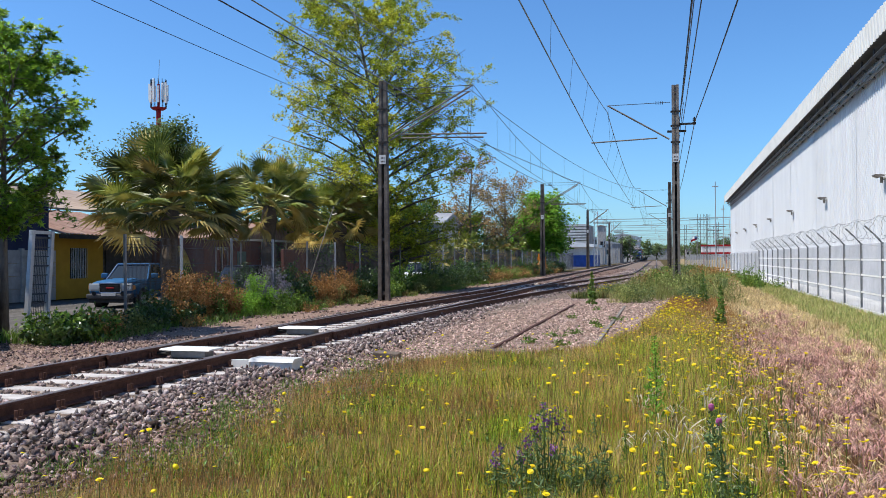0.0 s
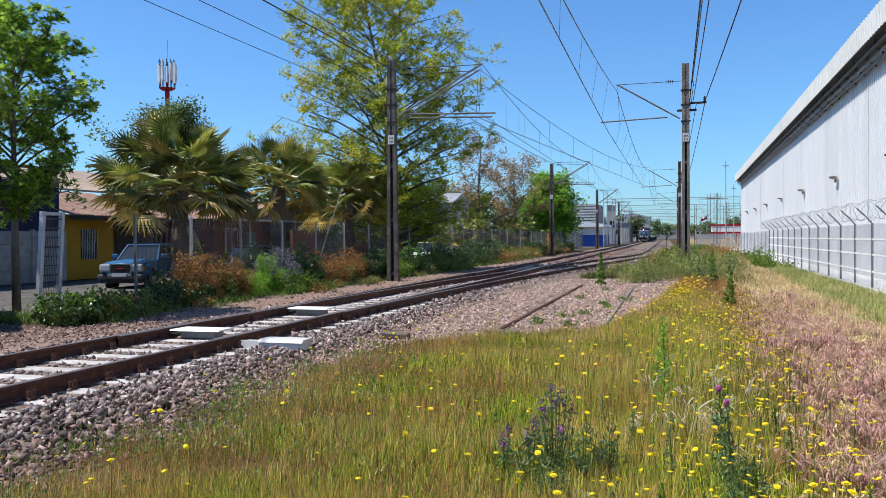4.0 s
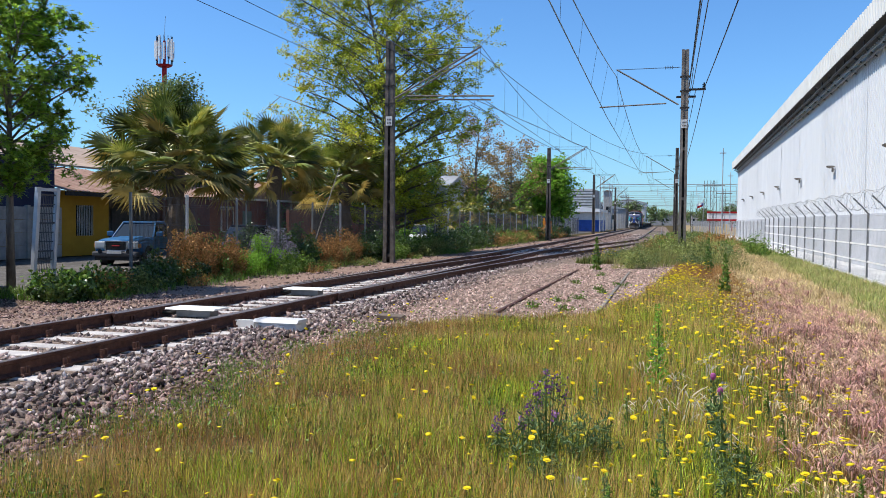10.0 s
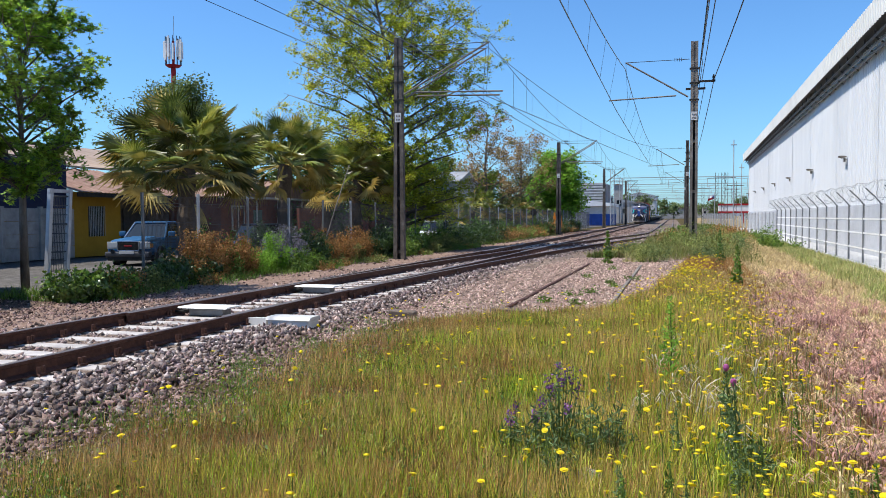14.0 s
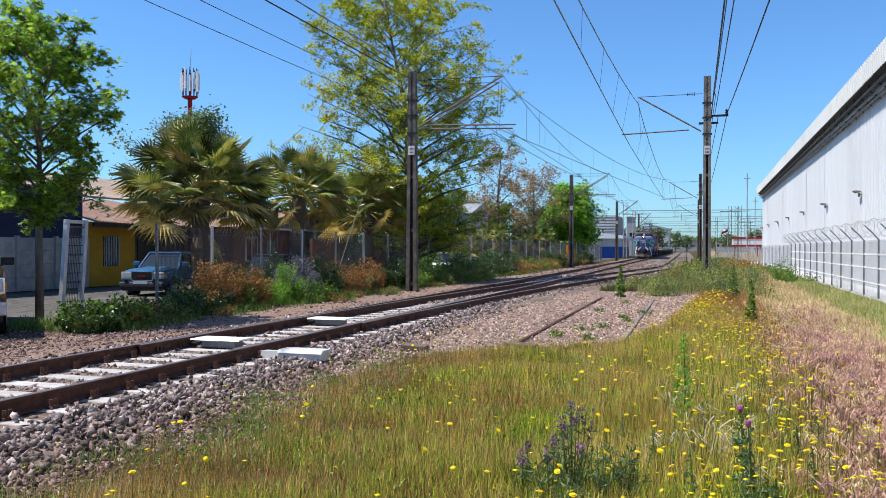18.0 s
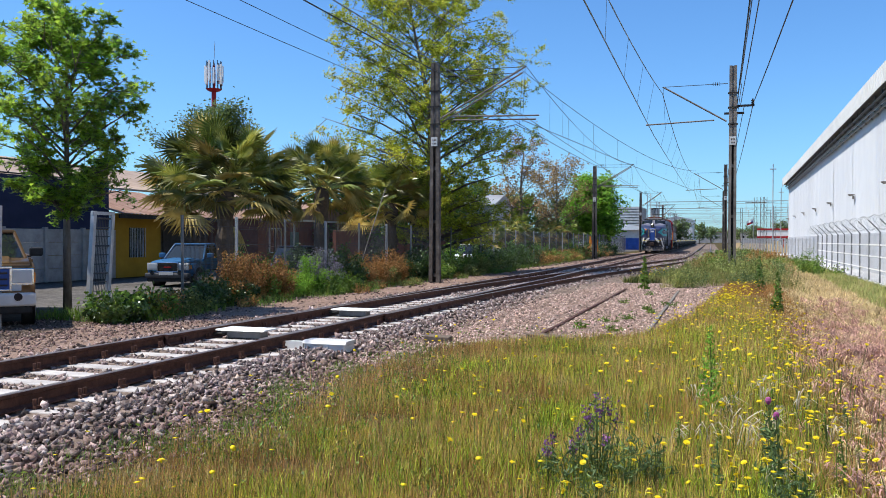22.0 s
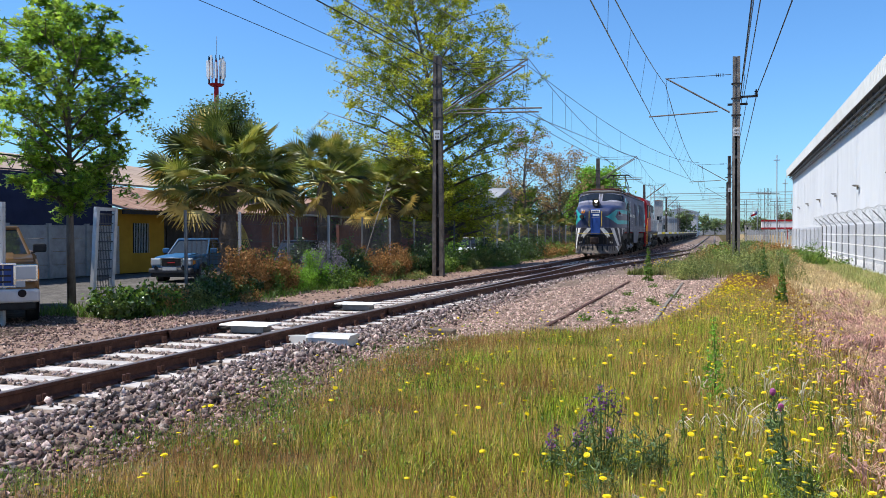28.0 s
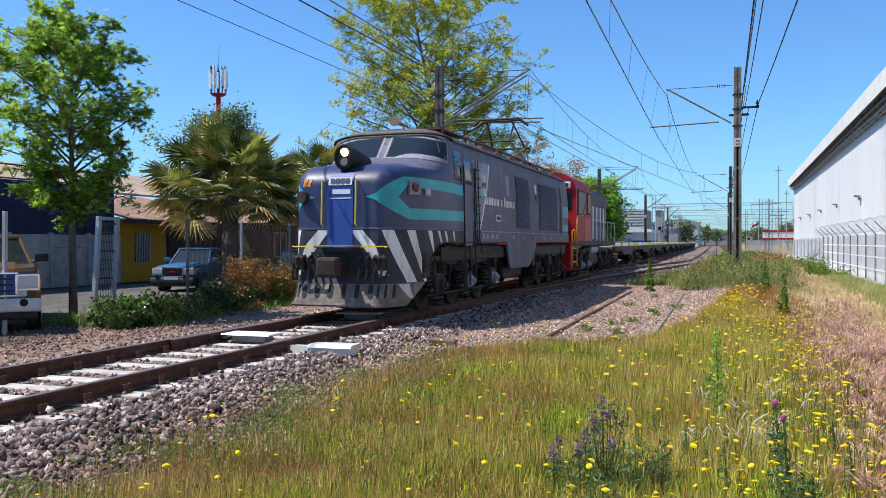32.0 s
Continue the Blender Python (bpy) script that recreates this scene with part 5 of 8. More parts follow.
    blades("verge_grass", x, y, rng.uniform(0.1, 0.35, n), rng.uniform(0.008, 0.016, n), M_weed, "rough grass on the verge below the fence", "grass", 0.4, 0.5)

    def mid(x, y):
        return y > 30.0 + 3.5 * patchy(x, y, 0.45, 1) + 1.5 * patchy(x, y, 1.4, 23) and chance(0.75 + 0.9 * patchy(x, y, 0.9, 27)) and x > -1.9 + patchy(x, y, 0.5, 2) and x < 2.4 + 0.03 * (y - 31) + 0.6 * patchy(x, y, 0.6, 5) + 2.2 * (y > 56)
    x, y = scatter(60000, -3, 5.3, 26, 90, mid, 0.45)
    n = len(x)
    blades("rank_grass", x, y, rng.uniform(0.15, 0.55, n), rng.uniform(0.010, 0.022, n), M_olive, "rank grass and weeds on the low mound", "grass", 0.35, 0.4, True)

    def track_side(x, y):
        return track_x(y) + branch_off(y) + 2.5 < x < 0.5 and y > 34
    x, y = scatter(34000, -9, 1, 34, 150, track_side, 0.55)
    n = len(x)
    blades("far_grass", x, y, rng.uniform(0.12, 0.4, n), rng.uniform(0.02, 0.04, n), M_olive, "grass between the far tracks and masts", "grass", 0.4, 0.4)


def flower_mesh():
    s = B()
    tube(s, [(0, 0, -0.02), (0.01, 0.0, 0.25), (0.0, 0.01, 0.50)], [0.003, 0.0028, 0.0025], 4)
    f = B()
    for ring, (r, z, k) in enumerate(((0.021, 0.004, 13), (0.013, 0.010, 10))):
        for i in range(k):
            a = 6.28319 * (i + 0.5 * ring) / k
            c, n = Vector((math.cos(a), math.sin(a), 0)), Vector((-math.sin(a), math.cos(a), 0))
            v = [f.verts.new(q) for q in (n * -0.002 + Vector((0, 0, z)), n * 0.002 + Vector((0, 0, z)), c * r + n * 0.005 + Vector((0, 0, z + 0.004)), c * r - n * 0.005 + Vector((0, 0, z + 0.004)))]
            f.faces.new(v)
    tube(f, [(0, 0, -0.012), (0, 0, 0.007)], [0.004, 0.008], 8)
    return s, f


def flowers():
    s, f = flower_mesh()
    stem = part("yellow_flower", s, M_stalk)
    tagged(stem, "yellow hawksbeard-like flower on a thin stalk in the meadow", "flower", "yellow flowers in the meadow")
    head = part("blossom", f, M_yellow, stem)
    head.matrix_basis = Matrix.Translation((0, 0.01, 0.50))
    k = 0
    spots = []
    while len(spots) < 290:
        y = 3.0 + 9 * rng.power(0.9)
        x = rng.uniform(-4.0, 1.7)
        d = 0.07 + 0.95 * math.exp(-((x - 0.75) / 0.45) ** 2) + 0.35 * math.exp(-((x + 0.3) / 0.7) ** 2)
        if rng.uniform() > d:
            continue
        spots.append((x, y))
    for i in range(45):
        spots.append((rng.uniform(-1.0, 1.3), rng.uniform(13.5, 17)))
    rest = []
    while len(rest) < 680:
        y = 3.2 + 12 * rng.power(0.7)
        x = rng.normal(0.7, 0.5) if rng.uniform() < 0.7 else rng.uniform(-4.2, 1.2)
        if x > 1.6 or y > gravel_from(x):
            continue
        rest.append((x, y, ground_z(x, y) + rng.uniform(0.27, 0.48)))
    for _ in range(190):
        y = rng.uniform(14, 20)
        x = rng.normal(0.5, 0.55) if y > 16.5 else rng.uniform(-1.2, 1.2)
        rest.append((x, y, ground_z(x, y) + rng.uniform(0.22, 0.42)))
    for _ in range(330):
        y = rng.normal(22.3, 2.2)
        x = rng.normal(0.1 * (y - 21), 0.22)
        rest.append((x, y, ground_z(x, y) + rng.uniform(0.25, 0.5)))
    for _ in range(60):
        x, y = rng.normal(-2.9, 0.45), rng.normal(35.5, 1.2)
        rest.append((x, y, ground_z(x, y) + rng.uniform(0.3, 0.6)))
    k = 8
    ring = [(math.cos(6.28319 * i / k), math.sin(6.28319 * i / k), 0.25) for i in range(k)]
    pts = np.array([(0, 0, -0.05)] + ring + [(0, 0, 0.45)])
    fs = [(0, 1 + (i + 1) % k, 1 + i) for i in range(k)] + [(k + 1, 1 + i, 1 + (i + 1) % k) for i in range(k)]
    p = np.array(rest)
    ob = finish("small_yellow_flowers", mass("small_yellow_flowers", pts, fs, placed(p, rotations(len(p), 0.7), rng.uniform(0.014, 0.022, len(p)) * (1 + 0.02 * p[:, 1]))), M_yellow)
    tagged(ob, "many small yellow flower heads among the grass", "flowers", kind="stuff")
    k = 0
    for x, y in spots:
        m = Matrix.Translation((x, y, ground_z(x, y))) @ Euler((rng.normal(0, 0.12), rng.normal(0, 0.12), rng.uniform(0, 6))).to_matrix().to_4x4()
        sc = rng.uniform(0.62, 1.0)
        if k == 0:
            stem.matrix_basis = m
        else:
            c = copy_thing(stem, m)
            c.scale = (1.0, 1.0, sc)
            for ch in c.children:
                ch.scale = (rng.uniform(0.8, 1.2),) * 3
                ch.rotation_euler = (rng.uniform(-0.1, 0.6), rng.uniform(-0.5, 0.3), 0)
        k += 1


# ---- trees and bushes in their places ----
def plants():
    tree((-14.66, 16.3, -0.05), 7.3, 0.105, 2.0, 42, 13500, 0.19, M_leaf, "young broad-leaved street tree with glossy green leaves", 4, clump=0.085, start=0.37, up=0.75,
         outline=((0.34, 0.45), (0.5, 0.72), (0.62, 1.0), (0.78, 0.95), (0.9, 0.6), (1.0, 0.3)), shape=STAR)
    tree((-14.2, 41.6, -0.05), 15.6, 0.24, 5.3, 84, 112000, 0.125, M_leafyellow, "tall spreading tree with yellow-green young leaves and bare twigs", 11, lean=(-1.7, 0), clump=0.10, start=0.10, up=0.62,
         outline=((0.10, 0.62), (0.3, 0.85), (0.5, 1.0), (0.75, 0.95), (0.9, 0.7), (1.0, 0.45)))
    tree((-28.6, 43.6, -0.05), 9.5, 0.25, 3.5, 36, 20000, 0.20, M_leafgrey, "dense grey-green tree behind the palms", 5, clump=0.3, start=0.25)
    tree((-17.2, 74.0, -0.05), 10.9, 0.22, 3.3, 18, 4600, 0.20, M_leafbrown, "half-bare tree with russet leaves", 8, clump=0.28, start=0.3)
    tree((-17.8, 92.0, -0.05), 10.4, 0.25, 4.2, 18, 6500, 0.22, M_leafbrown, "half-bare tree with russet leaves", 9, clump=0.35, start=0.3)
    tree((-15.1, 101.0, -0.05), 9.0, 0.28, 3.0, 44, 24000, 0.38, M_leafbright, "round bright green tree by the line", 10, clump=0.45, start=0.3, up=0.5, taper=0.5)
    fan_palm((-16.6, 25.9, -0.05), 3.5, 2.9, 84, "broad fan palm with drooping yellowed lower fronds", 1)
    fan_palm((-16.6, 33.3, -0.05), 3.95, 2.5, 68, "fan palm with shaggy trunk behind the fence", 2)
    fan_palm((-15.6, 38.8, -0.05), 3.5, 2.4, 64, "fan palm with shaggy trunk behind the fence", 3)
    for i, (x, y) in enumerate(((-15.5, 58), (-15.2, 63), (-15.6, 69), (-15.0, 76), (-15.5, 83), (-15.2, 90))):
        fan_palm((x - 0.8, y, -0.05), 1.9 + 0.3 * (i % 3), 1.9, 22, "low fan palm in the row along the fence", 20 + i)
    # weeds below the fence, stretch by stretch: from, to, height, leaf, foliage
    green, dark, rust, pale = "leafy green weeds at the foot of the fence", "dense dark green bush at the foot of the fence", "rust-coloured dried weeds at the foot of the fence", "bright green grassy clump at the foot of the fence"
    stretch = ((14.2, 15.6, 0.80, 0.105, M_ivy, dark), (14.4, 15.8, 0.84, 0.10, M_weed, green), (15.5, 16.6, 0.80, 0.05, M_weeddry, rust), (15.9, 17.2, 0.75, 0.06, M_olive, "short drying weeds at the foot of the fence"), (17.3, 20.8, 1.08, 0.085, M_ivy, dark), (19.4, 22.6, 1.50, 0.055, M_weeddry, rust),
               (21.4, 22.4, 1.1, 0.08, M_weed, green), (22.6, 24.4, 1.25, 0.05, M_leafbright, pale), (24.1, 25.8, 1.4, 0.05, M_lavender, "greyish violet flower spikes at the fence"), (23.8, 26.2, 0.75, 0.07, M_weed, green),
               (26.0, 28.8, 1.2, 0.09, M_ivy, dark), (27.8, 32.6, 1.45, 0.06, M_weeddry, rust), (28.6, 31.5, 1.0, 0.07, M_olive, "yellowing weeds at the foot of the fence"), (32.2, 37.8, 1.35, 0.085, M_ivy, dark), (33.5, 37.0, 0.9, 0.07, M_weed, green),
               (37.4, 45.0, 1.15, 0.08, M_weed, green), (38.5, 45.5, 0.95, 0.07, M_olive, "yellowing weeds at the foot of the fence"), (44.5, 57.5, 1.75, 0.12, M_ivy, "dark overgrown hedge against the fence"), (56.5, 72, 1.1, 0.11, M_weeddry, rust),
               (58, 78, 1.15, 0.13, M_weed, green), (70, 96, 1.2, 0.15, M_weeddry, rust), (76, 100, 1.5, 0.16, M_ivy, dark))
    i = 0
    for y0, y1, h, leaf, foliage, label in stretch:
        step = 0.85 if y0 < 44 else 1.7
        for k in range(max(1, round((y1 - y0) / step))):
            y = y0 + step * (k + 0.5)
            x = -12.35 + 0.45 * noise.noise((y * 1.3, h * 5, 1)) - 0.004 * (y - 15) + (0.45 if h < 1.0 else -0.1)
            n = int(1700 * h * (0.085 / leaf) ** 1.1) if y < 44 else int(600 * h)
            bush(x, y, 1.25 if y < 44 else 2.2, h * (0.78 + 0.4 * rng.uniform()), n, leaf, foliage, label, group="weeds along the fence", seed=100 + i, stems=14)
            i += 1
    for k in range(22):
        y = rng.uniform(14.2, 46)
        bush(-11.3 + rng.uniform(-0.25, 0.35), y, 0.8, rng.uniform(0.18, 0.4), 420, 0.05, (M_weed, M_olive, M_weeddry)[k % 3], "low weeds creeping onto the ballast", group="weeds on the verge", seed=300 + k, stems=8)
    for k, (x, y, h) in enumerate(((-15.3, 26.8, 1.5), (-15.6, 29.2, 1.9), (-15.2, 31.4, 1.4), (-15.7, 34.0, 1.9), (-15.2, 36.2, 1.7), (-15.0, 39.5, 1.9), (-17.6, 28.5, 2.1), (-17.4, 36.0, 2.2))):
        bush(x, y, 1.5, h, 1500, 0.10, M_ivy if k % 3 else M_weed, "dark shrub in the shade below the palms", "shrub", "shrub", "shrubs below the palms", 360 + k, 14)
    # weeds on the mound by the mast
    for k in range(46):
        y = 30.5 + 20 * rng.power(0.8)
        x = rng.uniform(-2.3, 2.3) + 0.03 * (y - 30)
        bush(x, y, 1.25, rng.uniform(0.45, 1.05), 620, 0.05, (M_strip, M_olive, M_drygrass, M_strip, M_leafgrey)[k % 5] if k % 7 else M_weeddry, "tall green weeds on the mound" if k % 7 else "drying reddish weeds on the mound", group="weeds on the mound", seed=500 + k, stems=12)
    for k, (x, y, h) in enumerate(((-0.7, 36.4, 1.15), (0.0, 36.0, 1.3), (0.6, 36.6, 1.35), (1.2, 37.2, 1.1), (-1.5, 35.6, 0.95), (1.9, 38.0, 1.0), (0.2, 34.2, 0.85), (1.0, 34.8, 0.9), (-2.4, 37.5, 0.8))):
        bush(x, y, 1.3, h, 900, 0.06, (M_strip, M_olive, M_leafgrey)[k % 3], "tall pale green weeds round the foot of the mast", group="weeds round the mast", seed=530 + k, stems=16)
    for k in range(26):
        y = rng.uniform(55, 112)
        x = rng.uniform(-1.5, 5.0)
        bush(x, y, 2.4, rng.uniform(0.4, 0.9), 420, 0.16, (M_olive, M_weed, M_weeddry)[(k * 5) % 7 % 3], "rank weeds beyond the mound", group="weeds beyond the mound", seed=560 + k, stems=12)
    for x, y, h in ((4.1, 50, 1.25), (4.5, 54, 1.3), (3.7, 48, 0.8), (4.6, 46, 0.6)):
        bush(x, y, 2.0, h, 600, 0.10, M_weed, "green bush at the fence", name="bush", category="bush", group="bushes at the fence", seed=int(600 + y), stems=14)


# ---- houses over the street ----
def houses():
    h = empty("yellow_house", label="ochre-yellow house with barred window and rusty roof", category="house")
    FX, Y0, Y1, WA, WB = -24.6, 29.75, 33.0, 30.85, 31.95
    for y0, y1, z0, z1 in ((Y0, WA, 0, 2.75), (WA, WB, 0, 0.85), (WA, WB, 2.15, 2.75), (WB, Y1, 0, 2.75)):
        bm = B()
        box(bm, FX - 0.2, FX, y0, y1, z0, z1)
        part("front_wall", bm, M_yellowwall, h)
    bm = B()
    box(bm, FX - 4, FX - 0.2, Y0, Y1, 0, 2.7)
    part("rear_wall", bm, M_yellowwall, h)
    w = empty("window")
    w.parent = h
    bm = B()
    box(bm, FX - 0.12, FX - 0.08, WA, WB, 0.85, 2.15)
    part("pane", bm, M_glassdark, w)
    for k in range(10):
        rod(w, [(FX + 0.04, WA + 0.06 + 0.107 * k, 0.85), (FX + 0.04, WA + 0.06 + 0.107 * k, 2.15)], 0.014, M_galv, "window_bar", 5)
    bm = B()
    n = 120
    for i in range(n):
        a, b = Y0 - 0.4 + 8.0 * i / n, Y0 - 0.4 + 8.0 * (i + 1) / n
        za = 0.03 * math.sin(i * 1.57)
        zb = 0.03 * math.sin((i + 1) * 1.57)
        v = [bm.verts.new(p) for p in ((FX + 0.75, a, 2.72 + za), (FX + 0.75, b, 2.72 + zb), (FX - 4.5, b, 4.05 + zb), (FX - 4.5, a, 4.05 + za))]
        bm.faces.new(v)
    part("roof", bm, M_roofrust, h, "rusty corrugated roof")
    bm = B()
    box(bm, FX + 0.68, FX + 0.74, Y0 - 0.4, Y0 + 7.6, 2.52, 2.69)
    part("fascia_board", bm, M_soot, h)
    b = empty("blue_workshop", label="long workshop with navy sheet front over grey concrete panels", category="building")
    bm = B()
    box(bm, -32, -24.62, -2, 29.6, 2.05, 4.0)
    part("sheet_wall", bm, M_navy, b)
    for k in range(16):
        bm = B()
        for r in range(4):
            box(bm, -24.66, -24.54, -2 + 2.0 * k + 0.08, -2 + 2.0 * k + 1.92, 0.0 + 0.51 * r, 0.50 + 0.51 * r, 0.01)
        part("wall_panel", bm, M_concrete, b)
        bm = B()
        box(bm, -24.70, -24.46, -2 + 2.0 * k - 0.07, -2 + 2.0 * k + 0.07, 0, 2.1)
        part("panel_post", bm, M_concrete, b)
    bm = B()
    for x in (-24.7,):
        tube(bm, [(x, -2, 4.55), (x, 30.5, 4.55)], 0.03, 5)
        tube(bm, [(x, -2, 4.05), (x, 30.5, 4.05)], 0.03, 5)
        for k in range(49):
            tube(bm, [(x, -2 + 0.66 * k, 4.05), (x, -2 + 0.66 * k + 0.33, 4.55)], 0.018, 4)
            tube(bm, [(x, -2 + 0.66 * k + 0.33, 4.55), (x, -2 + 0.66 * k + 0.66, 4.05)], 0.018, 4)
    part("roof_truss", bm, M_soot, b)
    bm = B()
    prism(bm, [(-29.5, 4.15), (-38, 6.1), (-38, 6.2), (-29.5, 4.25)], "y", 30, 52)
    r = part("barn_roof", bm, M_roofbeige, b, "beige sheet roof behind")
    d = empty("red_house", label="dull red house half hidden behind the palms", category="house")
    bm = B()
    box(bm, -27, -22.5, 38, 54, 0, 2.7)
    part("wall", bm, M_brickwall, d)
    bm = B()
    prism(bm, [(37.6, 2.7), (54.5, 2.7), (46, 3.9)], "x", -27.4, -22)
    part("roof", bm, M_roofrust, d)
    for y in (39.1, 44.2, 47.6):
        w = empty("window")
        w.parent = d
        bm = B()
        box(bm, -22.5, -22.46, y, y + 1.1, 1.0, 2.2)
        part("pane", bm, M_glassdark, w)
        for y0, y1, z0, z1 in ((y - 0.06, y, 0.94, 2.26), (y + 1.1, y + 1.16, 0.94, 2.26), (y, y + 1.1, 2.2, 2.26), (y, y + 1.1, 0.94, 1.0), (y + 0.52, y + 0.58, 1.0, 2.2)):
            bm = B()
            box(bm, -22.5, -22.43, y0, y1, z0, z1)
            part("frame", bm, M_whitegrime, w)
    bm = B()
    box(bm, -22.5, -22.44, 41.3, 42.2, 0, 2.05, 0.01)
    part("door", bm, mat("faded_teal_door", [(0.10, 0.20, 0.18), (0.16, 0.27, 0.24)], 3, 0.6), d, "faded teal door")
    for y in (40.6, 43.0, 46.0, 49.0):
        rod(d, [(-21.9, y, 0), (-21.9, y, 2.6)], 0.05, M_whitegrime, "porch_post", 8)
    bm = B()
    box(bm, -22.5, -21.8, 37.8, 54.2, 2.62, 2.72)
    part("porch_eave", bm, M_whitegrime, d)
    p = empty("leaning_pole", label="thin weathered pole leaning against the palms behind the fence", category="pole")
    rod(p, [(-13.3, 29.5, 0.0), (-13.32, 30.9, 1.75), (-13.3, 32.5, 3.75)], 0.022, M_mastlight, "pole", 6)
    q = empty("white_house", label="white rendered house with pale roof behind the street trees", category="house")
    bm = B()
    box(bm, -24.0, -18.9, 69.5, 76, 0, 4.6)
    part("wall", bm, M_whitegrime, q)
    bm = B()
    prism(bm, [(69.2, 4.6), (76.3, 4.6), (72.8, 5.6)], "x", -24.3, -18.6)
    part("roof", bm, M_galv, q)
    for x in (-22.9, -20.6):
        w = empty("window")
        w.parent = q
        bm = B()
        box(bm, x, x + 1.0, 69.44, 69.5, 2.7, 3.8)
        part("pane", bm, M_glassdark, w)
        bm = B()
        box(bm, x - 0.08, x + 1.08, 69.38, 69.5, 2.58, 2.68)
        part("sill", bm, M_concrete, w)
    # dark wall and door added in place of a porch's deep shade
    s = empty("dark_shed", label="dark block standing in for the shaded porch between the two houses", category="shed")
    bm = B()
    box(bm, -27.5, -25.4, 33.05, 37.9, 0, 2.6)
    part("wall", bm, M_mast, s)
    bm = B()
    box(bm, -25.4, -25.34, 34.2, 35.6, 0, 2.1, 0.01)
    part("door", bm, M_darksteel, s)


# ---- left fence ----
def left_fence():
    f = empty("street_fence", label="grey steel mesh fence along the street, panels on square posts", category="fence")
    ys = [18.5, 21.0] + [21.0 + 2.8 * i for i in range(1, 36)]
    bm = B()
    box(bm, -0.035, 0.035, -0.035, 0.035, -0.05, 2.3, 0.005)
    post = part("post", bm, M_galv, f)
    bm = B()
    box(bm, -0.03, 0.03, -0.03, 0.03, -0.05, 2.28, 0.005)
    dark = part("post", bm, M_post, f)
    dark.matrix_basis = Matrix.Translation((-13.05, 9.6, 0))
    for i, y in enumerate([12.75] + ys):
        m = pose(-13.05 - 0.004 * max(0, y - 16), y, 0, 3.0 * noise.noise((y, 0, 7)), 2.0 * noise.noise((y, 4, 7)), 0)
        if i == 0:
            post.matrix_basis = m
        else:
            share(dark if i % 2 else post, "post", f, m)
    for a, b in [(3.0, 12.75)] + list(zip(ys, ys[1:])):
        bm = B()
        xa, xb = -13.05 - 0.004 * max(0, a - 16), -13.05 - 0.004 * max(0, b - 16)
        k = a + 0.06
        st = 0.055 if a < 30 else 0.11
        while k < b:
            x = xa + (xb - xa) * (k - a) / (b - a)
            tube(bm, [(x, k, 0.1), (x, k, 2.2)], 0.0042 if a < 30 else 0.005, 3, cap=False)
            k += st
        for z in (0.15, 0.55, 0.62, 1.0, 1.07, 1.45, 1.52, 1.95, 2.02, 2.2):
            tube(bm, [(xa, a, z), (xb, b, z)], 0.005, 3, cap=False)
        part("mesh_panel", bm, M_darksteel, f)


def narrow_gate():
    """Two leaning posts with a strip of mesh between them."""
    g = empty("narrow_gate", Matrix.Translation((-13.05, 15.40, 0)), label="leaning narrow gate panel of mesh between two pale galvanised posts", category="gate")
    lean = 0.085
    for y in (-0.29, 0.29):
        bm = B()
        prism(bm, [(y - 0.045, -0.1), (y + 0.045, -0.1), (y + 0.045 + lean * 2.35, 2.28), (y - 0.045 + lean * 2.35, 2.28)], "x", -0.045, 0.045)
        part("post", bm, M_galv, g)
    for z in [0.12 + 0.2 * k for k in range(11)]:
        rod(g, [(0, -0.27 + lean * z, z), (0, 0.27 + lean * z, z)], 0.011 if int(z * 10) % 3 else 0.02, M_darksteel, "cross_bar", 5)
    for k in range(9):
        y = -0.2 + 0.05 * k
        rod(g, [(0, y, 0.1), (0, y + lean * 2.15, 2.15)], 0.006, M_darksteel, "mesh_bar", 4)
    bm = B()
    prism(bm, [(-0.34 + lean * 2.2, 2.2), (0.34 + lean * 2.2, 2.2), (0.34 + lean * 2.28, 2.27), (-0.34 + lean * 2.28, 2.27)], "x", -0.03, 0.03)
    part("top_rail", bm, M_galv, g)


# ---- tower ----
def tower():
    t = empty("phone_mast", Matrix.Translation((-91.5, 138.0, 0)), label="red and white telecom mast with panel antennas", category="telecom mast")
    for i in range(7):
        bm = B()
        tube(bm, [(0, 0, 4.2 * i), (0, 0, 4.2 * i + 4.2)], 0.62 - 0.03 * i, 12)
        part("mast_section", bm, M_red if i % 2 == 0 else M_white, t)
    bm = B()
    tube(bm, [(0, 0, 29.2), (0, 0, 29.6)], [1.0, 1.5], 14)
    tube(bm, [(0, 0, 29.6), (0, 0, 34)], 0.25, 6)
    part("platform", bm, M_red, t)
    for k in range(12):
        a = k * 0.5236
        bm = B()
        box(bm, -0.2, 0.2, -0.12, 0.12, 0, 3.0 if k % 3 else 3.8, 0.03, Matrix.Translation((1.55 * math.cos(a), 1.55 * math.sin(a), 30.4 + (k % 2) * 0.5)))
        part("panel_antenna", bm, M_white, t)
        bm = B()
        tube(bm, [(1.4 * math.cos(a), 1.4 * math.sin(a), 29.6), (1.4 * math.cos(a), 1.4 * math.sin(a), 34.8)], 0.06, 5)
        part("antenna_pipe", bm, M_soot, t)
    bm = B()
    tube(bm, [(0, 0, 34), (0.2, 0, 38.5)], 0.05, 5)
    part("lightning_rod", bm, M_galv, t)


# ---- train ----
FLAT, ARC, SIDE_Y = 0.74, 2.75, 2.75      # nose: flat half width, length of its curve, where the straight side begins
LOCO_LEN = 16.7


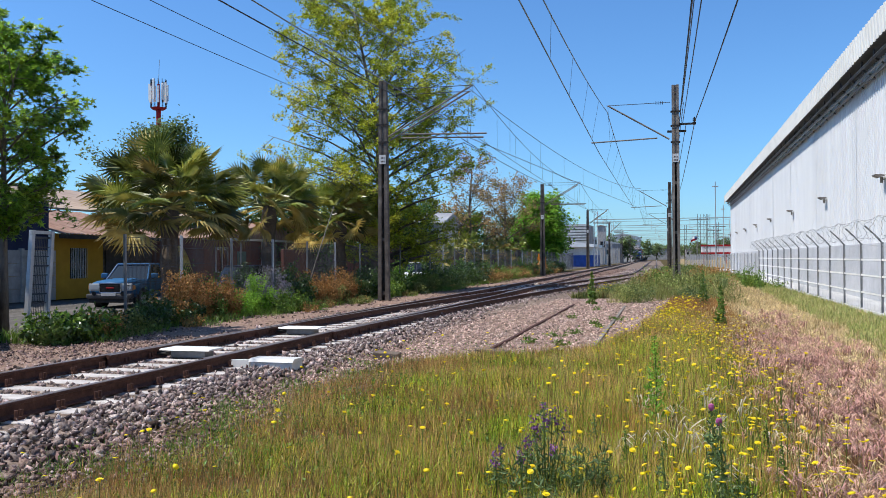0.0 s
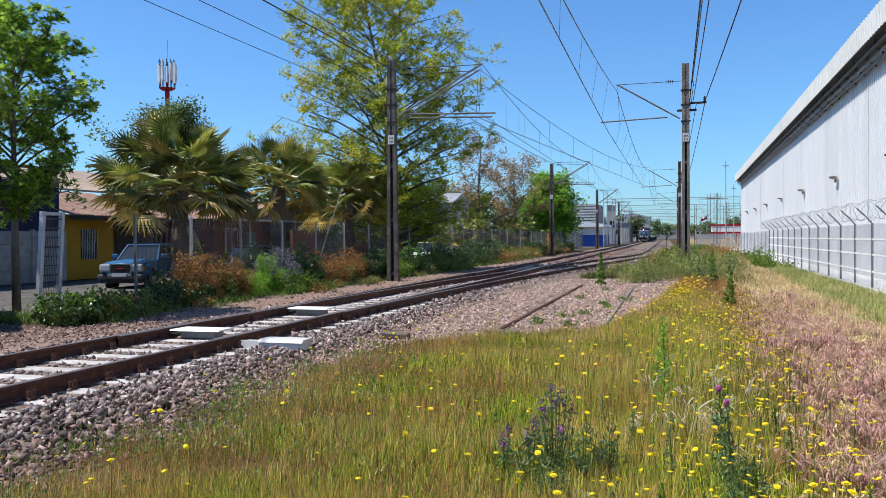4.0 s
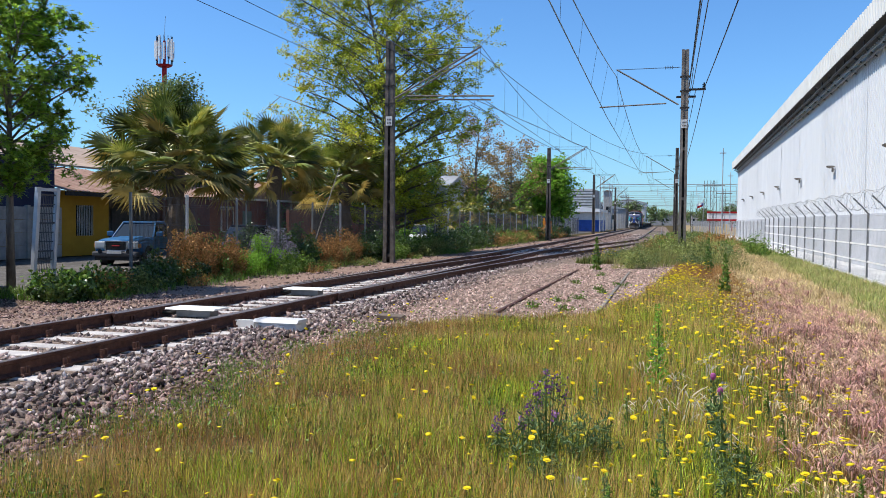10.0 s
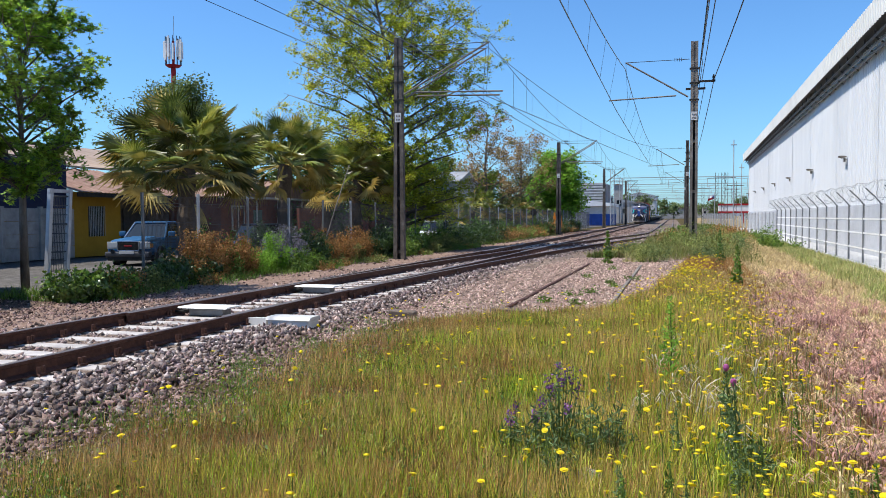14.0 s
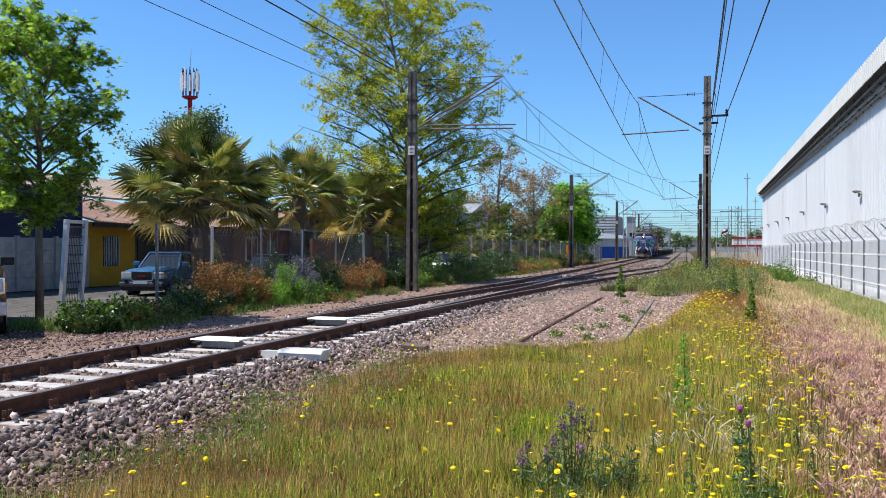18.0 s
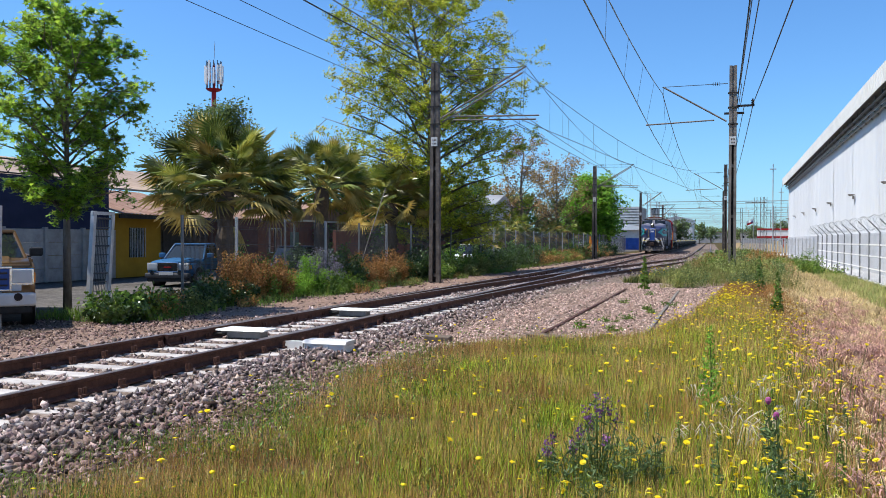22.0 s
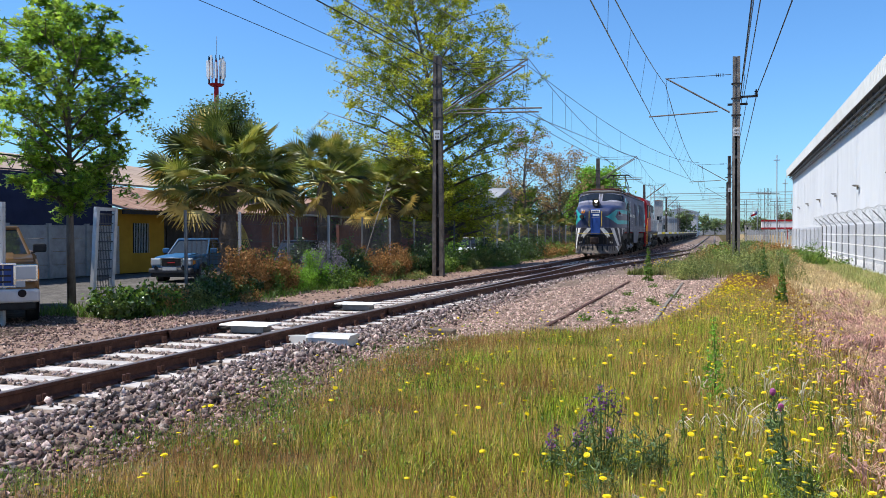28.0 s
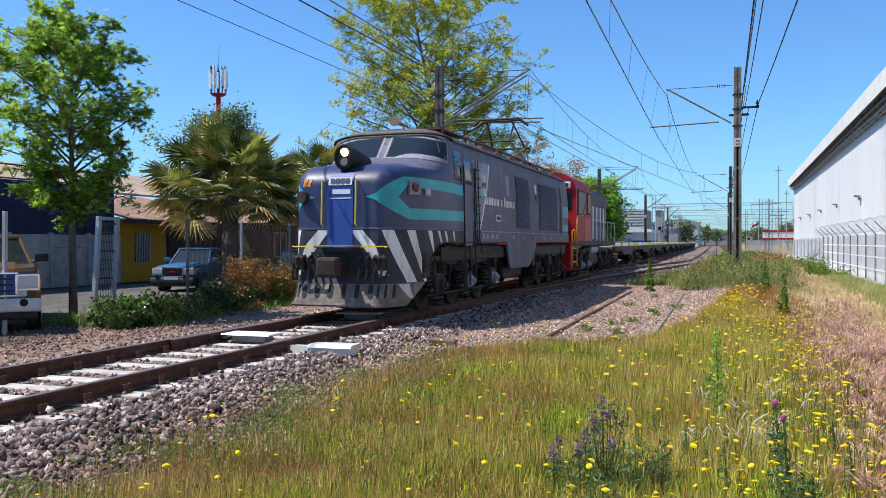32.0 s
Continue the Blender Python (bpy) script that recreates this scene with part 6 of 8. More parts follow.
def nose_y(z):
    """How far the nose lies back at this height: pilot, upright front, hood, windscreen."""
    if z < 0.8:
        return -0.22 * (0.8 - z) / 0.55
    if z < 2.55:
        return 0.012 * (z - 0.8)
    if z < 3.0:
        u = (z - 2.55) / 0.47
        return 0.02 + 0.75 * (1 - math.sqrt(max(0, 1 - u * u)))
    if z < 3.28:
        return 0.55 + 1.5 * ((z - 3.0) / 0.28) ** 0.8
    return 2.05 + 0.55 * (z - 3.28) / 0.58


def half_w(z):
    if z < 0.8:
        return 1.44 + 0.06 * (0.8 - z)
    return 1.44 if z < 2.6 else 1.44 - 0.12 * ((z - 2.6) / 1.25) ** 1.5


def skin(s, z, off=0.0):
    """The body's surface: s runs round it from the middle of the nose (plus: the right-hand side), z is the height over the rail."""
    a = abs(s)
    w = half_w(z)
    y0 = min(nose_y(z + 0.16 * min(1, a / (FLAT + ARC)) ** 2 * max(0, min(1, (z - 2.6) / 0.4))), SIDE_Y - 0.05)
    sg = 1 if s >= 0 else -1
    if a <= FLAT:
        x, y, nx, ny = a, y0, 0.0, -1.0
    elif a < FLAT + ARC:
        th = (a - FLAT) / ARC * math.pi / 2
        rx, ry = w - FLAT, SIDE_Y - y0
        x, y = FLAT + rx * math.sin(th), SIDE_Y - ry * math.cos(th)
        nx, ny = math.sin(th) * ry, -math.cos(th) * rx
        k = math.hypot(nx, ny)
        nx, ny = nx / k, ny / k
    else:
        x, y, nx, ny = w, SIDE_Y + (a - FLAT - ARC), 1.0, 0.0
    # on the hood the skin faces up as well
    up = 0.9 if 2.98 < z < 3.27 and a < FLAT + ARC else (0.45 if 2.5 < z <= 2.98 and a < FLAT + ARC else 0.0)
    k = math.sqrt(1 - up * up)
    return Vector((sg * (x + nx * off * k), y + ny * off * k, z + up * off))


def roof_edge(s):
    return 3.86 - 0.18 * min(1, abs(s) / (FLAT + ARC)) ** 2


def on_side(y):
    """The s of a place on the straight side."""
    return FLAT + ARC + y - SIDE_Y


def decal(bm, quad, off=0.006, step=0.12, mi=0):
    """A thin patch on the skin over the four (s, z) corners."""
    (a, b, c, d) = [Vector((p[0], p[1])) for p in quad]
    nu = max(1, int(max((b - a).length, (c - d).length) / step))
    nv = max(1, int(max((d - a).length, (c - b).length) / step))
    grid = []
    for j in range(nv + 1):
        row = []
        for i in range(nu + 1):
            p = a.lerp(b, i / nu).lerp(d.lerp(c, i / nu), j / nv)
            row.append(bm.verts.new(skin(p.x, p.y, off)))
        grid.append(row)
    for j in range(nv):
        for i in range(nu):
            bm.faces.new((grid[j][i], grid[j][i + 1], grid[j + 1][i + 1], grid[j + 1][i])).material_index = mi
    return bm


def bar(s0, s1, z0, z1):
    return [(s0, z0), (s1, z0), (s1, z1), (s0, z1)]


def bogie(parent, y0, y1, axles, r=0.55, frame_z=0.72, width=1.28, springs=True):
    g = empty("bogie")
    g.parent = parent
    for k in range(axles):
        y = y0 + 0.75 + (y1 - y0 - 1.5) * k / (axles - 1)
        bm = B()
        for sx in (-1, 1):
            disc_wheel(bm, (sx * 0.87, y, r), "x", r, 0.13, 22)
            tube(bm, [(sx * 0.94, y, r), (sx * 1.0, y, r)], [r * 0.75, r * 0.3], 18)
        tube(bm, [(-0.9, y, r), (0.9, y, r)], 0.09, 8)
        part("wheelset", bm, M_soot, g)
        for sx in (-1, 1):
            bm = B()
            box(bm, sx * width - 0.13, sx * width + 0.13, y - 0.2, y + 0.2, r - 0.2, r + 0.22, 0.03)
            tube(bm, [(sx * (width + 0.13), y, r), (sx * (width + 0.19), y, r)], [0.15, 0.12], 12)
            part("axle_box", bm, M_mast if k % 2 else M_soot, g)
            if springs:
                bm = B()
                tube(bm, [(sx * width + 0.075 * math.cos(i * 0.9), y + 0.34 + 0.075 * math.sin(i * 0.9), 0.36 + 0.012 * i) for i in range(34)], 0.018, 5)
                spring = part("coil_spring", bm, M_mast, g)
                share(spring, "coil_spring", g, Matrix.Translation((0, -0.68, 0)))
    for sx in (-1, 1):
        bm = B()
        x0, x1 = sorted((sx * (width - 0.05), sx * (width + 0.07)))
        prism(bm, [(y0, frame_z), (y0 + 0.3, frame_z - 0.16), (y1 - 0.3, frame_z - 0.16), (y1, frame_z), (y1, frame_z + 0.2), (y0, frame_z + 0.2)], "x", x0, x1)
        part("side_frame", bm, M_soot, g)
    return g


def heavy_bogie(parent, y0, axles, r=0.56):
    """Cast three-axle bogie: wheelsets, frame with pedestals, springs, capped axle boxes, sand box and brake rods. axles: places along it."""
    g = empty("bogie")
    g.parent = parent
    y1 = y0 + axles[-1] + 0.75
    for k, a in enumerate(axles):
        y = y0 + a
        bm = B()
        for sx in (-1, 1):
            disc_wheel(bm, (sx * 0.87, y, r), "x", r, 0.13, 24)
            tube(bm, [(sx * 0.94, y, r), (sx * 1.0, y, r)], [r * 0.78, r * 0.3], 18)
        tube(bm, [(-0.9, y, r), (0.9, y, r)], 0.09, 8)
        part("wheelset", bm, M_gear, g)
        for sx in (-1, 1):
            bm = B()
            box(bm, sx * 1.22 - 0.14, sx * 1.22 + 0.14, y - 0.22, y + 0.22, r - 0.2, r + 0.24, 0.04)
            box(bm, sx * 1.24 - 0.10, sx * 1.24 + 0.10, y - 0.30, y - 0.24, r - 0.26, 1.12, 0.015)
            box(bm, sx * 1.24 - 0.10, sx * 1.24 + 0.10, y + 0.24, y + 0.30, r - 0.26, 1.12, 0.015)
            box(bm, sx * 1.24 - 0.07, sx * 1.24 + 0.07, y - 0.32, y + 0.32, r - 0.30, r - 0.25)
            part("axle_box", bm, M_gear, g)
            bm = B()
            for d, q in ((0.14, 0.17), (0.20, 0.13), (0.26, 0.07)):
                tube(bm, [(sx * (1.22 + d), y, r), (sx * (1.25 + d), y, r)], [q, q * 0.92], 16)
            part("axle_cap", bm, M_hub if (k, y0 < 5) in ((1, True), (2, True)) else M_gear, g)
            for dy in (-0.47, 0.47):
                bm = B()
                tube(bm, [(sx * 1.22 + 0.085 * math.cos(i * 0.8), y + dy + 0.085 * math.sin(i * 0.8), 0.50 + 0.011 * i) for i in range(50)], 0.022, 5)
                part("coil_spring", bm, M_gear, g)
                bm = B()
                box(bm, sx * 1.22 - 0.11, sx * 1.22 + 0.11, y + dy - 0.12, y + dy + 0.12, 0.43, 0.49, 0.01)
                part("spring_seat", bm, M_soot, g)
            rod(g, [(sx * 1.05, y - 0.64, 0.95), (sx * 1.05, y - 0.62, 0.35)], 0.035, M_soot, "brake_hanger")
            bm = B()
            box(bm, sx * 0.90 - 0.06, sx * 0.90 + 0.06, y - 0.66, y - 0.57, 0.38, 0.78, 0.02)
            part("brake_block", bm, M_rust, g)
    for sx in (-1, 1):
        bm = B()
        x0, x1 = sorted((sx * 1.16, sx * 1.31))
        outline = [(y0 + 0.2, 0.95), (y0 + 0.2, 1.16), (y1 - 0.1, 1.16), (y1 - 0.1, 0.95)]
        foot = []
        for a in reversed(axles):
            y = y0 + a
            foot += [(y + 0.55, 0.98), (y + 0.42, 1.06), (y - 0.42, 1.06), (y - 0.55, 0.98)]
        prism(bm, outline + foot, "x", x0, x1)
        part("side_frame", bm, M_gear, g)
        rod(g, [(sx * 1.30, y0 + 0.3, 0.36), (sx * 1.30, y1 - 0.3, 0.36)], 0.025, M_soot, "brake_rod")
        bm = B()
        box(bm, sx * 1.20 - 0.16, sx * 1.20 + 0.16, y0 + 0.02, y0 + 0.42, 0.72, 1.25, 0.06)
        part("sand_box", bm, M_gear, g)
        rod(g, [(sx * 1.2, y0 + 0.2, 0.72), (sx * 1.0, y0 + 0.3, 0.4), (sx * 0.9, y0 + 0.48, 0.12)], 0.025, M_soot, "sand_pipe", 5)
        bm = B()
        tube(bm, [(sx * 1.34, y0 + axles[1] - 0.75, 0.92), (sx * 1.34, y0 + axles[1] - 0.40, 0.92)], [0.12, 0.12], 12)
        part("brake_cylinder", bm, M_gear, g)
    return g


def rod(parent, pts, r, material, name="handrail", n=6):
    bm = B()
    tube(bm, pts, r, n)
    return part(name, bm, material, parent)


def loco_front():
    L = empty("electric_locomotive", label="worn blue and turquoise electric locomotive with striped nose, headlight on", category="locomotive")
    # shell
    zs = [1.46, 1.7, 2.0, 2.35, 2.56, 2.64, 2.74, 2.84, 2.92, 2.98, 3.0, 3.03, 3.07, 3.12, 3.17, 3.22, 3.26, 3.285, 3.4, 3.6, 3.86]
    ss = [0, 0.25, 0.5, FLAT] + [FLAT + ARC * i / 16 for i in range(1, 17)] + [on_side(y) for y in (3.4, 4.2, 4.95, 5.05, 7, 9, 11, 13, 14.6, 15.4, LOCO_LEN)]
    cols = [-s for s in reversed(ss[1:])] + ss
    bm = B()
    grid = [[bm.verts.new(skin(s, z if z < 3.28 else 3.28 + (z - 3.28) * (roof_edge(s) - 3.28) / 0.58)) for s in cols] for z in zs]
    # roof
    for k in range(1, 6):
        a = k / 5 * math.pi / 2
        row = []
        for s in cols:
            p = skin(s, roof_edge(s))
            f = 1 - 0.999 * (1 - math.cos(a))
            back = max(p.y, 3.0)
            row.append(bm.verts.new((p.x * f, p.y + (back - p.y) * (1 - f), roof_edge(s) + (4.03 - roof_edge(s)) * math.sin(a))))
        grid.append(row)
    for r, t in zip(grid, grid[1:]):
        for i in range(len(cols) - 1):
            f = bm.faces.new((r[i], r[i + 1], t[i + 1], t[i]))
            y = (r[i].co.y + r[i + 1].co.y) / 2
            z = (r[i].co.z + t[i].co.z) / 2
            if z > 3.69:
                f.material_index = 2
            elif y > 5.0 or z > 3.28 or (z > 2.99 and y > 0.9):
                f.material_index = 1
            f.smooth = True
    rear = [row[-1] for row in grid] + [row[0] for row in reversed(grid)]
    bm.faces.new(rear).material_index = 1
    part("body_shell", bm, [M_blue, M_greyblue, M_greyroof], L)
    # lower front with stripes, cut out behind by the wheel arch
    bm = B()
    decal(bm, bar(-2.30, 2.30, 0.66, 1.72), 0.004, 0.14)
    for sg in (-1, 1):
        decal(bm, [(sg * 2.30, 0.66), (sg * 2.50, 0.66), (sg * 2.60, 1.05), (sg * 2.30, 1.05)], 0.004, 0.1)
        decal(bm, [(sg * 2.30, 1.05), (sg * 2.60, 1.05), (sg * 2.78, 1.33), (sg * 2.30, 1.33)], 0.004, 0.1)
        decal(bm, [(sg * 2.30, 1.33), (sg * 2.78, 1.33), (sg * 3.06, 1.45), (sg * 2.30, 1.45)], 0.004, 0.1)
        decal(bm, bar(sg * 2.30, sg * on_side(4.75), 1.45, 1.72), 0.004, 0.14)
    part("lower_nose", bm, M_darkstripe, L)
    stripes = (((0.22, 0.47, 1.70), (0.93, 1.30, 0.82)), ((1.02, 1.47, 1.70), (1.90, 2.20, 0.67)), ((1.88, 2.14, 1.70), (2.42, 2.50, 0.67)), ((2.52, 2.66, 1.70), (2.70, 2.74, 1.26)),
               ((2.84, 2.93, 1.70), (2.96, 3.02, 1.44)), ((3.08, 3.17, 1.70), (3.17, 3.24, 1.46)), ((3.42, 3.49, 1.70), (3.49, 3.56, 1.46)), ((1.64, 1.98, 0.645), (2.02, 2.12, 0.36)))
    for sg in (-1, 1):
        bm = B()
        decal(bm, bar(sg * on_side(4.75), sg * on_side(LOCO_LEN - 0.02), 1.46, 1.73), 0.02, 0.6)
        part("side_sill", bm, M_greyblue, L)
        bm = B()
        decal(bm, bar(sg * on_side(4.75), sg * on_side(LOCO_LEN - 0.02), 1.715, 1.74), 0.03, 0.6)
        part("sill_moulding", bm, M_palegrey, L)
        for y in (4.95, 5.3, 5.75, 6.2, 8.0, 9.2, 10.45, 12.2, 13.3, 15.2):
            bm = B()
            decal(bm, bar(sg * on_side(y), sg * on_side(y + 0.22), 1.54, 1.66), 0.028, 0.6)
            part("sill_cover", bm, M_palegrey if y != 10.45 else M_darkstripe, L)
        for top, foot in stripes:
            bm = B()
            decal(bm, [(sg * foot[0], foot[2]), (sg * foot[1], foot[2]), (sg * top[1], top[2]), (sg * top[0], top[2])], 0.010, 0.08)
            part("white_stripe", bm, M_dirtywhite, L, "chipped white stripe")
        # rounded edge of the arch
        rod(L, [skin(sg * a, z, 0.01) for a, z in ((2.50, 0.66), (2.53, 0.85), (2.60, 1.05), (2.68, 1.2), (2.78, 1.33), (2.90, 1.41), (3.06, 1.45), (3.4, 1.455), (on_side(7.4), 1.455))], 0.022, M_soot, "arch_rim", 5)
        # skirt between the bogies, with rounded flanks
        bm = B()
        x0, x1 = sorted((sg * 1.39, sg * 1.45))
        fore = [(7.42 + 0.5 * k / 6, 1.48 - 0.74 * (1 - (1 - k / 6) ** 1.8)) for k in range(7)]
        aft = [(11.2 - 1.15 * k / 6, 1.48 - 0.75 * (1 - (1 - k / 6) ** 1.5)) for k in range(6, -1, -1)]
        prism(bm, fore + aft, "x", x0, x1)
        part("side_skirt", bm, M_greyblue, L)
        # slanting pale edge where the side panel begins, and the pale panel before it
        bm = B()
        decal(bm, [(sg * on_side(4.35), 1.76), (sg * on_side(4.78), 1.76), (sg * on_side(5.75), 3.42), (sg * on_side(4.35), 3.42)], 0.007, 0.3)
        part("pale_panel", bm, M_palegrey, L)
        bm = B()
        decal(bm, [(sg * on_side(4.78), 1.76), (sg * on_side(4.86), 1.76), (sg * on_side(5.84), 3.42), (sg * on_side(5.75), 3.42)], 0.010, 0.3)
        part("panel_edge", bm, M_dirtywhite, L)
    # turquoise arrows
    for sg in (-1, 1):
        e = on_side(4.95)
        for quad in ([(0.54, 2.34), (1.62, 2.34), (2.1, 2.75), (1.75, 2.75)], [(0.54, 2.34), (1.95, 1.91), (2.35, 1.91), (1.62, 2.34)],
                     [(2.0, 2.55), (e + 0.15, 2.48), (e + 0.32, 2.73), (2.0, 2.75)], [(2.2, 1.91), (e - 0.28, 1.94), (e - 0.12, 2.17), (2.0, 2.13)]):
            bm = B()
            decal(bm, [(sg * s, z) for s, z in quad], 0.007, 0.1)
            part("turquoise_band", bm, M_turq, L)
        bm = B()
        decal(bm, [(sg * s, z) for s, z in bar(on_side(15.55), on_side(LOCO_LEN - 0.03), 2.35, 2.75)], 0.006, 0.4)
        part("turquoise_band", bm, M_turq, L)
        bm = B()
        decal(bm, [(sg * s, z) for s, z in bar(on_side(15.55), on_side(LOCO_LEN - 0.03), 1.85, 2.1)], 0.006, 0.4)
        part("turquoise_band", bm, M_turq, L)
        bm = B()
        decal(bm, bar(sg * on_side(15.15), sg * on_side(15.3), 1.5, 3.4), 0.02, 0.4)
        part("door_gap", bm, M_soot, L)
        bm = B()
        decal(bm, bar(sg * 0.02, sg * on_side(4.9), 1.715, 1.75), 0.012, 0.15)
        part("belt_moulding", bm, M_greyblue, L)
    # nose door, plate bars, handrails
    bm = B()
    decal(bm, bar(-0.27, 0.27, 1.30, 2.80), 0.016, 0.12)
    part("nose_door", bm, M_bluepaint_sky, L, "scuffed bright blue nose door")
    bm = B()
    decal(bm, bar(-0.25, 0.25, 2.56, 2.72), 0.026, 0.12)
    part("number_board", bm, M_whitegrime, L)
    bm = B()
    for k in range(4):
        decal(bm, bar(-0.20 + 0.105 * k, -0.115 + 0.105 * k, 2.59, 2.69), 0.031, 0.1)
    part("number_bars", bm, M_blue, L)
    bm = B()
    decal(bm, bar(-0.16, 0.22, 2.40, 2.49), 0.023, 0.1)
    decal(bm, bar(-0.22, 0.24, 2.31, 2.33), 0.023, 0.1)
    part("name_bar", bm, M_white, L)
    for sx in (-0.36, 0.36):
        rod(L, [skin(sx, 1.78, 0.01), skin(sx, 1.81, 0.09), skin(sx, 2.62, 0.09), skin(sx, 2.65, 0.01)], 0.018, M_rodyellow)
    bm = B()
    for k in range(3):
        decal(bm, [(-0.92 + 0.10 * k, 2.56), (-0.85 + 0.10 * k, 2.54), (-0.80 + 0.09 * k, 2.70), (-0.86 + 0.10 * k, 2.72)], 0.008, 0.06)
    part("faded_emblem", bm, M_orange, L, "faded orange emblem painted on the nose")
    # headlight
    bm = B()
    tube(bm, [(0, 1.25, 3.1), (0, 0.55, 3.13), (0, 0.15, 3.13)], [0.13, 0.185, 0.20], 22, cap=False)
    tube(bm, [(0, 0.24, 3.13), (0, 0.22, 3.13)], [0.185, 0.185], 22)
    for v in bm.verts:
        v.co.z = 3.13 + (v.co.z - 3.13) * 1.25
    part("headlight_housing", bm, M_soot, L)
    bm = B()
    tube(bm, [(0, 0.23, 3.235), (0, 0.18, 3.235)], [0.080, 0.068], 18)
    part("lit_headlight", bm, M_lamp, L, "glowing warm headlight")
    bm = B()
    tube(bm, [(0, 0.23, 3.04), (0, 0.18, 3.04)], [0.085, 0.075], 18)
    part("unlit_headlight", bm, M_deadlens, L)
    # marker lamps in pale boxes
    for sg in (-1, 1):
        bm = B()
        decal(bm, bar(sg * 1.93, sg * 2.24, 2.40, 2.66), 0.05, 0.08)
        decal(bm, [(sg * 1.93, 2.66), (sg * 2.24, 2.66), (sg * 2.24, 2.67), (sg * 1.93, 2.67)], 0.02, 0.1)
        for a in (1.93, 2.24):
            v = [bm.verts.new(q) for q in (skin(sg * a, 2.40, 0), skin(sg * a, 2.40, 0.05), skin(sg * a, 2.66, 0.05), skin(sg * a, 2.66, 0))]
            bm.faces.new(v)
        part("lamp_box", bm, M_palegrey, L)
        bm = B()
        tube(bm, [skin(sg * 2.07, 2.52, 0.05), skin(sg * 2.07, 2.52, 0.10), skin(sg * 2.07, 2.52, 0.13)], [0.10, 0.095, 0.05], 14)
        part("marker_lens", bm, M_redlens, L)
        bm = B()
        decal(bm, bar(sg * 2.42, sg * 2.62, 2.40, 2.57), 0.02, 0.1)
        part("class_lamp", bm, M_palegrey, L)
        bm = B()
        decal(bm, bar(sg * 2.47, sg * 2.57, 2.44, 2.53), 0.03, 0.1)
        part("class_lens", bm, M_clearlens, L)
    p = skin(-0.85, 2.35, 0.1)
    bm = B()
    tube(bm, [skin(-0.85, 2.35, 0.0), p], [0.13, 0.12], 14)
    part("bell_horn", bm, M_soot, L)
    # windscreens with frames
    for sg in (-1, 1):
        bm = B()
        decal(bm, [(sg * 0.06, 3.29), (sg * 2.95, 3.14), (sg * 2.85, 3.66), (sg * 0.06, 3.84)], 0.012, 0.12)
        part("windscreen_frame", bm, M_palegrey, L)
        bm = B()
        decal(bm, [(sg * 0.11, 3.31), (sg * 2.84, 3.17), (sg * 2.76, 3.62), (sg * 0.11, 3.80)], 0.017, 0.12)
        part("windscreen_seal", bm, M_black, L)
        bm = B()
        decal(bm, [(sg * 0.14, 3.33), (sg * 2.80, 3.19), (sg * 2.72, 3.60), (sg * 0.14, 3.78)], 0.022, 0.12)
        part("windscreen", bm, M_glassdark, L, "dark screened windscreen")
        rod(L, [skin(sg * 1.9, 3.70, 0.04), skin(sg * 2.2, 3.4, 0.045)], 0.012, M_soot, "wiper", 4)
    rod(L, [skin(s, roof_edge(s) + 0.01, 0.08) for s in [-3.4 + 0.2 * i for i in range(35)]], 0.032, M_soot, "roof_brow")
    # cab side
    for sg in (-1, 1):
        bm = B()
        decal(bm, bar(sg * on_side(2.85), sg * on_side(3.35), 2.85, 3.5), 0.012, 0.3)
        part("cab_window", bm, M_glassdark, L)
        bm = B()
        decal(bm, bar(sg * on_side(3.5), sg * on_side(4.2), 1.38, 3.5), 0.010, 0.3)
        part("cab_door", bm, M_greyblue, L)
        bm = B()
        decal(bm, bar(sg * on_side(3.6), sg * on_side(4.1), 2.8, 3.35), 0.018, 0.3)
        part("door_window", bm, M_glassdark, L)
        for y in (3.42, 4.25):
            rod(L, [skin(sg * on_side(y), 0.75, 0.06), skin(sg * on_side(y), 3.2, 0.06)], 0.018, M_soot)
        for k in range(9):
            rod(L, [skin(sg * on_side(4.4), 1.5 + 0.21 * k, 0.07), skin(sg * on_side(4.62), 1.5 + 0.21 * k, 0.07)], 0.02, M_soot, "rung")
        for y in (4.4, 4.62):
            rod(L, [skin(sg * on_side(y), 1.4, 0.06), skin(sg * on_side(y), 3.4, 0.06)], 0.014, M_soot)
        for y0, y1, z0, z1 in ((5.0, 5.4, 2.6, 3.25), (7.38, 7.76, 2.72, 3.28), (11.0, 11.3, 2.75, 3.25)):
            bm = B()
            decal(bm, bar(sg * on_side(y0), sg * on_side(y1), z0, z1), 0.012, 0.3)
            part("side_window", bm, M_glassdark if y0 != 7.38 else M_palegrey, L)
        for y0, y1 in ((8.5, 10.2), (11.6, 14.65)):
            bm = B()
            decal(bm, bar(sg * on_side(y0), sg * on_side(y1), 1.86, 3.36), 0.008, 0.4)
            part("grille_frame", bm, M_darkstripe, L)
            for k in range(22):
                bm = B()
                z = 1.90 + 0.066 * k
                for a, b in ((y0 + 0.05, (y0 + y1) / 2 - 0.03), ((y0 + y1) / 2 + 0.03, y1 - 0.05)):
                    v = [bm.verts.new(q) for q in (skin(sg * on_side(a), z, 0.045), skin(sg * on_side(b), z, 0.045), skin(sg * on_side(b), z + 0.05, 0.010), skin(sg * on_side(a), z + 0.05, 0.010))]
                    bm.faces.new(v)
                part("louvre_slat", bm, M_greyblue, L)
        bm = B()
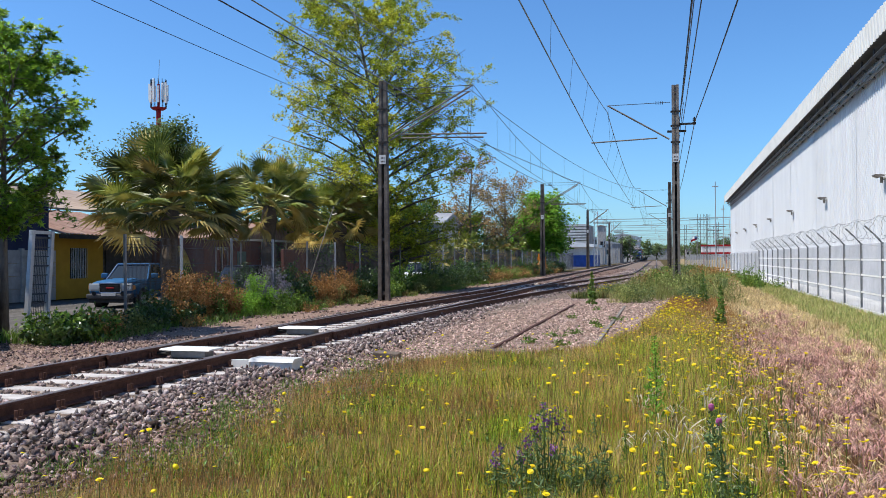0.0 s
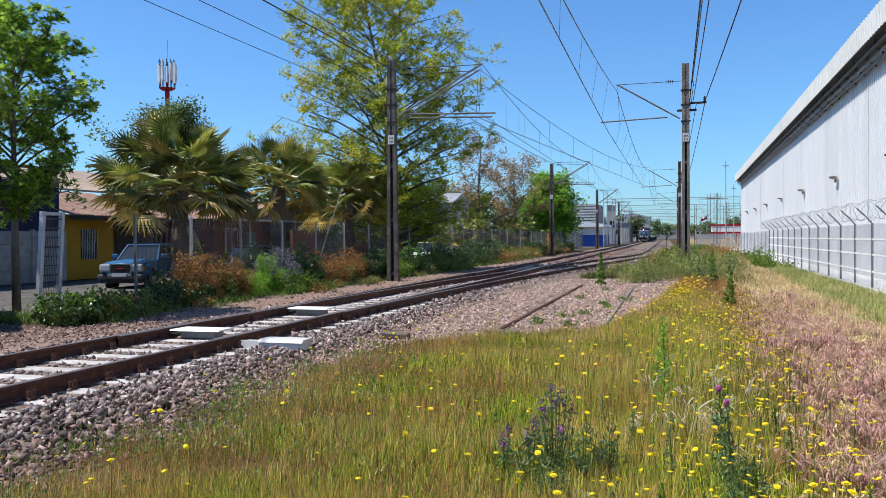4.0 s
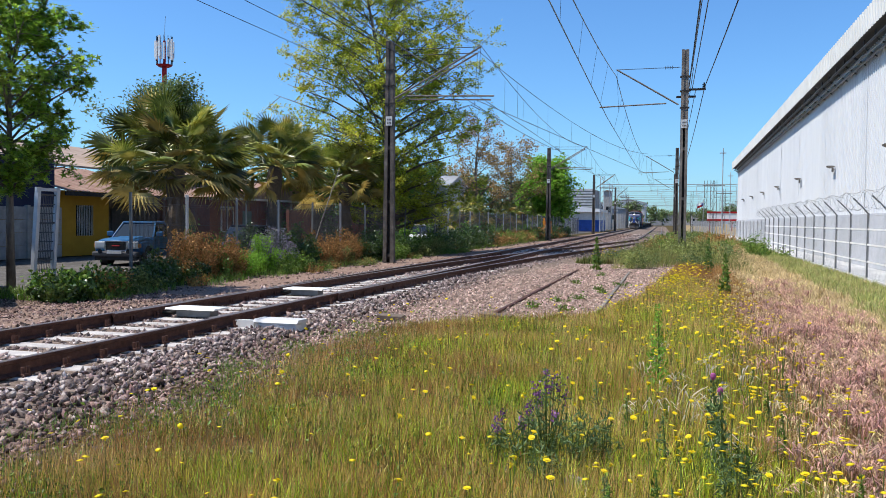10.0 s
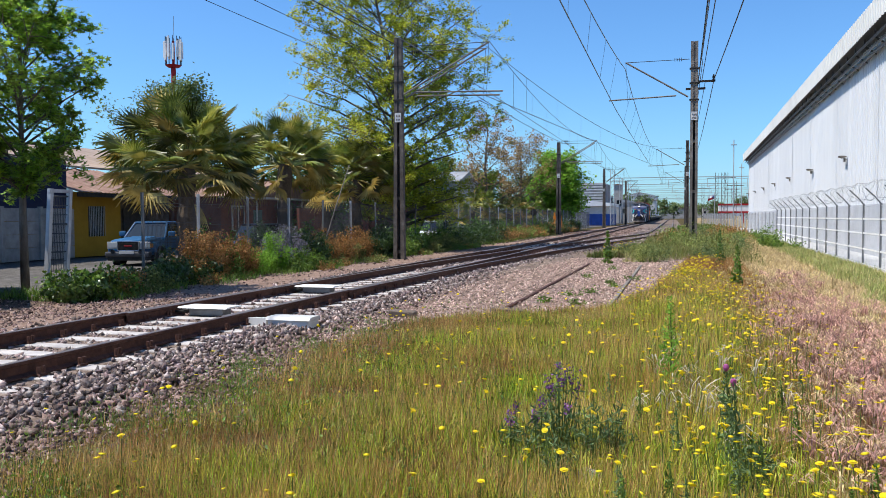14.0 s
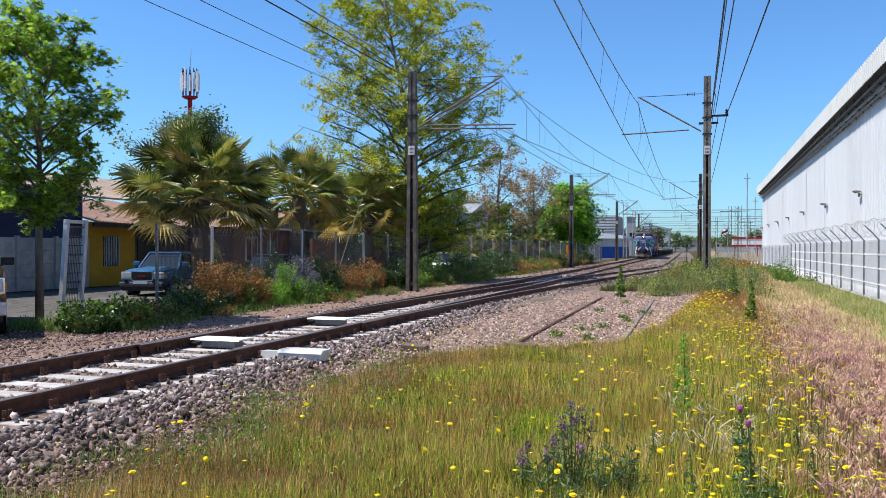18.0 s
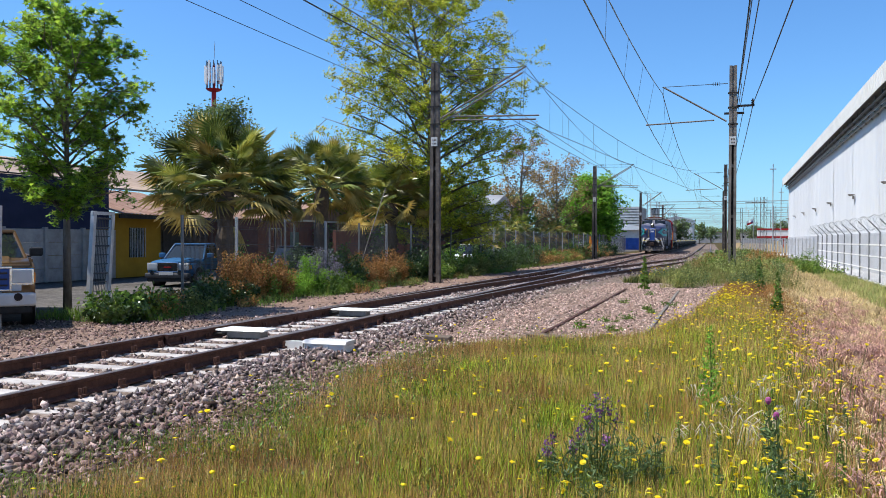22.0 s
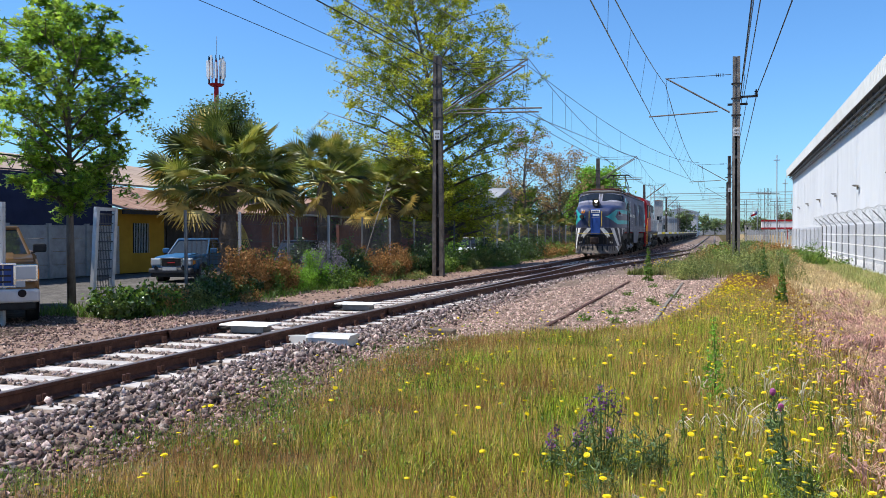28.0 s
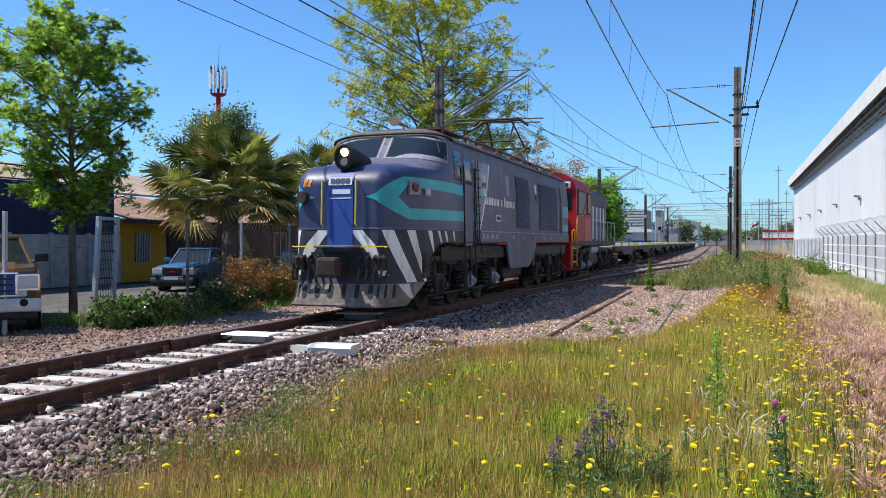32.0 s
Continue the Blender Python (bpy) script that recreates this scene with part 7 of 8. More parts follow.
        for k in range(20):
            if k not in (9, 11):
                decal(bm, bar(sg * on_side(5.25 + 0.155 * k), sg * on_side(5.36 + 0.155 * k), 2.40, 2.58 if k not in (0, 12) else 2.66), 0.012, 0.3)
        part("lettering_bars", bm, M_dirtywhite, L)
        bm = B()
        decal(bm, bar(sg * on_side(6.25), sg * on_side(6.8), 2.0, 2.17), 0.012, 0.3)
        part("number_plate", bm, M_whitegrime, L)
        bm = B()
        decal(bm, bar(sg * on_side(6.32), sg * on_side(6.73), 2.04, 2.13), 0.018, 0.3)
        part("plate_bars", bm, M_darkstripe, L)
        for y in (8.25, 11.25, 15.0):
            bm = B()
            decal(bm, bar(sg * on_side(y), sg * on_side(y + 0.03), 1.75, 3.5), 0.015, 0.4)
            part("panel_strip", bm, M_greyroof, L)
        rod(L, [skin(sg * on_side(y), 3.70, 0.0) for y in (2.8, 6, 10, 14, 16.2)], 0.03, M_soot, "gutter")
    # pilot with slots
    bm = B()
    decal(bm, bar(-1.95, 1.95, 0.22, 0.68), 0.0, 0.12)
    decal(bm, [(1.95, 0.22), (2.2, 0.42), (2.50, 0.68), (1.95, 0.68)], 0.0, 0.12)
    decal(bm, [(-1.95, 0.22), (-2.2, 0.42), (-2.50, 0.68), (-1.95, 0.68)], 0.0, 0.12)
    decal(bm, bar(-1.95, 1.95, 0.22, 0.68), -0.03, 0.12)
    part("pilot", bm, M_cow, L, "dusty pilot plate with slots")
    for k in range(12):
        a = -1.55 + 0.28 * k
        bm = B()
        pts = [(a + 0.05 * math.cos(u), 0.52 + 0.085 * (1 if math.sin(u) > 0 else -1) + 0.05 * math.sin(u)) for u in [6.28319 * (q + 0.5) / 12 for q in range(12)]]
        bm.faces.new([bm.verts.new(skin(p, z, 0.012)) for p, z in pts])
        part("pilot_slot", bm, M_black, L)
    bm = B()
    decal(bm, bar(-1.95, 1.95, 0.255, 0.30), 0.03, 0.12)
    part("pilot_lip", bm, M_cow, L)
    # coupler, hoses and front gear
    bm = B()
    box(bm, -0.62, 0.62, -0.02, 0.03, 0.72, 1.27)
    part("coupler_pocket", bm, M_black, L)
    bm = B()
    box(bm, -0.16, 0.16, -0.45, 0.1, 0.88, 1.08, 0.03)
    box(bm, -0.23, 0.23, -0.62, -0.38, 0.80, 1.18, 0.06)
    part("coupler", bm, mat("rusty_coupler", [(0.025, 0.016, 0.013), (0.07, 0.045, 0.038)], 6, 0.75, 0.3, bump=0.3), L)
    bm = B()
    box(bm, -0.42, 0.42, -0.30, 0.02, 1.36, 1.40, 0.01)
    part("front_step", bm, M_cow, L)
    for sg in (-1, 1):
        rod(L, [skin(sg * 0.5, 1.36, 0.02), skin(sg * 0.5, 1.38, 0.16), skin(sg * 1.15, 1.38, 0.16), skin(sg * 1.15, 1.36, 0.02)], 0.014, M_rodyellow)
        for k in range(5):
            s = sg * (0.45 + 0.16 * k)
            rod(L, [skin(s, 1.2, 0.02), skin(s, 1.15, 0.16), skin(s + 0.05, 0.9, 0.2), skin(s, 0.72, 0.14)], 0.028, M_soot, "air_hose")
        bm = B()
        box(bm, -0.13, 0.13, -0.10, 0.02, 0.92, 1.2, 0.03, Matrix.Translation(skin(sg * 0.98, 1.0, 0.03) - Vector((0, 0, 1.0))))
        part("hose_bracket", bm, M_soot, L)
    # under the floor
    bm = B()
    box(bm, -1.34, 1.34, 2.2, LOCO_LEN - 0.1, 1.05, 1.36, 0.02)
    part("underframe", bm, M_soot, L)
    for y0 in (1.05, 11.0):
        heavy_bogie(L, y0, (1.05, 3.15, 5.3) if y0 < 5 else (0.9, 2.85, 4.6))
    bm = B()
    box(bm, -1.2, 1.2, 7.9, 10.1, 0.45, 1.1, 0.05)
    part("equipment_box", bm, M_soot, L)
    # dark filler boxes, added to block light showing through between the wheels
    for y0, y1 in ((2.3, 7.2), (10.9, 15.9)):
        bm = B()
        box(bm, -0.74, 0.74, y0, y1, 0.42, 1.2, 0.02)
        part("traction_motor_block", bm, M_soot, L)
    for sg in (-1, 1):
        bm = B()
        tube(bm, [(sg * 1.22, 5.2, 1.27), (sg * 1.22, 5.25, 1.27), (sg * 1.22, 7.15, 1.27), (sg * 1.22, 7.25, 1.27)], [0.06, 0.15, 0.15, 0.06], 12)
        part("air_reservoir", bm, M_gear, L)
        for k, (y0, y1) in enumerate(((2.4, 5.2), (11.1, 15.6))):
            rod(L, [(sg * 1.33, y0, 1.36), (sg * 1.33, y0 + 0.9, 1.33), (sg * 1.33, y1, 1.36)], 0.035, M_gear, "air_pipe")
            rod(L, [(sg * 1.27, y0 + 0.2, 1.24), (sg * 1.29, y1, 1.22)], 0.02, M_gear, "air_pipe")
        rod(L, [(sg * 1.42, 4.05, 1.46), (sg * 1.42, 4.05, 0.55), (sg * 1.42, 4.5, 0.55), (sg * 1.42, 4.5, 1.46)], 0.02, M_soot, "step_bracket")
        rod(L, [(sg * 1.42, 4.05, 0.95), (sg * 1.42, 4.5, 0.95)], 0.02, M_soot, "step_tread")
        rod(L, [(sg * 1.42, 15.4, 1.46), (sg * 1.42, 15.4, 0.6), (sg * 1.42, 15.8, 0.6), (sg * 1.42, 15.8, 1.46)], 0.02, M_soot, "step_bracket")
    # roof gear
    for sg in (-0.9, 0.9):
        rod(L, [(sg, 3.6, 4.06), (sg, 16.0, 4.06)], 0.025, M_soot, "roof_conduit")
    for k in range(14):
        bm = B()
        y = 3.6 + 0.9 * k
        for sx in (-0.9, 0.9):
            tube(bm, [(sx, y, 3.7), (sx, y, 4.06)], 0.03, 6)
        part("roof_support", bm, M_soot, L)
    for y in (4.2, 5.0, 8.6, 11.5, 13.5):
        bm = B()
        for i in range(3):
            tube(bm, [(0.45, y, 4.0 + 0.07 * i), (0.45, y, 4.03 + 0.07 * i)], 0.09, 10)
            tube(bm, [(-0.45, y, 4.0 + 0.07 * i), (-0.45, y, 4.03 + 0.07 * i)], 0.09, 10)
        part("roof_insulator", bm, M_roofgear, L)
    bm = B()
    box(bm, -0.8, 0.8, 3.6, 5.4, 4.08, 4.12)
    part("roof_board", bm, M_roofgear, L)
    for k in range(7):
        bm = B()
        y = 6.2 + 1.5 * k
        box(bm, 0.62, 1.12, y, y + 0.9, 3.80, 3.95, 0.03)
        part("roof_vent", bm, M_greyroof if k % 2 else M_roofgear, L)
        rod(L, [(1.16, y + 0.2, 3.78), (1.18, y + 0.2, 3.98), (1.18, y + 1.2, 3.98), (1.16, y + 1.2, 3.78)], 0.02, M_roofgear, "roof_rail", 5)
    # lowered second collector near the front
    for sx in (-0.7, 0.7):
        rod(L, [(sx, 4.6, 4.14), (sx, 7.4, 4.14)], 0.03, M_roofgear, "folded_arm", 5)
    for y in (4.6, 5.9, 7.4):
        rod(L, [(-0.85, y, 4.15), (0.85, y, 4.15)], 0.03, M_roofgear, "folded_shoe", 5)
    horn = B()
    tube(horn, [(0.05, 3.3, 4.16), (0.05, 2.9, 4.18), (0.05, 2.72, 4.18)], [0.04, 0.06, 0.12], 12)
    tube(horn, [(0.05, 3.3, 3.95), (0.05, 3.3, 4.18)], 0.03, 6)
    part("horn", horn, mat("brass_horn", [(0.30, 0.19, 0.10), (0.42, 0.28, 0.16)], 5, 0.5, 0.5), L)
    # pantograph
    P = empty("pantograph")
    P.parent = L
    P.matrix_basis = Matrix.Translation((0, 5.9, 0))
    for sx in (-0.75, 0.75):
        rod(P, [(sx, 4.9, 4.08), (sx, 7.9, 4.08)], 0.03, M_soot, "base_bar")
        rod(P, [(sx * 0.9, 5.3, 4.12), (sx * 0.75, 7.5, 4.66)], 0.036, M_mastlight, "lower_arm")
        rod(P, [(sx * 0.9, 7.5, 4.12), (sx * 0.75, 5.3, 4.66)], 0.036, M_mastlight, "lower_arm")
        rod(P, [(sx * 0.75, 7.5, 4.66), (sx * 0.55, 6.2, 5.44)], 0.030, M_soot, "upper_arm")
        rod(P, [(sx * 0.75, 5.3, 4.66), (sx * 0.55, 6.6, 5.44)], 0.030, M_soot, "upper_arm")
    rod(P, [(-0.75, 7.5, 4.66), (0.75, 7.5, 4.66)], 0.028, M_soot, "cross_tube")
    rod(P, [(-0.75, 5.3, 4.66), (0.75, 5.3, 4.66)], 0.028, M_soot, "cross_tube")
    for y in (6.2, 6.6):
        rod(P, [(-0.88, y, 5.30), (-0.66, y, 5.50), (0.66, y, 5.50), (0.88, y, 5.30)], 0.04, M_soot, "collector_shoe")
    return L


def loco_red():
    L = empty("diesel_locomotive", label="red diesel locomotive with black-topped pale striped hood and orange handrails", category="locomotive")
    bm = B()
    box(bm, -1.48, 1.48, 0.3, 13.6, 1.30, 1.50, 0.03)
    part("walkway", bm, M_soot, L)
    bm = B()
    prism(bm, [(0.8, 1.5), (0.8, 2.55), (1.0, 2.75), (2.2, 2.85), (2.2, 1.5)], "x", -0.9, 0.9)
    bmesh.ops.bevel(bm, geom=[e for e in bm.edges], offset=0.06, segments=2, affect="EDGES")
    part("short_hood", bm, M_red, L)
    # cab with a round-shouldered roof
    bm = B()
    outline = [(-1.42, 1.5), (1.42, 1.5), (1.42, 3.55)] + [(1.42 * math.cos(0.2 + 0.1571 * k * 0.87) ** 0.6, 3.55 + 0.72 * math.sin(0.2 + 0.1571 * k * 0.87)) for k in range(9)]
    outline += [(-x, z) for x, z in reversed(outline[2:])]
    prism(bm, outline, "y", 1.5, 5.4)
    part("cab", bm, M_red, L)
    bm = B()
    prism(bm, [(0, 0), (0.26, 0.0), (0.26, 0.2), (0, 0.26)], "x", -0.5, 0.5)
    bmesh.ops.transform(bm, matrix=pose(0, 1.3, 3.75), verts=bm.verts)
    part("headlight_casing", bm, M_red, L)
    for sg in (-1, 1):
        for y0, y1, z0, z1, name in ((1.95, 3.65, 2.62, 3.50, "cab_side_window"), (4.35, 5.05, 2.72, 3.50, "door_window")):
            bm = B()
            x0, x1 = sorted((sg * 1.415, sg * 1.45))
            box(bm, x0, x1, y0 - 0.09, y1 + 0.09, z0 - 0.09, z1 + 0.09, 0.02)
            part("window_seal", bm, M_black, L)
            bm = B()
            x0, x1 = sorted((sg * 1.44, sg * 1.46))
            box(bm, x0, x1, y0, y1, z0, z1)
            part(name, bm, M_glassdull, L)
        bm = B()
        x0, x1 = sorted((sg * 0.55, sg * 1.25))
        box(bm, x0, x1, 1.47, 1.52, 2.75, 3.42, 0.03)
        part("cab_front_window", bm, M_glassdark, L)
        bm = B()
        x0, x1 = sorted((sg * 0.62, sg * 1.22))
        box(bm, x0, x1, 1.42, 1.50, 3.60, 3.86, 0.04)
        part("number_board", bm, M_white, L)
        bm = B()
        for k in range(3):
            x0, x1 = sorted((sg * (0.70 + 0.16 * k), sg * (0.80 + 0.16 * k)))
            box(bm, x0, x1, 1.405, 1.425, 3.65, 3.81)
        part("number_bars", bm, M_darkstripe, L)
        bm = B()
        x0, x1 = sorted((sg * 1.415, sg * 1.435))
        box(bm, x0, x1, 3.7, 5.4, 1.52, 2.45)
        part("faded_panel", bm, M_redfade, L)
        rod(L, [(sg * 1.47, 1.4, 0.5), (sg * 1.47, 1.4, 2.2), (sg * 1.47, 1.55, 2.5), (sg * 1.47, 2.9, 2.55), (sg * 1.47, 3.6, 3.05)], 0.028, M_orange)
        rod(L, [(sg * 1.47, 0.35, 0.5), (sg * 1.47, 0.35, 1.9), (sg * 1.47, 0.9, 1.95), (sg * 1.47, 0.9, 1.5)], 0.028, M_orange)
        rod(L, [(sg * 1.45, 5.45, 2.45), (sg * 1.45, 13.5, 2.45)], 0.022, M_whitegrime)
        for k in range(7):
            rod(L, [(sg * 1.45, 5.5 + 1.33 * k, 1.5), (sg * 1.45, 5.5 + 1.33 * k, 2.45)], 0.02, M_whitegrime, "stanchion")
        for k in range(4):
            bm = B()
            x0, x1 = sorted((sg * 1.1, sg * 1.48))
            box(bm, x0, x1, 0.4, 1.35, 0.4 + 0.27 * k, 0.44 + 0.27 * k)
            part("step", bm, M_orange if k % 2 else M_soot, L)
        for k in range(12):
            bm = B()
            x0, x1 = sorted((sg * 1.10, sg * 1.125))
            box(bm, x0, x1, 5.55 + 0.6 * k, 6.03 + 0.6 * k, 1.6, 3.15, 0.01)
            part("hood_door", bm, M_whitegrime if k % 2 == 0 else M_greyblue, L)
            bm = B()
            x0, x1 = sorted((sg * 1.12, sg * 1.14))
            box(bm, x0, x1, 5.95 + 0.6 * k, 5.99 + 0.6 * k, 2.2, 2.4)
            part("door_latch", bm, M_darkstripe, L)
    bm = B()
    box(bm, -1.10, 1.10, 5.4, 12.9, 1.5, 3.2)
    part("long_hood", bm, M_greyblue, L)
    bm = B()
    prism(bm, [(-1.13, 3.2), (1.13, 3.2), (1.13, 3.75), (0.8, 4.0), (-0.8, 4.0), (-1.13, 3.75)], "y", 5.4, 12.95)
    part("hood_top", bm, M_darkstripe, L)
    for y in (7.5, 9.3, 11.2):
        bm = B()
        tube(bm, [(0, y, 4.0), (0, y, 4.15)], 0.55, 16)
        part("roof_fan", bm, M_soot, L)
    bm = B()
    box(bm, -1.45, 1.45, 0.1, 0.35, 0.35, 1.45, 0.03)
    part("front_pilot", bm, M_red, L)
    bm = B()
    tube(bm, [(1.05, 6.4, 1.12), (1.05, 6.5, 1.12), (1.05, 9.3, 1.12), (1.05, 9.4, 1.12)], [0.1, 0.26, 0.26, 0.1], 14)
    tube(bm, [(-1.05, 6.4, 1.12), (-1.05, 6.5, 1.12), (-1.05, 9.3, 1.12), (-1.05, 9.4, 1.12)], [0.1, 0.26, 0.26, 0.1], 14)
    part("air_tank", bm, M_hub, L)
    bm = B()
    box(bm, -1.25, 1.25, 6.0, 9.0, 0.4, 0.95, 0.15)
    part("fuel_tank", bm, M_soot, L)
    heavy_bogie(L, 0.9, (0.8, 2.5, 4.2), 0.5)
    heavy_bogie(L, 8.6, (0.8, 2.3, 3.8), 0.5)
    return L


def flat_wagon():
    L = empty("flat_wagon", label="dark flat wagon with yellow corner castings", category="railway wagon", group="flat wagons of the train")
    bm = B()
    for sx in (-1, 1):
        x0, x1 = sorted((sx * 1.2, sx * 1.38))
        prism(bm, [(0.3, 0.98), (3.4, 0.98), (4.6, 0.72), (9.1, 0.72), (10.3, 0.98), (13.3, 0.98), (13.3, 1.22), (0.3, 1.22)], "x", x0, x1)
    part("side_sill", bm, M_soot, L)
    bm = B()
    box(bm, -1.2, 1.2, 0.3, 13.3, 1.08, 1.19)
    part("deck", bm, M_mastlight, L)
    for k, y in enumerate((0.9, 4.2, 8.0, 12.4)):
        for sx in (-1.15, 1.15):
            bm = B()
            box(bm, sx - 0.14, sx + 0.14, y - 0.25, y + 0.25, 1.22, 1.42, 0.02)
            part("corner_casting", bm, M_rodyellow if k in (0, 3) else M_whitegrime, L)
    bogie(L, 1.0, 3.6, 2, 0.43, 0.5, 1.05, False)
    bogie(L, 10.0, 12.6, 2, 0.43, 0.5, 1.05, False)
    bm = B()
    box(bm, -0.15, 0.15, -0.15, 13.75, 0.8, 1.0)
    part("centre_sill", bm, M_soot, L)
    return L


TRAIN = [(0, 291), (3, 264), (6, 238), (10, 203), (14, 168), (17, 142.5), (20, 117), (23, 91.5), (25, 74.5), (27, 57.5), (28, 49.6), (29, 41.0), (30, 32.4), (31, 23.8), (32, 15.2)]


def motions():
    for ob, back, length in TRAIN_THINGS:
        rows = []
        for t, s in TRAIN:
            y = s + back
            a = math.atan2(track_x(y + length) - track_x(y), length)
            rows.append((t, pose(track_x(y), y, RAIL_Z, 0, 0, -math.degrees(a))))
        walk(ob, rows)


# ---- parked vehicles ----
def pickup(name, at, turn, w, l, h, paint, label, grille, ground_clear=0.32, nose=0.60):
    """A pickup: front at y = 0 facing -y, right side at +x."""
    c = empty(name, pose(at[0], at[1], at[2], 0, 0, turn), label=label, category="pickup truck")
    hw = w / 2
    hood, belt = h * nose, h * (nose + 0.04)
    bm = B()
    prism(bm, [(0.05, ground_clear + 0.12), (0.0, hood * 0.62), (0.06, hood * 0.93), (0.30, hood), (l * 0.27, belt), (l * 0.27, ground_clear)], "x", -hw, hw)
    bmesh.ops.bevel(bm, geom=[e for e in bm.edges], offset=0.09, segments=4, affect="EDGES")
    part("hood", bm, paint, c, smooth=True)
    bm = B()
    prism(bm, [(0.34, hood - 0.01), (l * 0.26, belt - 0.005), (l * 0.26, belt + 0.035), (0.42, hood + 0.03)], "x", -hw * 0.55, hw * 0.55)
    bmesh.ops.bevel(bm, geom=[e for e in bm.edges], offset=0.014, segments=2, affect="EDGES")
    part("hood_bulge", bm, paint, c)
    bm = B()
    prism(bm, [(l * 0.255, ground_clear), (l * 0.255, belt), (l * 0.58, belt), (l * 0.58, ground_clear)], "x", -hw, hw)
    bmesh.ops.bevel(bm, geom=[e for e in bm.edges], offset=0.03, segments=2, affect="EDGES")
    part("cab_body", bm, paint, c)
    bm = B()
    ins, foot = (0.30, 0.13) if h > 1.8 else (0.16, 0.04)
    lo = [(-hw + foot, l * 0.27), (hw - foot, l * 0.27), (hw - foot, l * 0.575), (-hw + foot, l * 0.575)]
    hi = [(-hw + ins + 0.04, l * 0.385), (hw - ins - 0.04, l * 0.385), (hw - ins - 0.04, l * 0.555), (-hw + ins + 0.04, l * 0.555)]
    a = [bm.verts.new((x, y, belt - 0.01)) for x, y in lo]
    b = [bm.verts.new((x, y, h - 0.05)) for x, y in hi]
    for i in range(4):
        bm.faces.new((a[i], a[(i + 1) % 4], b[(i + 1) % 4], b[i]))
    bm.faces.new(b)
    part("glasshouse", bm, M_glassdark, c, "dark tinted windows")
    bm = B()
    box(bm, hi[0][0] - 0.03, hi[1][0] + 0.03, hi[0][1] - 0.05, hi[2][1] + 0.03, h - 0.09, h, 0.044)
    part("roof", bm, paint, c)
    for sx in (-1, 1):
        for i, j in ((0, 0), (3, 3)):
            k = i if sx < 0 else (1 if i == 0 else 2)
            bm = B()
            tube(bm, [(lo[k][0], lo[k][1], belt - 0.02), (hi[k][0], hi[k][1], h - 0.04)], 0.035, 6)
            part("pillar", bm, paint, c)
        bm = B()
        tube(bm, [(sx * (hw - foot - 0.03), l * 0.42, belt), (sx * (hw - ins - 0.05), l * 0.42, h - 0.05)], 0.025, 5)
        part("pillar", bm, paint, c)
        # wheels
        for y in (l * 0.17, l * 0.80):
            wheel = empty("wheel")
            wheel.parent = c
            r = h * 0.205
            bm = B()
            disc_wheel(bm, (sx * (hw - 0.11), y, r), "x", r, 0.24, 24)
            part("tyre", bm, M_black, wheel)
            bm = B()
            disc_wheel(bm, (sx * (hw - 0.02), y, r), "x", r * 0.58, 0.10, 16)
            part("rim", bm, M_galv, wheel)
            bm = B()
            tube(bm, [(sx * (hw + 0.002), y, r), (sx * (hw + 0.012), y, r)], r * 1.22, 20)
            part("wheel_arch", bm, M_black, c)
        # lamps and mirrors
        bm = B()
        box(bm, min(sx * (hw - 0.42), sx * (hw - 0.05)), max(sx * (hw - 0.42), sx * (hw - 0.05)), -0.02, 0.06, hood * 0.70, hood * 0.90, 0.02)
        part("headlamp", bm, M_clearlens, c)
        bm = B()
        x0, x1 = sorted((sx * (hw - 0.45), sx * (hw - 0.02)))
        box(bm, x0, x1, -0.012, 0.07, hood * 0.665, hood * 0.93, 0.02)
        part("headlamp_frame", bm, M_chrome if h > 1.8 else M_galv, c)
        if h > 1.8:
            bm = B()
            x0, x1 = sorted((sx * (hw - 0.45), sx * (hw - 0.24)))
            box(bm, x0, x1, -0.016, 0.07, hood * 0.585, hood * 0.69, 0.02)
            part("lower_lamp", bm, M_clearlens, c)
        bm = B()
        x0, x1 = sorted((sx * (hw - 0.06), sx * (hw + 0.004)))
        box(bm, x0, x1, 0.02, 0.22, hood * 0.70, hood * 0.86, 0.02)
        part("indicator", bm, M_orange, c)
        bm = B()
        tube(bm, [(sx * (hw - 0.30), -0.15, ground_clear + 0.22), (sx * (hw - 0.30), -0.175, ground_clear + 0.22)], 0.075, 14)
        part("fog_lamp", bm, M_glassdark, c)
        for y in (l * 0.29, l * 0.57):
            bm = B()
            x0, x1 = sorted((sx * (hw - 0.005), sx * (hw + 0.004)))
            box(bm, x0, x1, y, y + 0.015, ground_clear + 0.08, belt - 0.03)
            part("door_seam", bm, M_black, c)
        bm = B()
        x0, x1 = sorted((sx * hw, sx * (hw + 0.03)))
        box(bm, x0, x1, l * 0.52, l * 0.55, belt - 0.16, belt - 0.12, 0.01)
        part("door_handle", bm, M_galv, c)
        bm = B()
        x0, x1 = sorted((sx * (hw - 0.004), sx * (hw + 0.008)))
        box(bm, x0, x1, l * 0.29, l * 0.99, ground_clear + 0.24, ground_clear + 0.28)
        part("side_moulding", bm, M_black, c)
        bm = B()
        reach = -0.06 if h > 1.8 else 0.0
        x0, x1 = sorted((sx * (hw + reach), sx * (hw + 0.26 + reach)))
        box(bm, x0, x1, l * 0.30, l * 0.325, belt + 0.03, belt + 0.21, 0.035)
        tube(bm, [(sx * (hw - 0.10), l * 0.315, belt - 0.01), (sx * (hw + reach + 0.08), l * 0.313, belt + 0.07)], 0.025, 6)
        part("wing_mirror", bm, M_black if h > 1.8 else paint, c)
    bm = B()
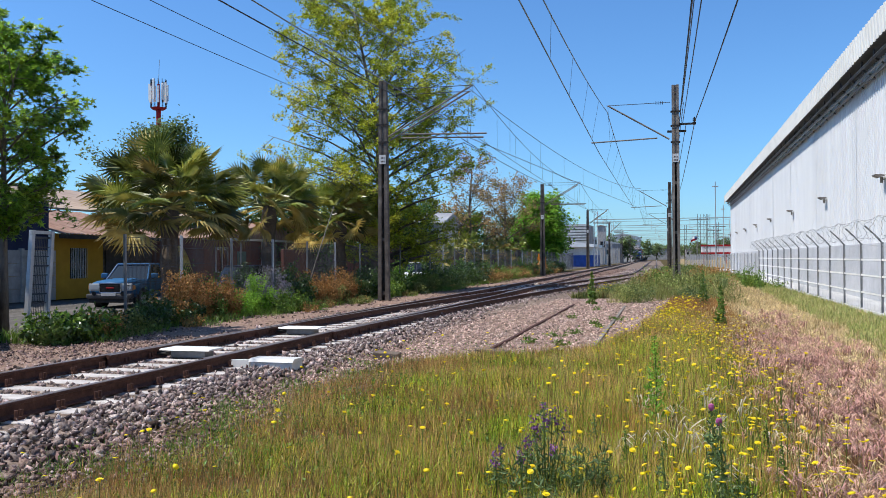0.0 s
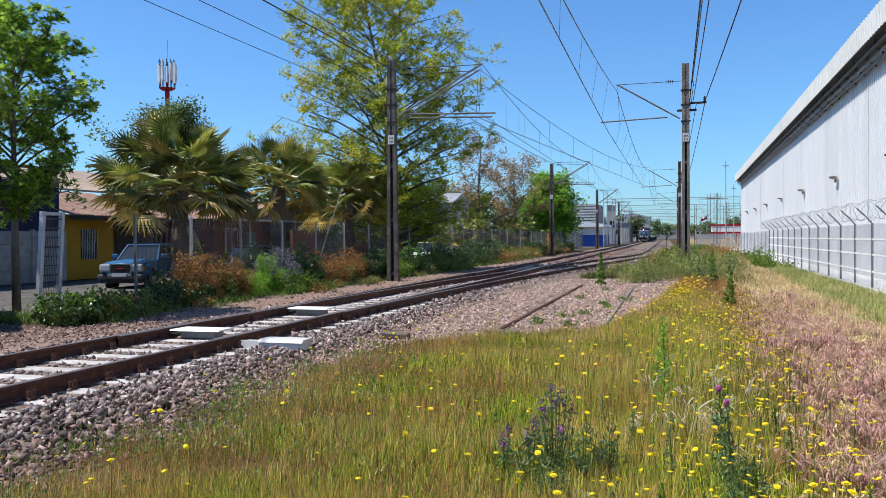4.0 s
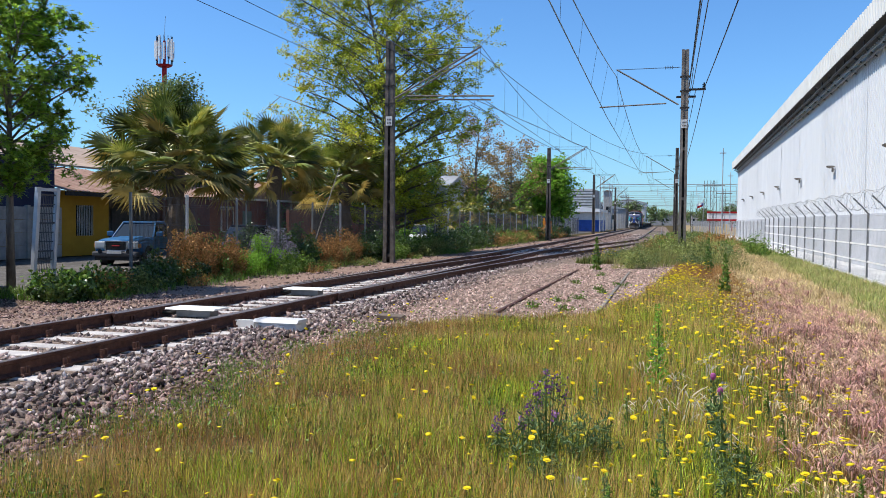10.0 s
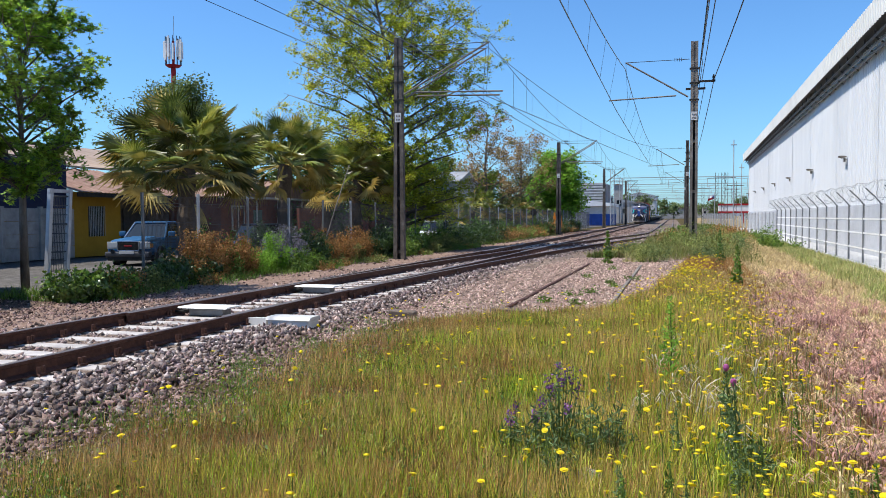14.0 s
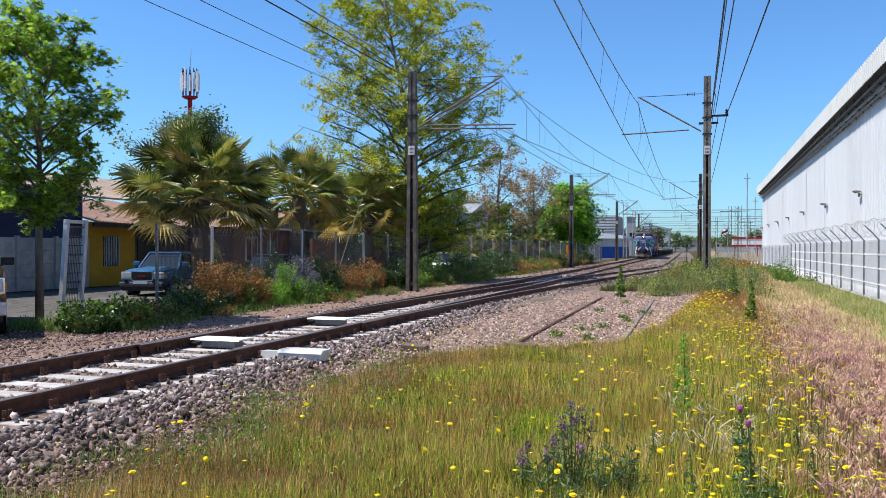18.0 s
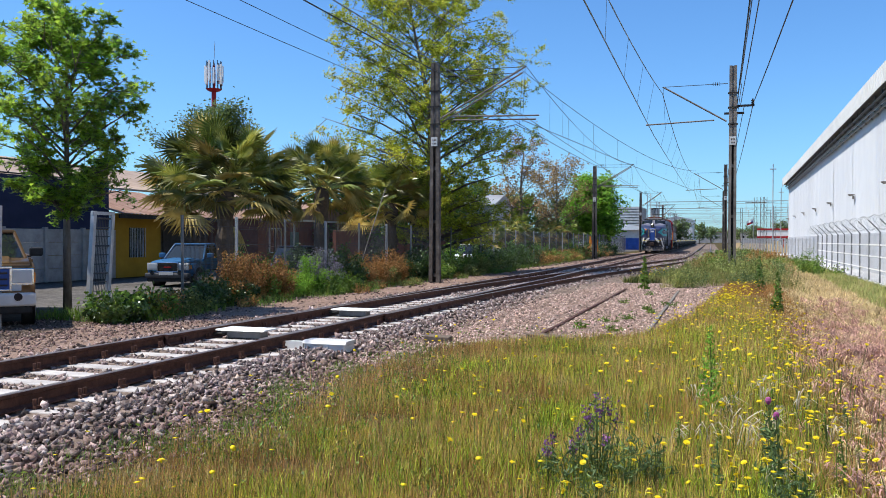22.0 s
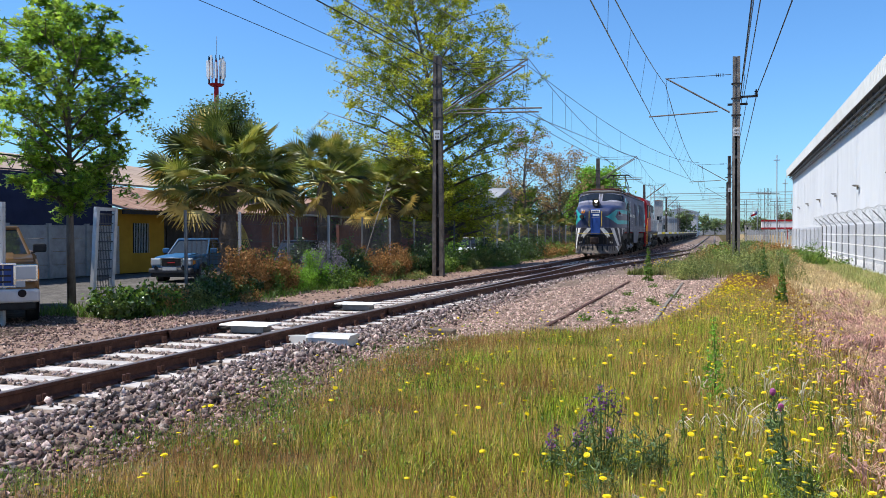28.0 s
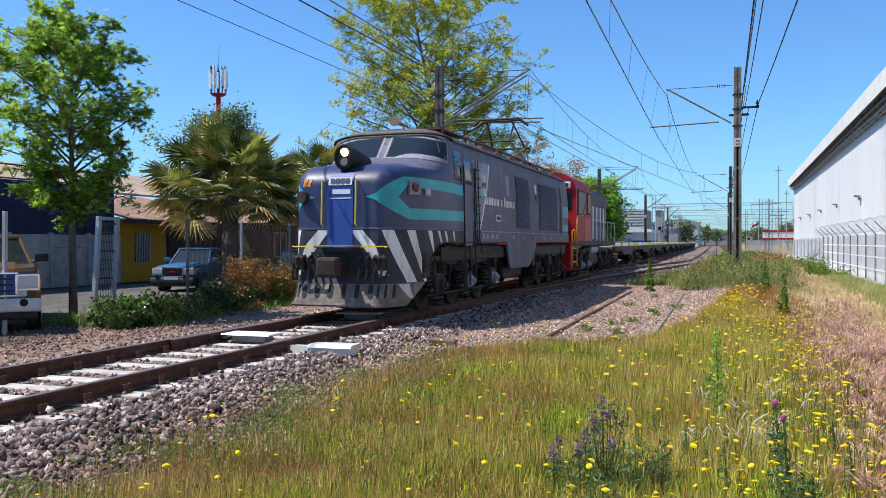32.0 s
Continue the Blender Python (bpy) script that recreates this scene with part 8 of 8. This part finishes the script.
    box(bm, -hw + 0.44, hw - 0.44, -0.025, 0.05, hood * 0.62, hood * 0.92, 0.02)
    part("grille", bm, grille, c)
    for x0, x1, z0, z1 in ((-hw + 0.40, hw - 0.40, hood * 0.92, hood * 0.955), (-hw + 0.40, hw - 0.40, hood * 0.585, hood * 0.62), (-hw + 0.40, -hw + 0.45, hood * 0.62, hood * 0.92), (hw - 0.45, hw - 0.40, hood * 0.62, hood * 0.92)):
        bm = B()
        box(bm, x0, x1, -0.045, 0.04, z0, z1, 0.01)
        part("grille_frame", bm, M_chrome, c)
    bm = B()
    box(bm, -0.14, 0.14, -0.05, -0.03, hood * 0.75, hood * 0.79, 0.01)
    part("grille_badge", bm, M_red if h < 1.8 else M_chrome, c)
    bm = B()
    box(bm, -hw + 0.06, hw - 0.06, -0.10, 0.12, ground_clear - 0.10, ground_clear + 0.05, 0.03)
    part("front_valance", bm, M_black, c)
    for k in range(3):
        bm = B()
        z = hood * (0.66 + 0.09 * k)
        box(bm, -hw + 0.48, hw - 0.48, -0.04, -0.02, z, z + 0.035)
        part("grille_bar", bm, M_soot, c)
    bm = B()
    box(bm, -hw - 0.01, hw + 0.01, -0.16, 0.10, ground_clear + 0.04, hood * 0.56, 0.05)
    part("bumper", bm, M_whitegrime if h > 1.8 else M_darksteel, c)
    bm = B()
    box(bm, -0.26, 0.26, -0.175, -0.158, ground_clear + 0.14, ground_clear + 0.25)
    part("number_plate", bm, M_whitegrime, c)
    # load bed
    for sx in (-1, 1):
        bm = B()
        x0, x1 = sorted((sx * (hw - 0.06), sx * hw))
        box(bm, x0, x1, l * 0.59, l, ground_clear + 0.08, belt + 0.02, 0.015)
        part("bed_side", bm, paint, c)
    bm = B()
    box(bm, -hw + 0.06, hw - 0.06, l * 0.59, l, ground_clear + 0.1, ground_clear + 0.2)
    part("bed_floor", bm, M_soot, c)
    bm = B()
    box(bm, -hw + 0.06, hw - 0.06, l - 0.06, l, ground_clear + 0.2, belt)
    part("tailgate", bm, paint, c)
    return c


def hatchback(at, turn, paint, label):
    c = empty("parked_car", pose(at[0], at[1], at[2], 0, 0, turn), label=label, category="car")
    bm = B()
    prism(bm, [(0, 0.3), (0.02, 0.62), (0.9, 0.85), (4.0, 0.88), (4.1, 0.35)], "x", -0.82, 0.82)
    bmesh.ops.bevel(bm, geom=[e for e in bm.edges], offset=0.06, segments=2, affect="EDGES")
    part("body", bm, paint, c)
    bm = B()
    prism(bm, [(0.9, 0.84), (1.65, 1.40), (3.4, 1.42), (3.98, 0.86)], "x", -0.70, 0.70)
    part("glasshouse", bm, M_glassdark, c)
    bm = B()
    box(bm, -0.66, 0.66, 1.6, 3.45, 1.39, 1.45, 0.02)
    part("roof", bm, paint, c)
    for sx in (-1, 1):
        for y in (0.75, 3.3):
            bm = B()
            disc_wheel(bm, (sx * 0.76, y, 0.3), "x", 0.3, 0.2, 18)
            part("tyre", bm, M_black, c)
        bm = B()
        box(bm, sx * 0.62 - 0.13, sx * 0.62 + 0.13, -0.01, 0.06, 0.58, 0.72, 0.01)
        part("headlamp", bm, M_clearlens, c)
    return c


def vehicles():
    pickup("blue_pickup", (-18.85, 25.75, -0.07), 10, 1.62, 4.7, 1.58, M_pickupblue, "old blue pickup parked behind the fence", M_soot)
    # the blue of this grille is the sky's reflection in chrome, put in as colour
    pickup("gold_pickup", (-13.26, 12.51, -0.07), 46, 1.9, 5.5, 1.93, M_gold, "golden-brown pickup with white bumper standing at the gate", M_bluepaint_sky, 0.42, 0.66)
    hatchback((-17.6, 31.2, -0.07), 4, mat("dark_blue_car_paint", [(0.012, 0.02, 0.05), (0.02, 0.03, 0.07)], 3, 0.3, spec=0.5), "dark blue car parked behind the weeds")
    hatchback((-15.6, 50.5, -0.07), 0, M_white, "white car parked behind the fence")


# ---- distance ----
def far_things():
    c = empty("blue_depot", label="low depot with white roof and blue wall by the line", category="building")
    bm = B()
    box(bm, -19.6, -13.6, 151, 165, 0, 3.4)
    part("white_wall", bm, M_whitegrime, c)
    bm = B()
    box(bm, -17.6, -13.55, 150.9, 164, 0, 2.0)
    part("blue_wall", bm, M_bluepaint_sky, c)
    bm = B()
    prism(bm, [(-20.2, 3.4), (-13.2, 3.4), (-13.2, 3.9), (-20.2, 4.7)], "y", 150, 166)
    part("white_roof", bm, M_white, c)
    g = empty("louvred_hall", label="grey hall clad in horizontal louvres", category="building")
    bm = B()
    box(bm, -22, -17.0, 176, 190, 0, 8.4)
    part("hall_wall", bm, M_concrete, g)
    for k in range(14):
        bm = B()
        box(bm, -22.05, -16.95, 175.6, 176.0, 0.6 + 0.57 * k, 0.9 + 0.57 * k)
        part("louvre", bm, M_whitegrime, g)
    for i, (x, y, w, d, h, m) in enumerate(((-16.6, 205, 1.8, 3, 9, M_concrete), (-24, 235, 6, 10, 6.5, M_darksteel), (-18.5, 250, 7, 20, 5.5, M_concrete), (-15.5, 310, 7, 14, 7.2, M_whitegrime), (-30, 260, 12, 20, 8, M_far),
                                            (-48, 300, 20, 20, 10, M_far), (-11, 520, 14, 12, 6, M_concrete), (14, 480, 16, 14, 6, M_concrete), (32, 420, 18, 14, 9, M_far), (3, 640, 22, 14, 7, M_concrete), (-26, 460, 18, 16, 12, M_far))):
        o = empty("distant_building", Matrix.Translation((x, y, 0)), label="pale distant building beside the line", category="building", group="distant buildings")
        bm = B()
        box(bm, -w / 2, w / 2, 0, d, 0, h)
        part("wall", bm, m, o)
        bm = B()
        prism(bm, [(-w / 2 - 0.3, h), (w / 2 + 0.3, h), (0, h + 0.12 * w)], "y", -0.3, d + 0.3)
        part("roof", bm, M_roofrust if i % 3 == 0 else M_galv, o)
        for k in range(max(1, int(w / 2.4))):
            bm = B()
            xx = -w / 2 + 1.2 + 2.4 * k
            box(bm, xx - 0.5, xx + 0.5, -0.06, 0.02, h * 0.45, h * 0.45 + 1.3)
            part("window", bm, M_glassdark, o)
    r = empty("red_footbridge", label="long red and white station structure across the lines", category="station building")
    bm = B()
    box(bm, 6.0, 22, 200, 204, 2.6, 3.9)
    part("white_panel", bm, M_white, r)
    for z in (3.9, 2.2):
        bm = B()
        box(bm, 5.9, 22.1, 199.9, 204.1, z, z + 0.4)
        part("red_beam", bm, M_red, r)
    for x in (6.3, 11, 16, 21):
        bm = B()
        box(bm, x, x + 0.3, 200, 200.3, 0, 2.6)
        part("post", bm, M_red, r)
    f = empty("flag_on_pole", Matrix.Translation((4.3, 170, 0)), label="white, red and blue flag on a pole", category="flag")
    rod(f, [(0, 0, 0), (0, 0, 6.2)], 0.06, M_galv, "flag_pole")
    for nm, z0, z1, x1, m in (("red_half", 4.9, 5.3, -1.15, M_red), ("white_half", 5.3, 5.7, -1.15, M_white), ("blue_canton", 5.32, 5.68, -0.3, M_bluepaint_sky)):
        bm = B()
        n = 10
        rows = []
        for i in range(n + 1):
            x = x1 * i / n
            off = 0.12 * math.sin(i * 1.1) - (0.02 if nm == "blue_canton" else 0)
            rows.append((bm.verts.new((x, off, z0 - 0.05 * i)), bm.verts.new((x, off, z1 - 0.05 * i))))
        for a, b in zip(rows, rows[1:]):
            bm.faces.new((a[0], b[0], b[1], a[1]))
        part(nm, bm, m, f)
    for x, y, h in ((6.8, 150, 14.2), (10.2, 190, 12.5), (15, 230, 13)):
        o = empty("light_pole", Matrix.Translation((x, y, 0)), label="tall thin grey lighting pole", category="light pole", group="lighting poles")
        rod(o, [(0, 0, 0), (0, 0, h)], 0.08, M_galv, "pole", 8)
        bm = B()
        box(bm, -0.5, 0.5, -0.1, 0.1, h - 0.9, h - 0.75)
        part("cross_bar", bm, M_galv, o)
    for x, y, h in ((4.2, 152, 8.9), (5.4, 158, 9.2), (6.0, 158, 9.2), (2.4, 185, 8.2), (8.6, 182, 8.6), (-12.0, 206, 8.4), (-13.0, 226, 8.2), (9.4, 214, 8.8), (1.0, 226, 7.6), (-12.6, 258, 8.2), (12, 250, 9), (-13.4, 300, 8.4)):
        o = empty("lattice_mast", Matrix.Translation((x, y, 0)), label="dark steel lattice mast of the yard", category="lattice mast", group="lattice masts of the yard")
        bm = B()
        for sx in (-0.22, 0.22):
            tube(bm, [(sx, 0, 0), (sx, 0, h)], 0.05, 4)
        for k in range(int(h / 0.7)):
            s = 1 if k % 2 else -1
            tube(bm, [(-0.22 * s, 0, 0.7 * k), (0.22 * s, 0, 0.7 * k + 0.7)], 0.025, 3)
        part("lattice", bm, M_mast, o)
        bm = B()
        tube(bm, [(-1.6, 0, h - 0.9), (1.6, 0, h - 0.9)], 0.05, 4)
        part("cross_arm", bm, M_mast, o)
    # orange barrier at the foot of the second mast
    o = empty("orange_barrier", Matrix.Translation((-12.3, 83.5, 0)), label="orange plastic mesh barrier beside the mast", category="barrier")
    for k in range(3):
        bm = B()
        box(bm, -0.55 + 0.25 * k, -0.40 + 0.25 * k, -0.03, 0.03, 0.0, 2.0)
        part("orange_slat", bm, M_orange, o)
    bm = B()
    box(bm, -0.6, 0.25, 0.03, 0.06, 0.3, 1.7)
    part("orange_sheet", bm, M_orange, o)
    # dark wall and trees on the far side of the street
    w = empty("street_wall", label="dark brown wall along the far side of the street", category="wall")
    for k in range(24):
        y = 42 + 3.0 * k
        bm = B()
        box(bm, -20.3 - 0.004 * (y - 42), -20.1 - 0.004 * (y - 42), y, y + 2.92, 0, 2.15 + 0.25 * math.sin(k * 2.3), 0.02)
        part("wall_panel", bm, (M_brickwall, M_mast, M_leafdark if k > 40 else M_mast)[k % 3], w)
    for i, (x, y, h, c) in enumerate(((-22.5, 47, 6.5, 2.8), (-21.5, 54, 6.0, 2.8), (-22.5, 61, 6.8, 3.0), (-21.0, 67, 6.0, 2.8), (-22.0, 75, 6.6, 3.0), (-21.0, 84, 6.2, 3.0), (-22.0, 94, 6.6, 3.2), (-20.5, 112, 7.0, 3.4), (-19.0, 126, 6.5, 3.2))):
        tree((x, y, -0.05), h, 0.16, c, 20, 6500, 0.27, M_leafdark, "dense dark green tree behind the street wall", 900 + i, clump=0.3, start=0.12, up=0.7)
    for i in range(14):
        y = 43 + 4.2 * i
        bush(-14.6 - 0.004 * (y - 42) - 0.5 * (i % 2), y, 2.2, 1.3 + 0.5 * (i % 3), 900, 0.14, M_leafbright if i % 3 == 1 else (M_weed if i % 3 else M_leafdark), "dark green shrub behind the fence", "shrub", "shrub", "shrubs behind the fence", 940 + i, 14)
    # line of far trees and hazy hills
    for i, (x, y, h, c) in enumerate(((-13.5, 262, 7, 3.0), (-22, 300, 9, 4.0), (-36, 280, 10, 4.5), (-12, 380, 8, 4), (18, 330, 8, 4), (26, 360, 9, 4.5), (10, 420, 8, 4.5), (-20, 400, 10, 5), (36, 300, 9, 4), (-60, 240, 11, 5), (-4, 560, 8, 5), (6, 500, 7, 4.5), (-9, 470, 8, 4), (14, 440, 7, 4.5), (1, 580, 9, 6), (22, 290, 6, 3), (-7, 600, 9, 5))):
        tree((x, y, 0), h, 0.25, c, 12, 900, 0.9, M_leafgrey, "hazy green tree in the distance", 700 + i, clump=0.7, start=0.2)
    bm = B()
    n = 60
    top = []
    for i in range(n + 1):
        x = -2600 + 5200 * i / n
        z = 22 + 16 * noise.noise((i * 0.31, 2, 0)) + 8 * noise.noise((i * 0.9, 5, 0))
        top.append((bm.verts.new((x, 2900 - 0.00008 * x * x, -5)), bm.verts.new((x, 2900 - 0.00008 * x * x, z))))
    for a, b in zip(top, top[1:]):
        bm.faces.new((a[0], b[0], b[1], a[1]))
    tagged(part("backdrop", bm, mat("hazy_blue_distance", [(0.36, 0.45, 0.58), (0.42, 0.50, 0.62)], 0.01, 1.0)), "low hazy hills on the horizon", kind="structure")


# ---- single plants of the meadow ----
def spike_plant(x, y, h, material, label, seed, leaf=0.09, n=170, flower=None, narrow=0.55):
    rs = np.random.default_rng(seed)
    t = empty("tall_weed", Matrix.Translation((x, y, ground_z(x, y))), label=label, category="weed", group="tall single weeds")
    rod(t, [(0, 0, -0.02), (0.02, 0.01, h * 0.5), (0.0, 0.03, h)], [0.010, 0.008, 0.003], M_stalk, "stalk", 5)
    f = rs.power(0.9, n)
    a = rs.uniform(0, 6.28, n)
    r = (0.025 + 0.15 * (1 - f) ** 1.0) * h * rs.uniform(0.3, 1.0, n)
    pos = np.stack([np.cos(a) * r, np.sin(a) * r + 0.01, f * h], 1)
    finish("foliage", leaves(pos, rs.uniform(0.6, 1.2, n) * leaf * (1.25 - 0.6 * f), narrow), material, t)
    if flower:
        k = flower[1]
        p = np.stack([rs.normal(0, 0.045 * flower[2], k), rs.normal(0, 0.05 * flower[2], k), h * (1.04 - 0.34 * rs.uniform(0, 1, k) ** 1.2)], 1)
        finish("blossoms", leaves(p, rs.uniform(0.014, 0.030, k)), flower[0], t)
    return t


def herb(at, h, w, stems, label, seed, blooms):
    """A bushy herb: stems spreading from one root, narrow leaves all along them, violet flowers at the ends of the first ones."""
    rs = np.random.default_rng(seed)
    x, y = at
    t = empty("bugloss", Matrix.Translation((x, y, ground_z(x, y))), label=label, category="weed", group="bugloss plants in the meadow")
    bm = B()
    pos, bl = [], []
    for k in range(stems):
        a, d = k * 2.4 + rs.uniform(-0.3, 0.3), w * math.sqrt((k + 0.3) / stems)
        e = Vector((math.cos(a) * d, math.sin(a) * d, h * (1.0 - 0.5 * (d / w) ** 2) * rs.uniform(0.85, 1.08)))
        m = Vector((e.x * 0.62, e.y * 0.62, e.z * 0.5))
        tube(bm, [(0, 0, -0.02), m, e], [0.006, 0.005, 0.002], 4, cap=False)
        for _ in range(34):
            u = rs.uniform(0.08, 1.0)
            p = (Vector().lerp(m, u * 2) if u < 0.5 else m.lerp(e, u * 2 - 1)) + Vector(rs.normal(0, 0.018, 3))
            pos.append((p.x, p.y, max(0.01, p.z)))
        if k < blooms:
            for _ in range(20):
                u = rs.uniform(0.84, 1.04)
                bl.append(tuple(m.lerp(e, u * 2 - 1) + Vector(rs.normal(0, 0.016, 3))))
    part("stem", bm, M_stalk, t)["kind"] = "stuff"
    finish("foliage", leaves(np.array(pos), rs.uniform(0.03, 0.085, len(pos)), 0.28), M_bugloss, t)
    if bl:
        finish("blossoms", leaves(np.array(bl), rs.uniform(0.016, 0.032, len(bl))), M_violet, t)
    return t


def single_plants():
    spike_plant(-0.12, 8.3, 0.95, M_leafbright, "upright green weed spike in the meadow", 1, 0.065, 300)
    spike_plant(1.07, 20.4, 1.0, M_weed, "dark green weed spike at the meadow's edge", 2, 0.12, 300)
    spike_plant(-2.7, 30.0, 1.15, M_weed, "bright green weed by the ballast", 3, 0.14, 280)
    spike_plant(0.95, 28.5, 1.15, M_leafdark, "dark green weed spike at the meadow's edge", 4, 0.12, 280)
    herb((-0.80, 6.05), 0.74, 0.17, 15, "tall grey-green bugloss with a head of violet flowers", 10, 11)
    herb((-0.92, 5.85), 0.50, 0.16, 10, "grey-green bugloss with few violet flowers", 12, 3)
    herb((-0.58, 5.90), 0.52, 0.15, 11, "grey-green bugloss not yet in flower", 11, 0)
    herb((-0.42, 6.00), 0.44, 0.13, 9, "grey-green bugloss not yet in flower", 15, 0)
    herb((-0.72, 5.50), 0.36, 0.16, 10, "grey-green bugloss not yet in flower", 13, 0)
    herb((-1.12, 5.95), 0.46, 0.08, 5, "grey-green bugloss with few violet flowers", 16, 3)
    herb((0.42, 5.5), 0.42, 0.14, 9, "bushy grey-green herb among the yellow flowers", 14, 0)
    for i, (x, y, h) in enumerate(((0.34, 6.0, 0.62), (0.30, 6.2, 0.68))):
        t = spike_plant(x, y, h, M_bugloss, "grey-green thistle with magenta head", 30 + i, 0.08, 120, None, 0.45)
        bm = B()
        tube(bm, [(0, 0.03, h - 0.018), (0, 0.03, h - 0.008), (0, 0.03, h + 0.010), (0, 0.03, h + 0.026), (0, 0.03, h + 0.032)], [0.006, 0.015, 0.020, 0.017, 0.009], 10)
        part("thistle_head", bm, M_pink, t)
    for i in range(26):
        x, y = rng.uniform(-1.1, 1.1), rng.uniform(3.6, 9.0)
        spike_plant(x, y, rng.uniform(0.25, 0.5), M_weed if i % 3 else M_bugloss, "leafy green weed among the grass", 50 + i, 0.05, 110, None, 0.4)
    for i in range(9):
        x, y = rng.uniform(-2.8, -0.9), rng.uniform(15.5, 27)
        bush(x, y, 0.4, 0.16, 90, 0.05, M_weed, "small green tuft in the gravel", "gravel_tuft", "weed", "tufts in the gravel", 80 + i, 5)
    bush(-12.5, 26.0, 0.8, 1.15, 500, 0.06, M_violet, "tall purple-flowering weed at the fence", "purple_weed", "weed", "", 95, 10)
    v, f = rock_shapes()
    bm = B()
    vs = [bm.verts.new((p[0] * 0.17 * (1 + 0.2 * math.sin(5 * p[1])), p[1] * 0.11, p[2] * 0.08)) for p in v]
    for q in f:
        bm.faces.new([vs[i] for i in q])
    bmesh.ops.bevel(bm, geom=list(bm.edges), offset=0.012, segments=1, affect="EDGES")
    o = part("pale_stone", bm, M_concrete)
    o.matrix_world = Matrix.Translation((-0.57, 5.6, ground_z(-0.57, 5.6) + 0.05))
    tagged(o, "pale grey stone lying in the grass", "stone")


# ---- build ----
ground()
ballast()
tracks()
point_machine()
warehouse()
right_fence()
overhead()
left_fence()
narrow_gate()
houses()
tower()
vehicles()
far_things()
TRAIN_THINGS = [(loco_front(), 0.0, 16.3), (loco_red(), 17.1, 17.0)]
for k in range(13):
    w = flat_wagon() if k == 0 else copy_thing(w, Matrix())
    TRAIN_THINGS.append((w, 31.3 + 13.9 * k, 13.6))
plants()
single_plants()
meadow()
flowers()
all_stones()
motions()
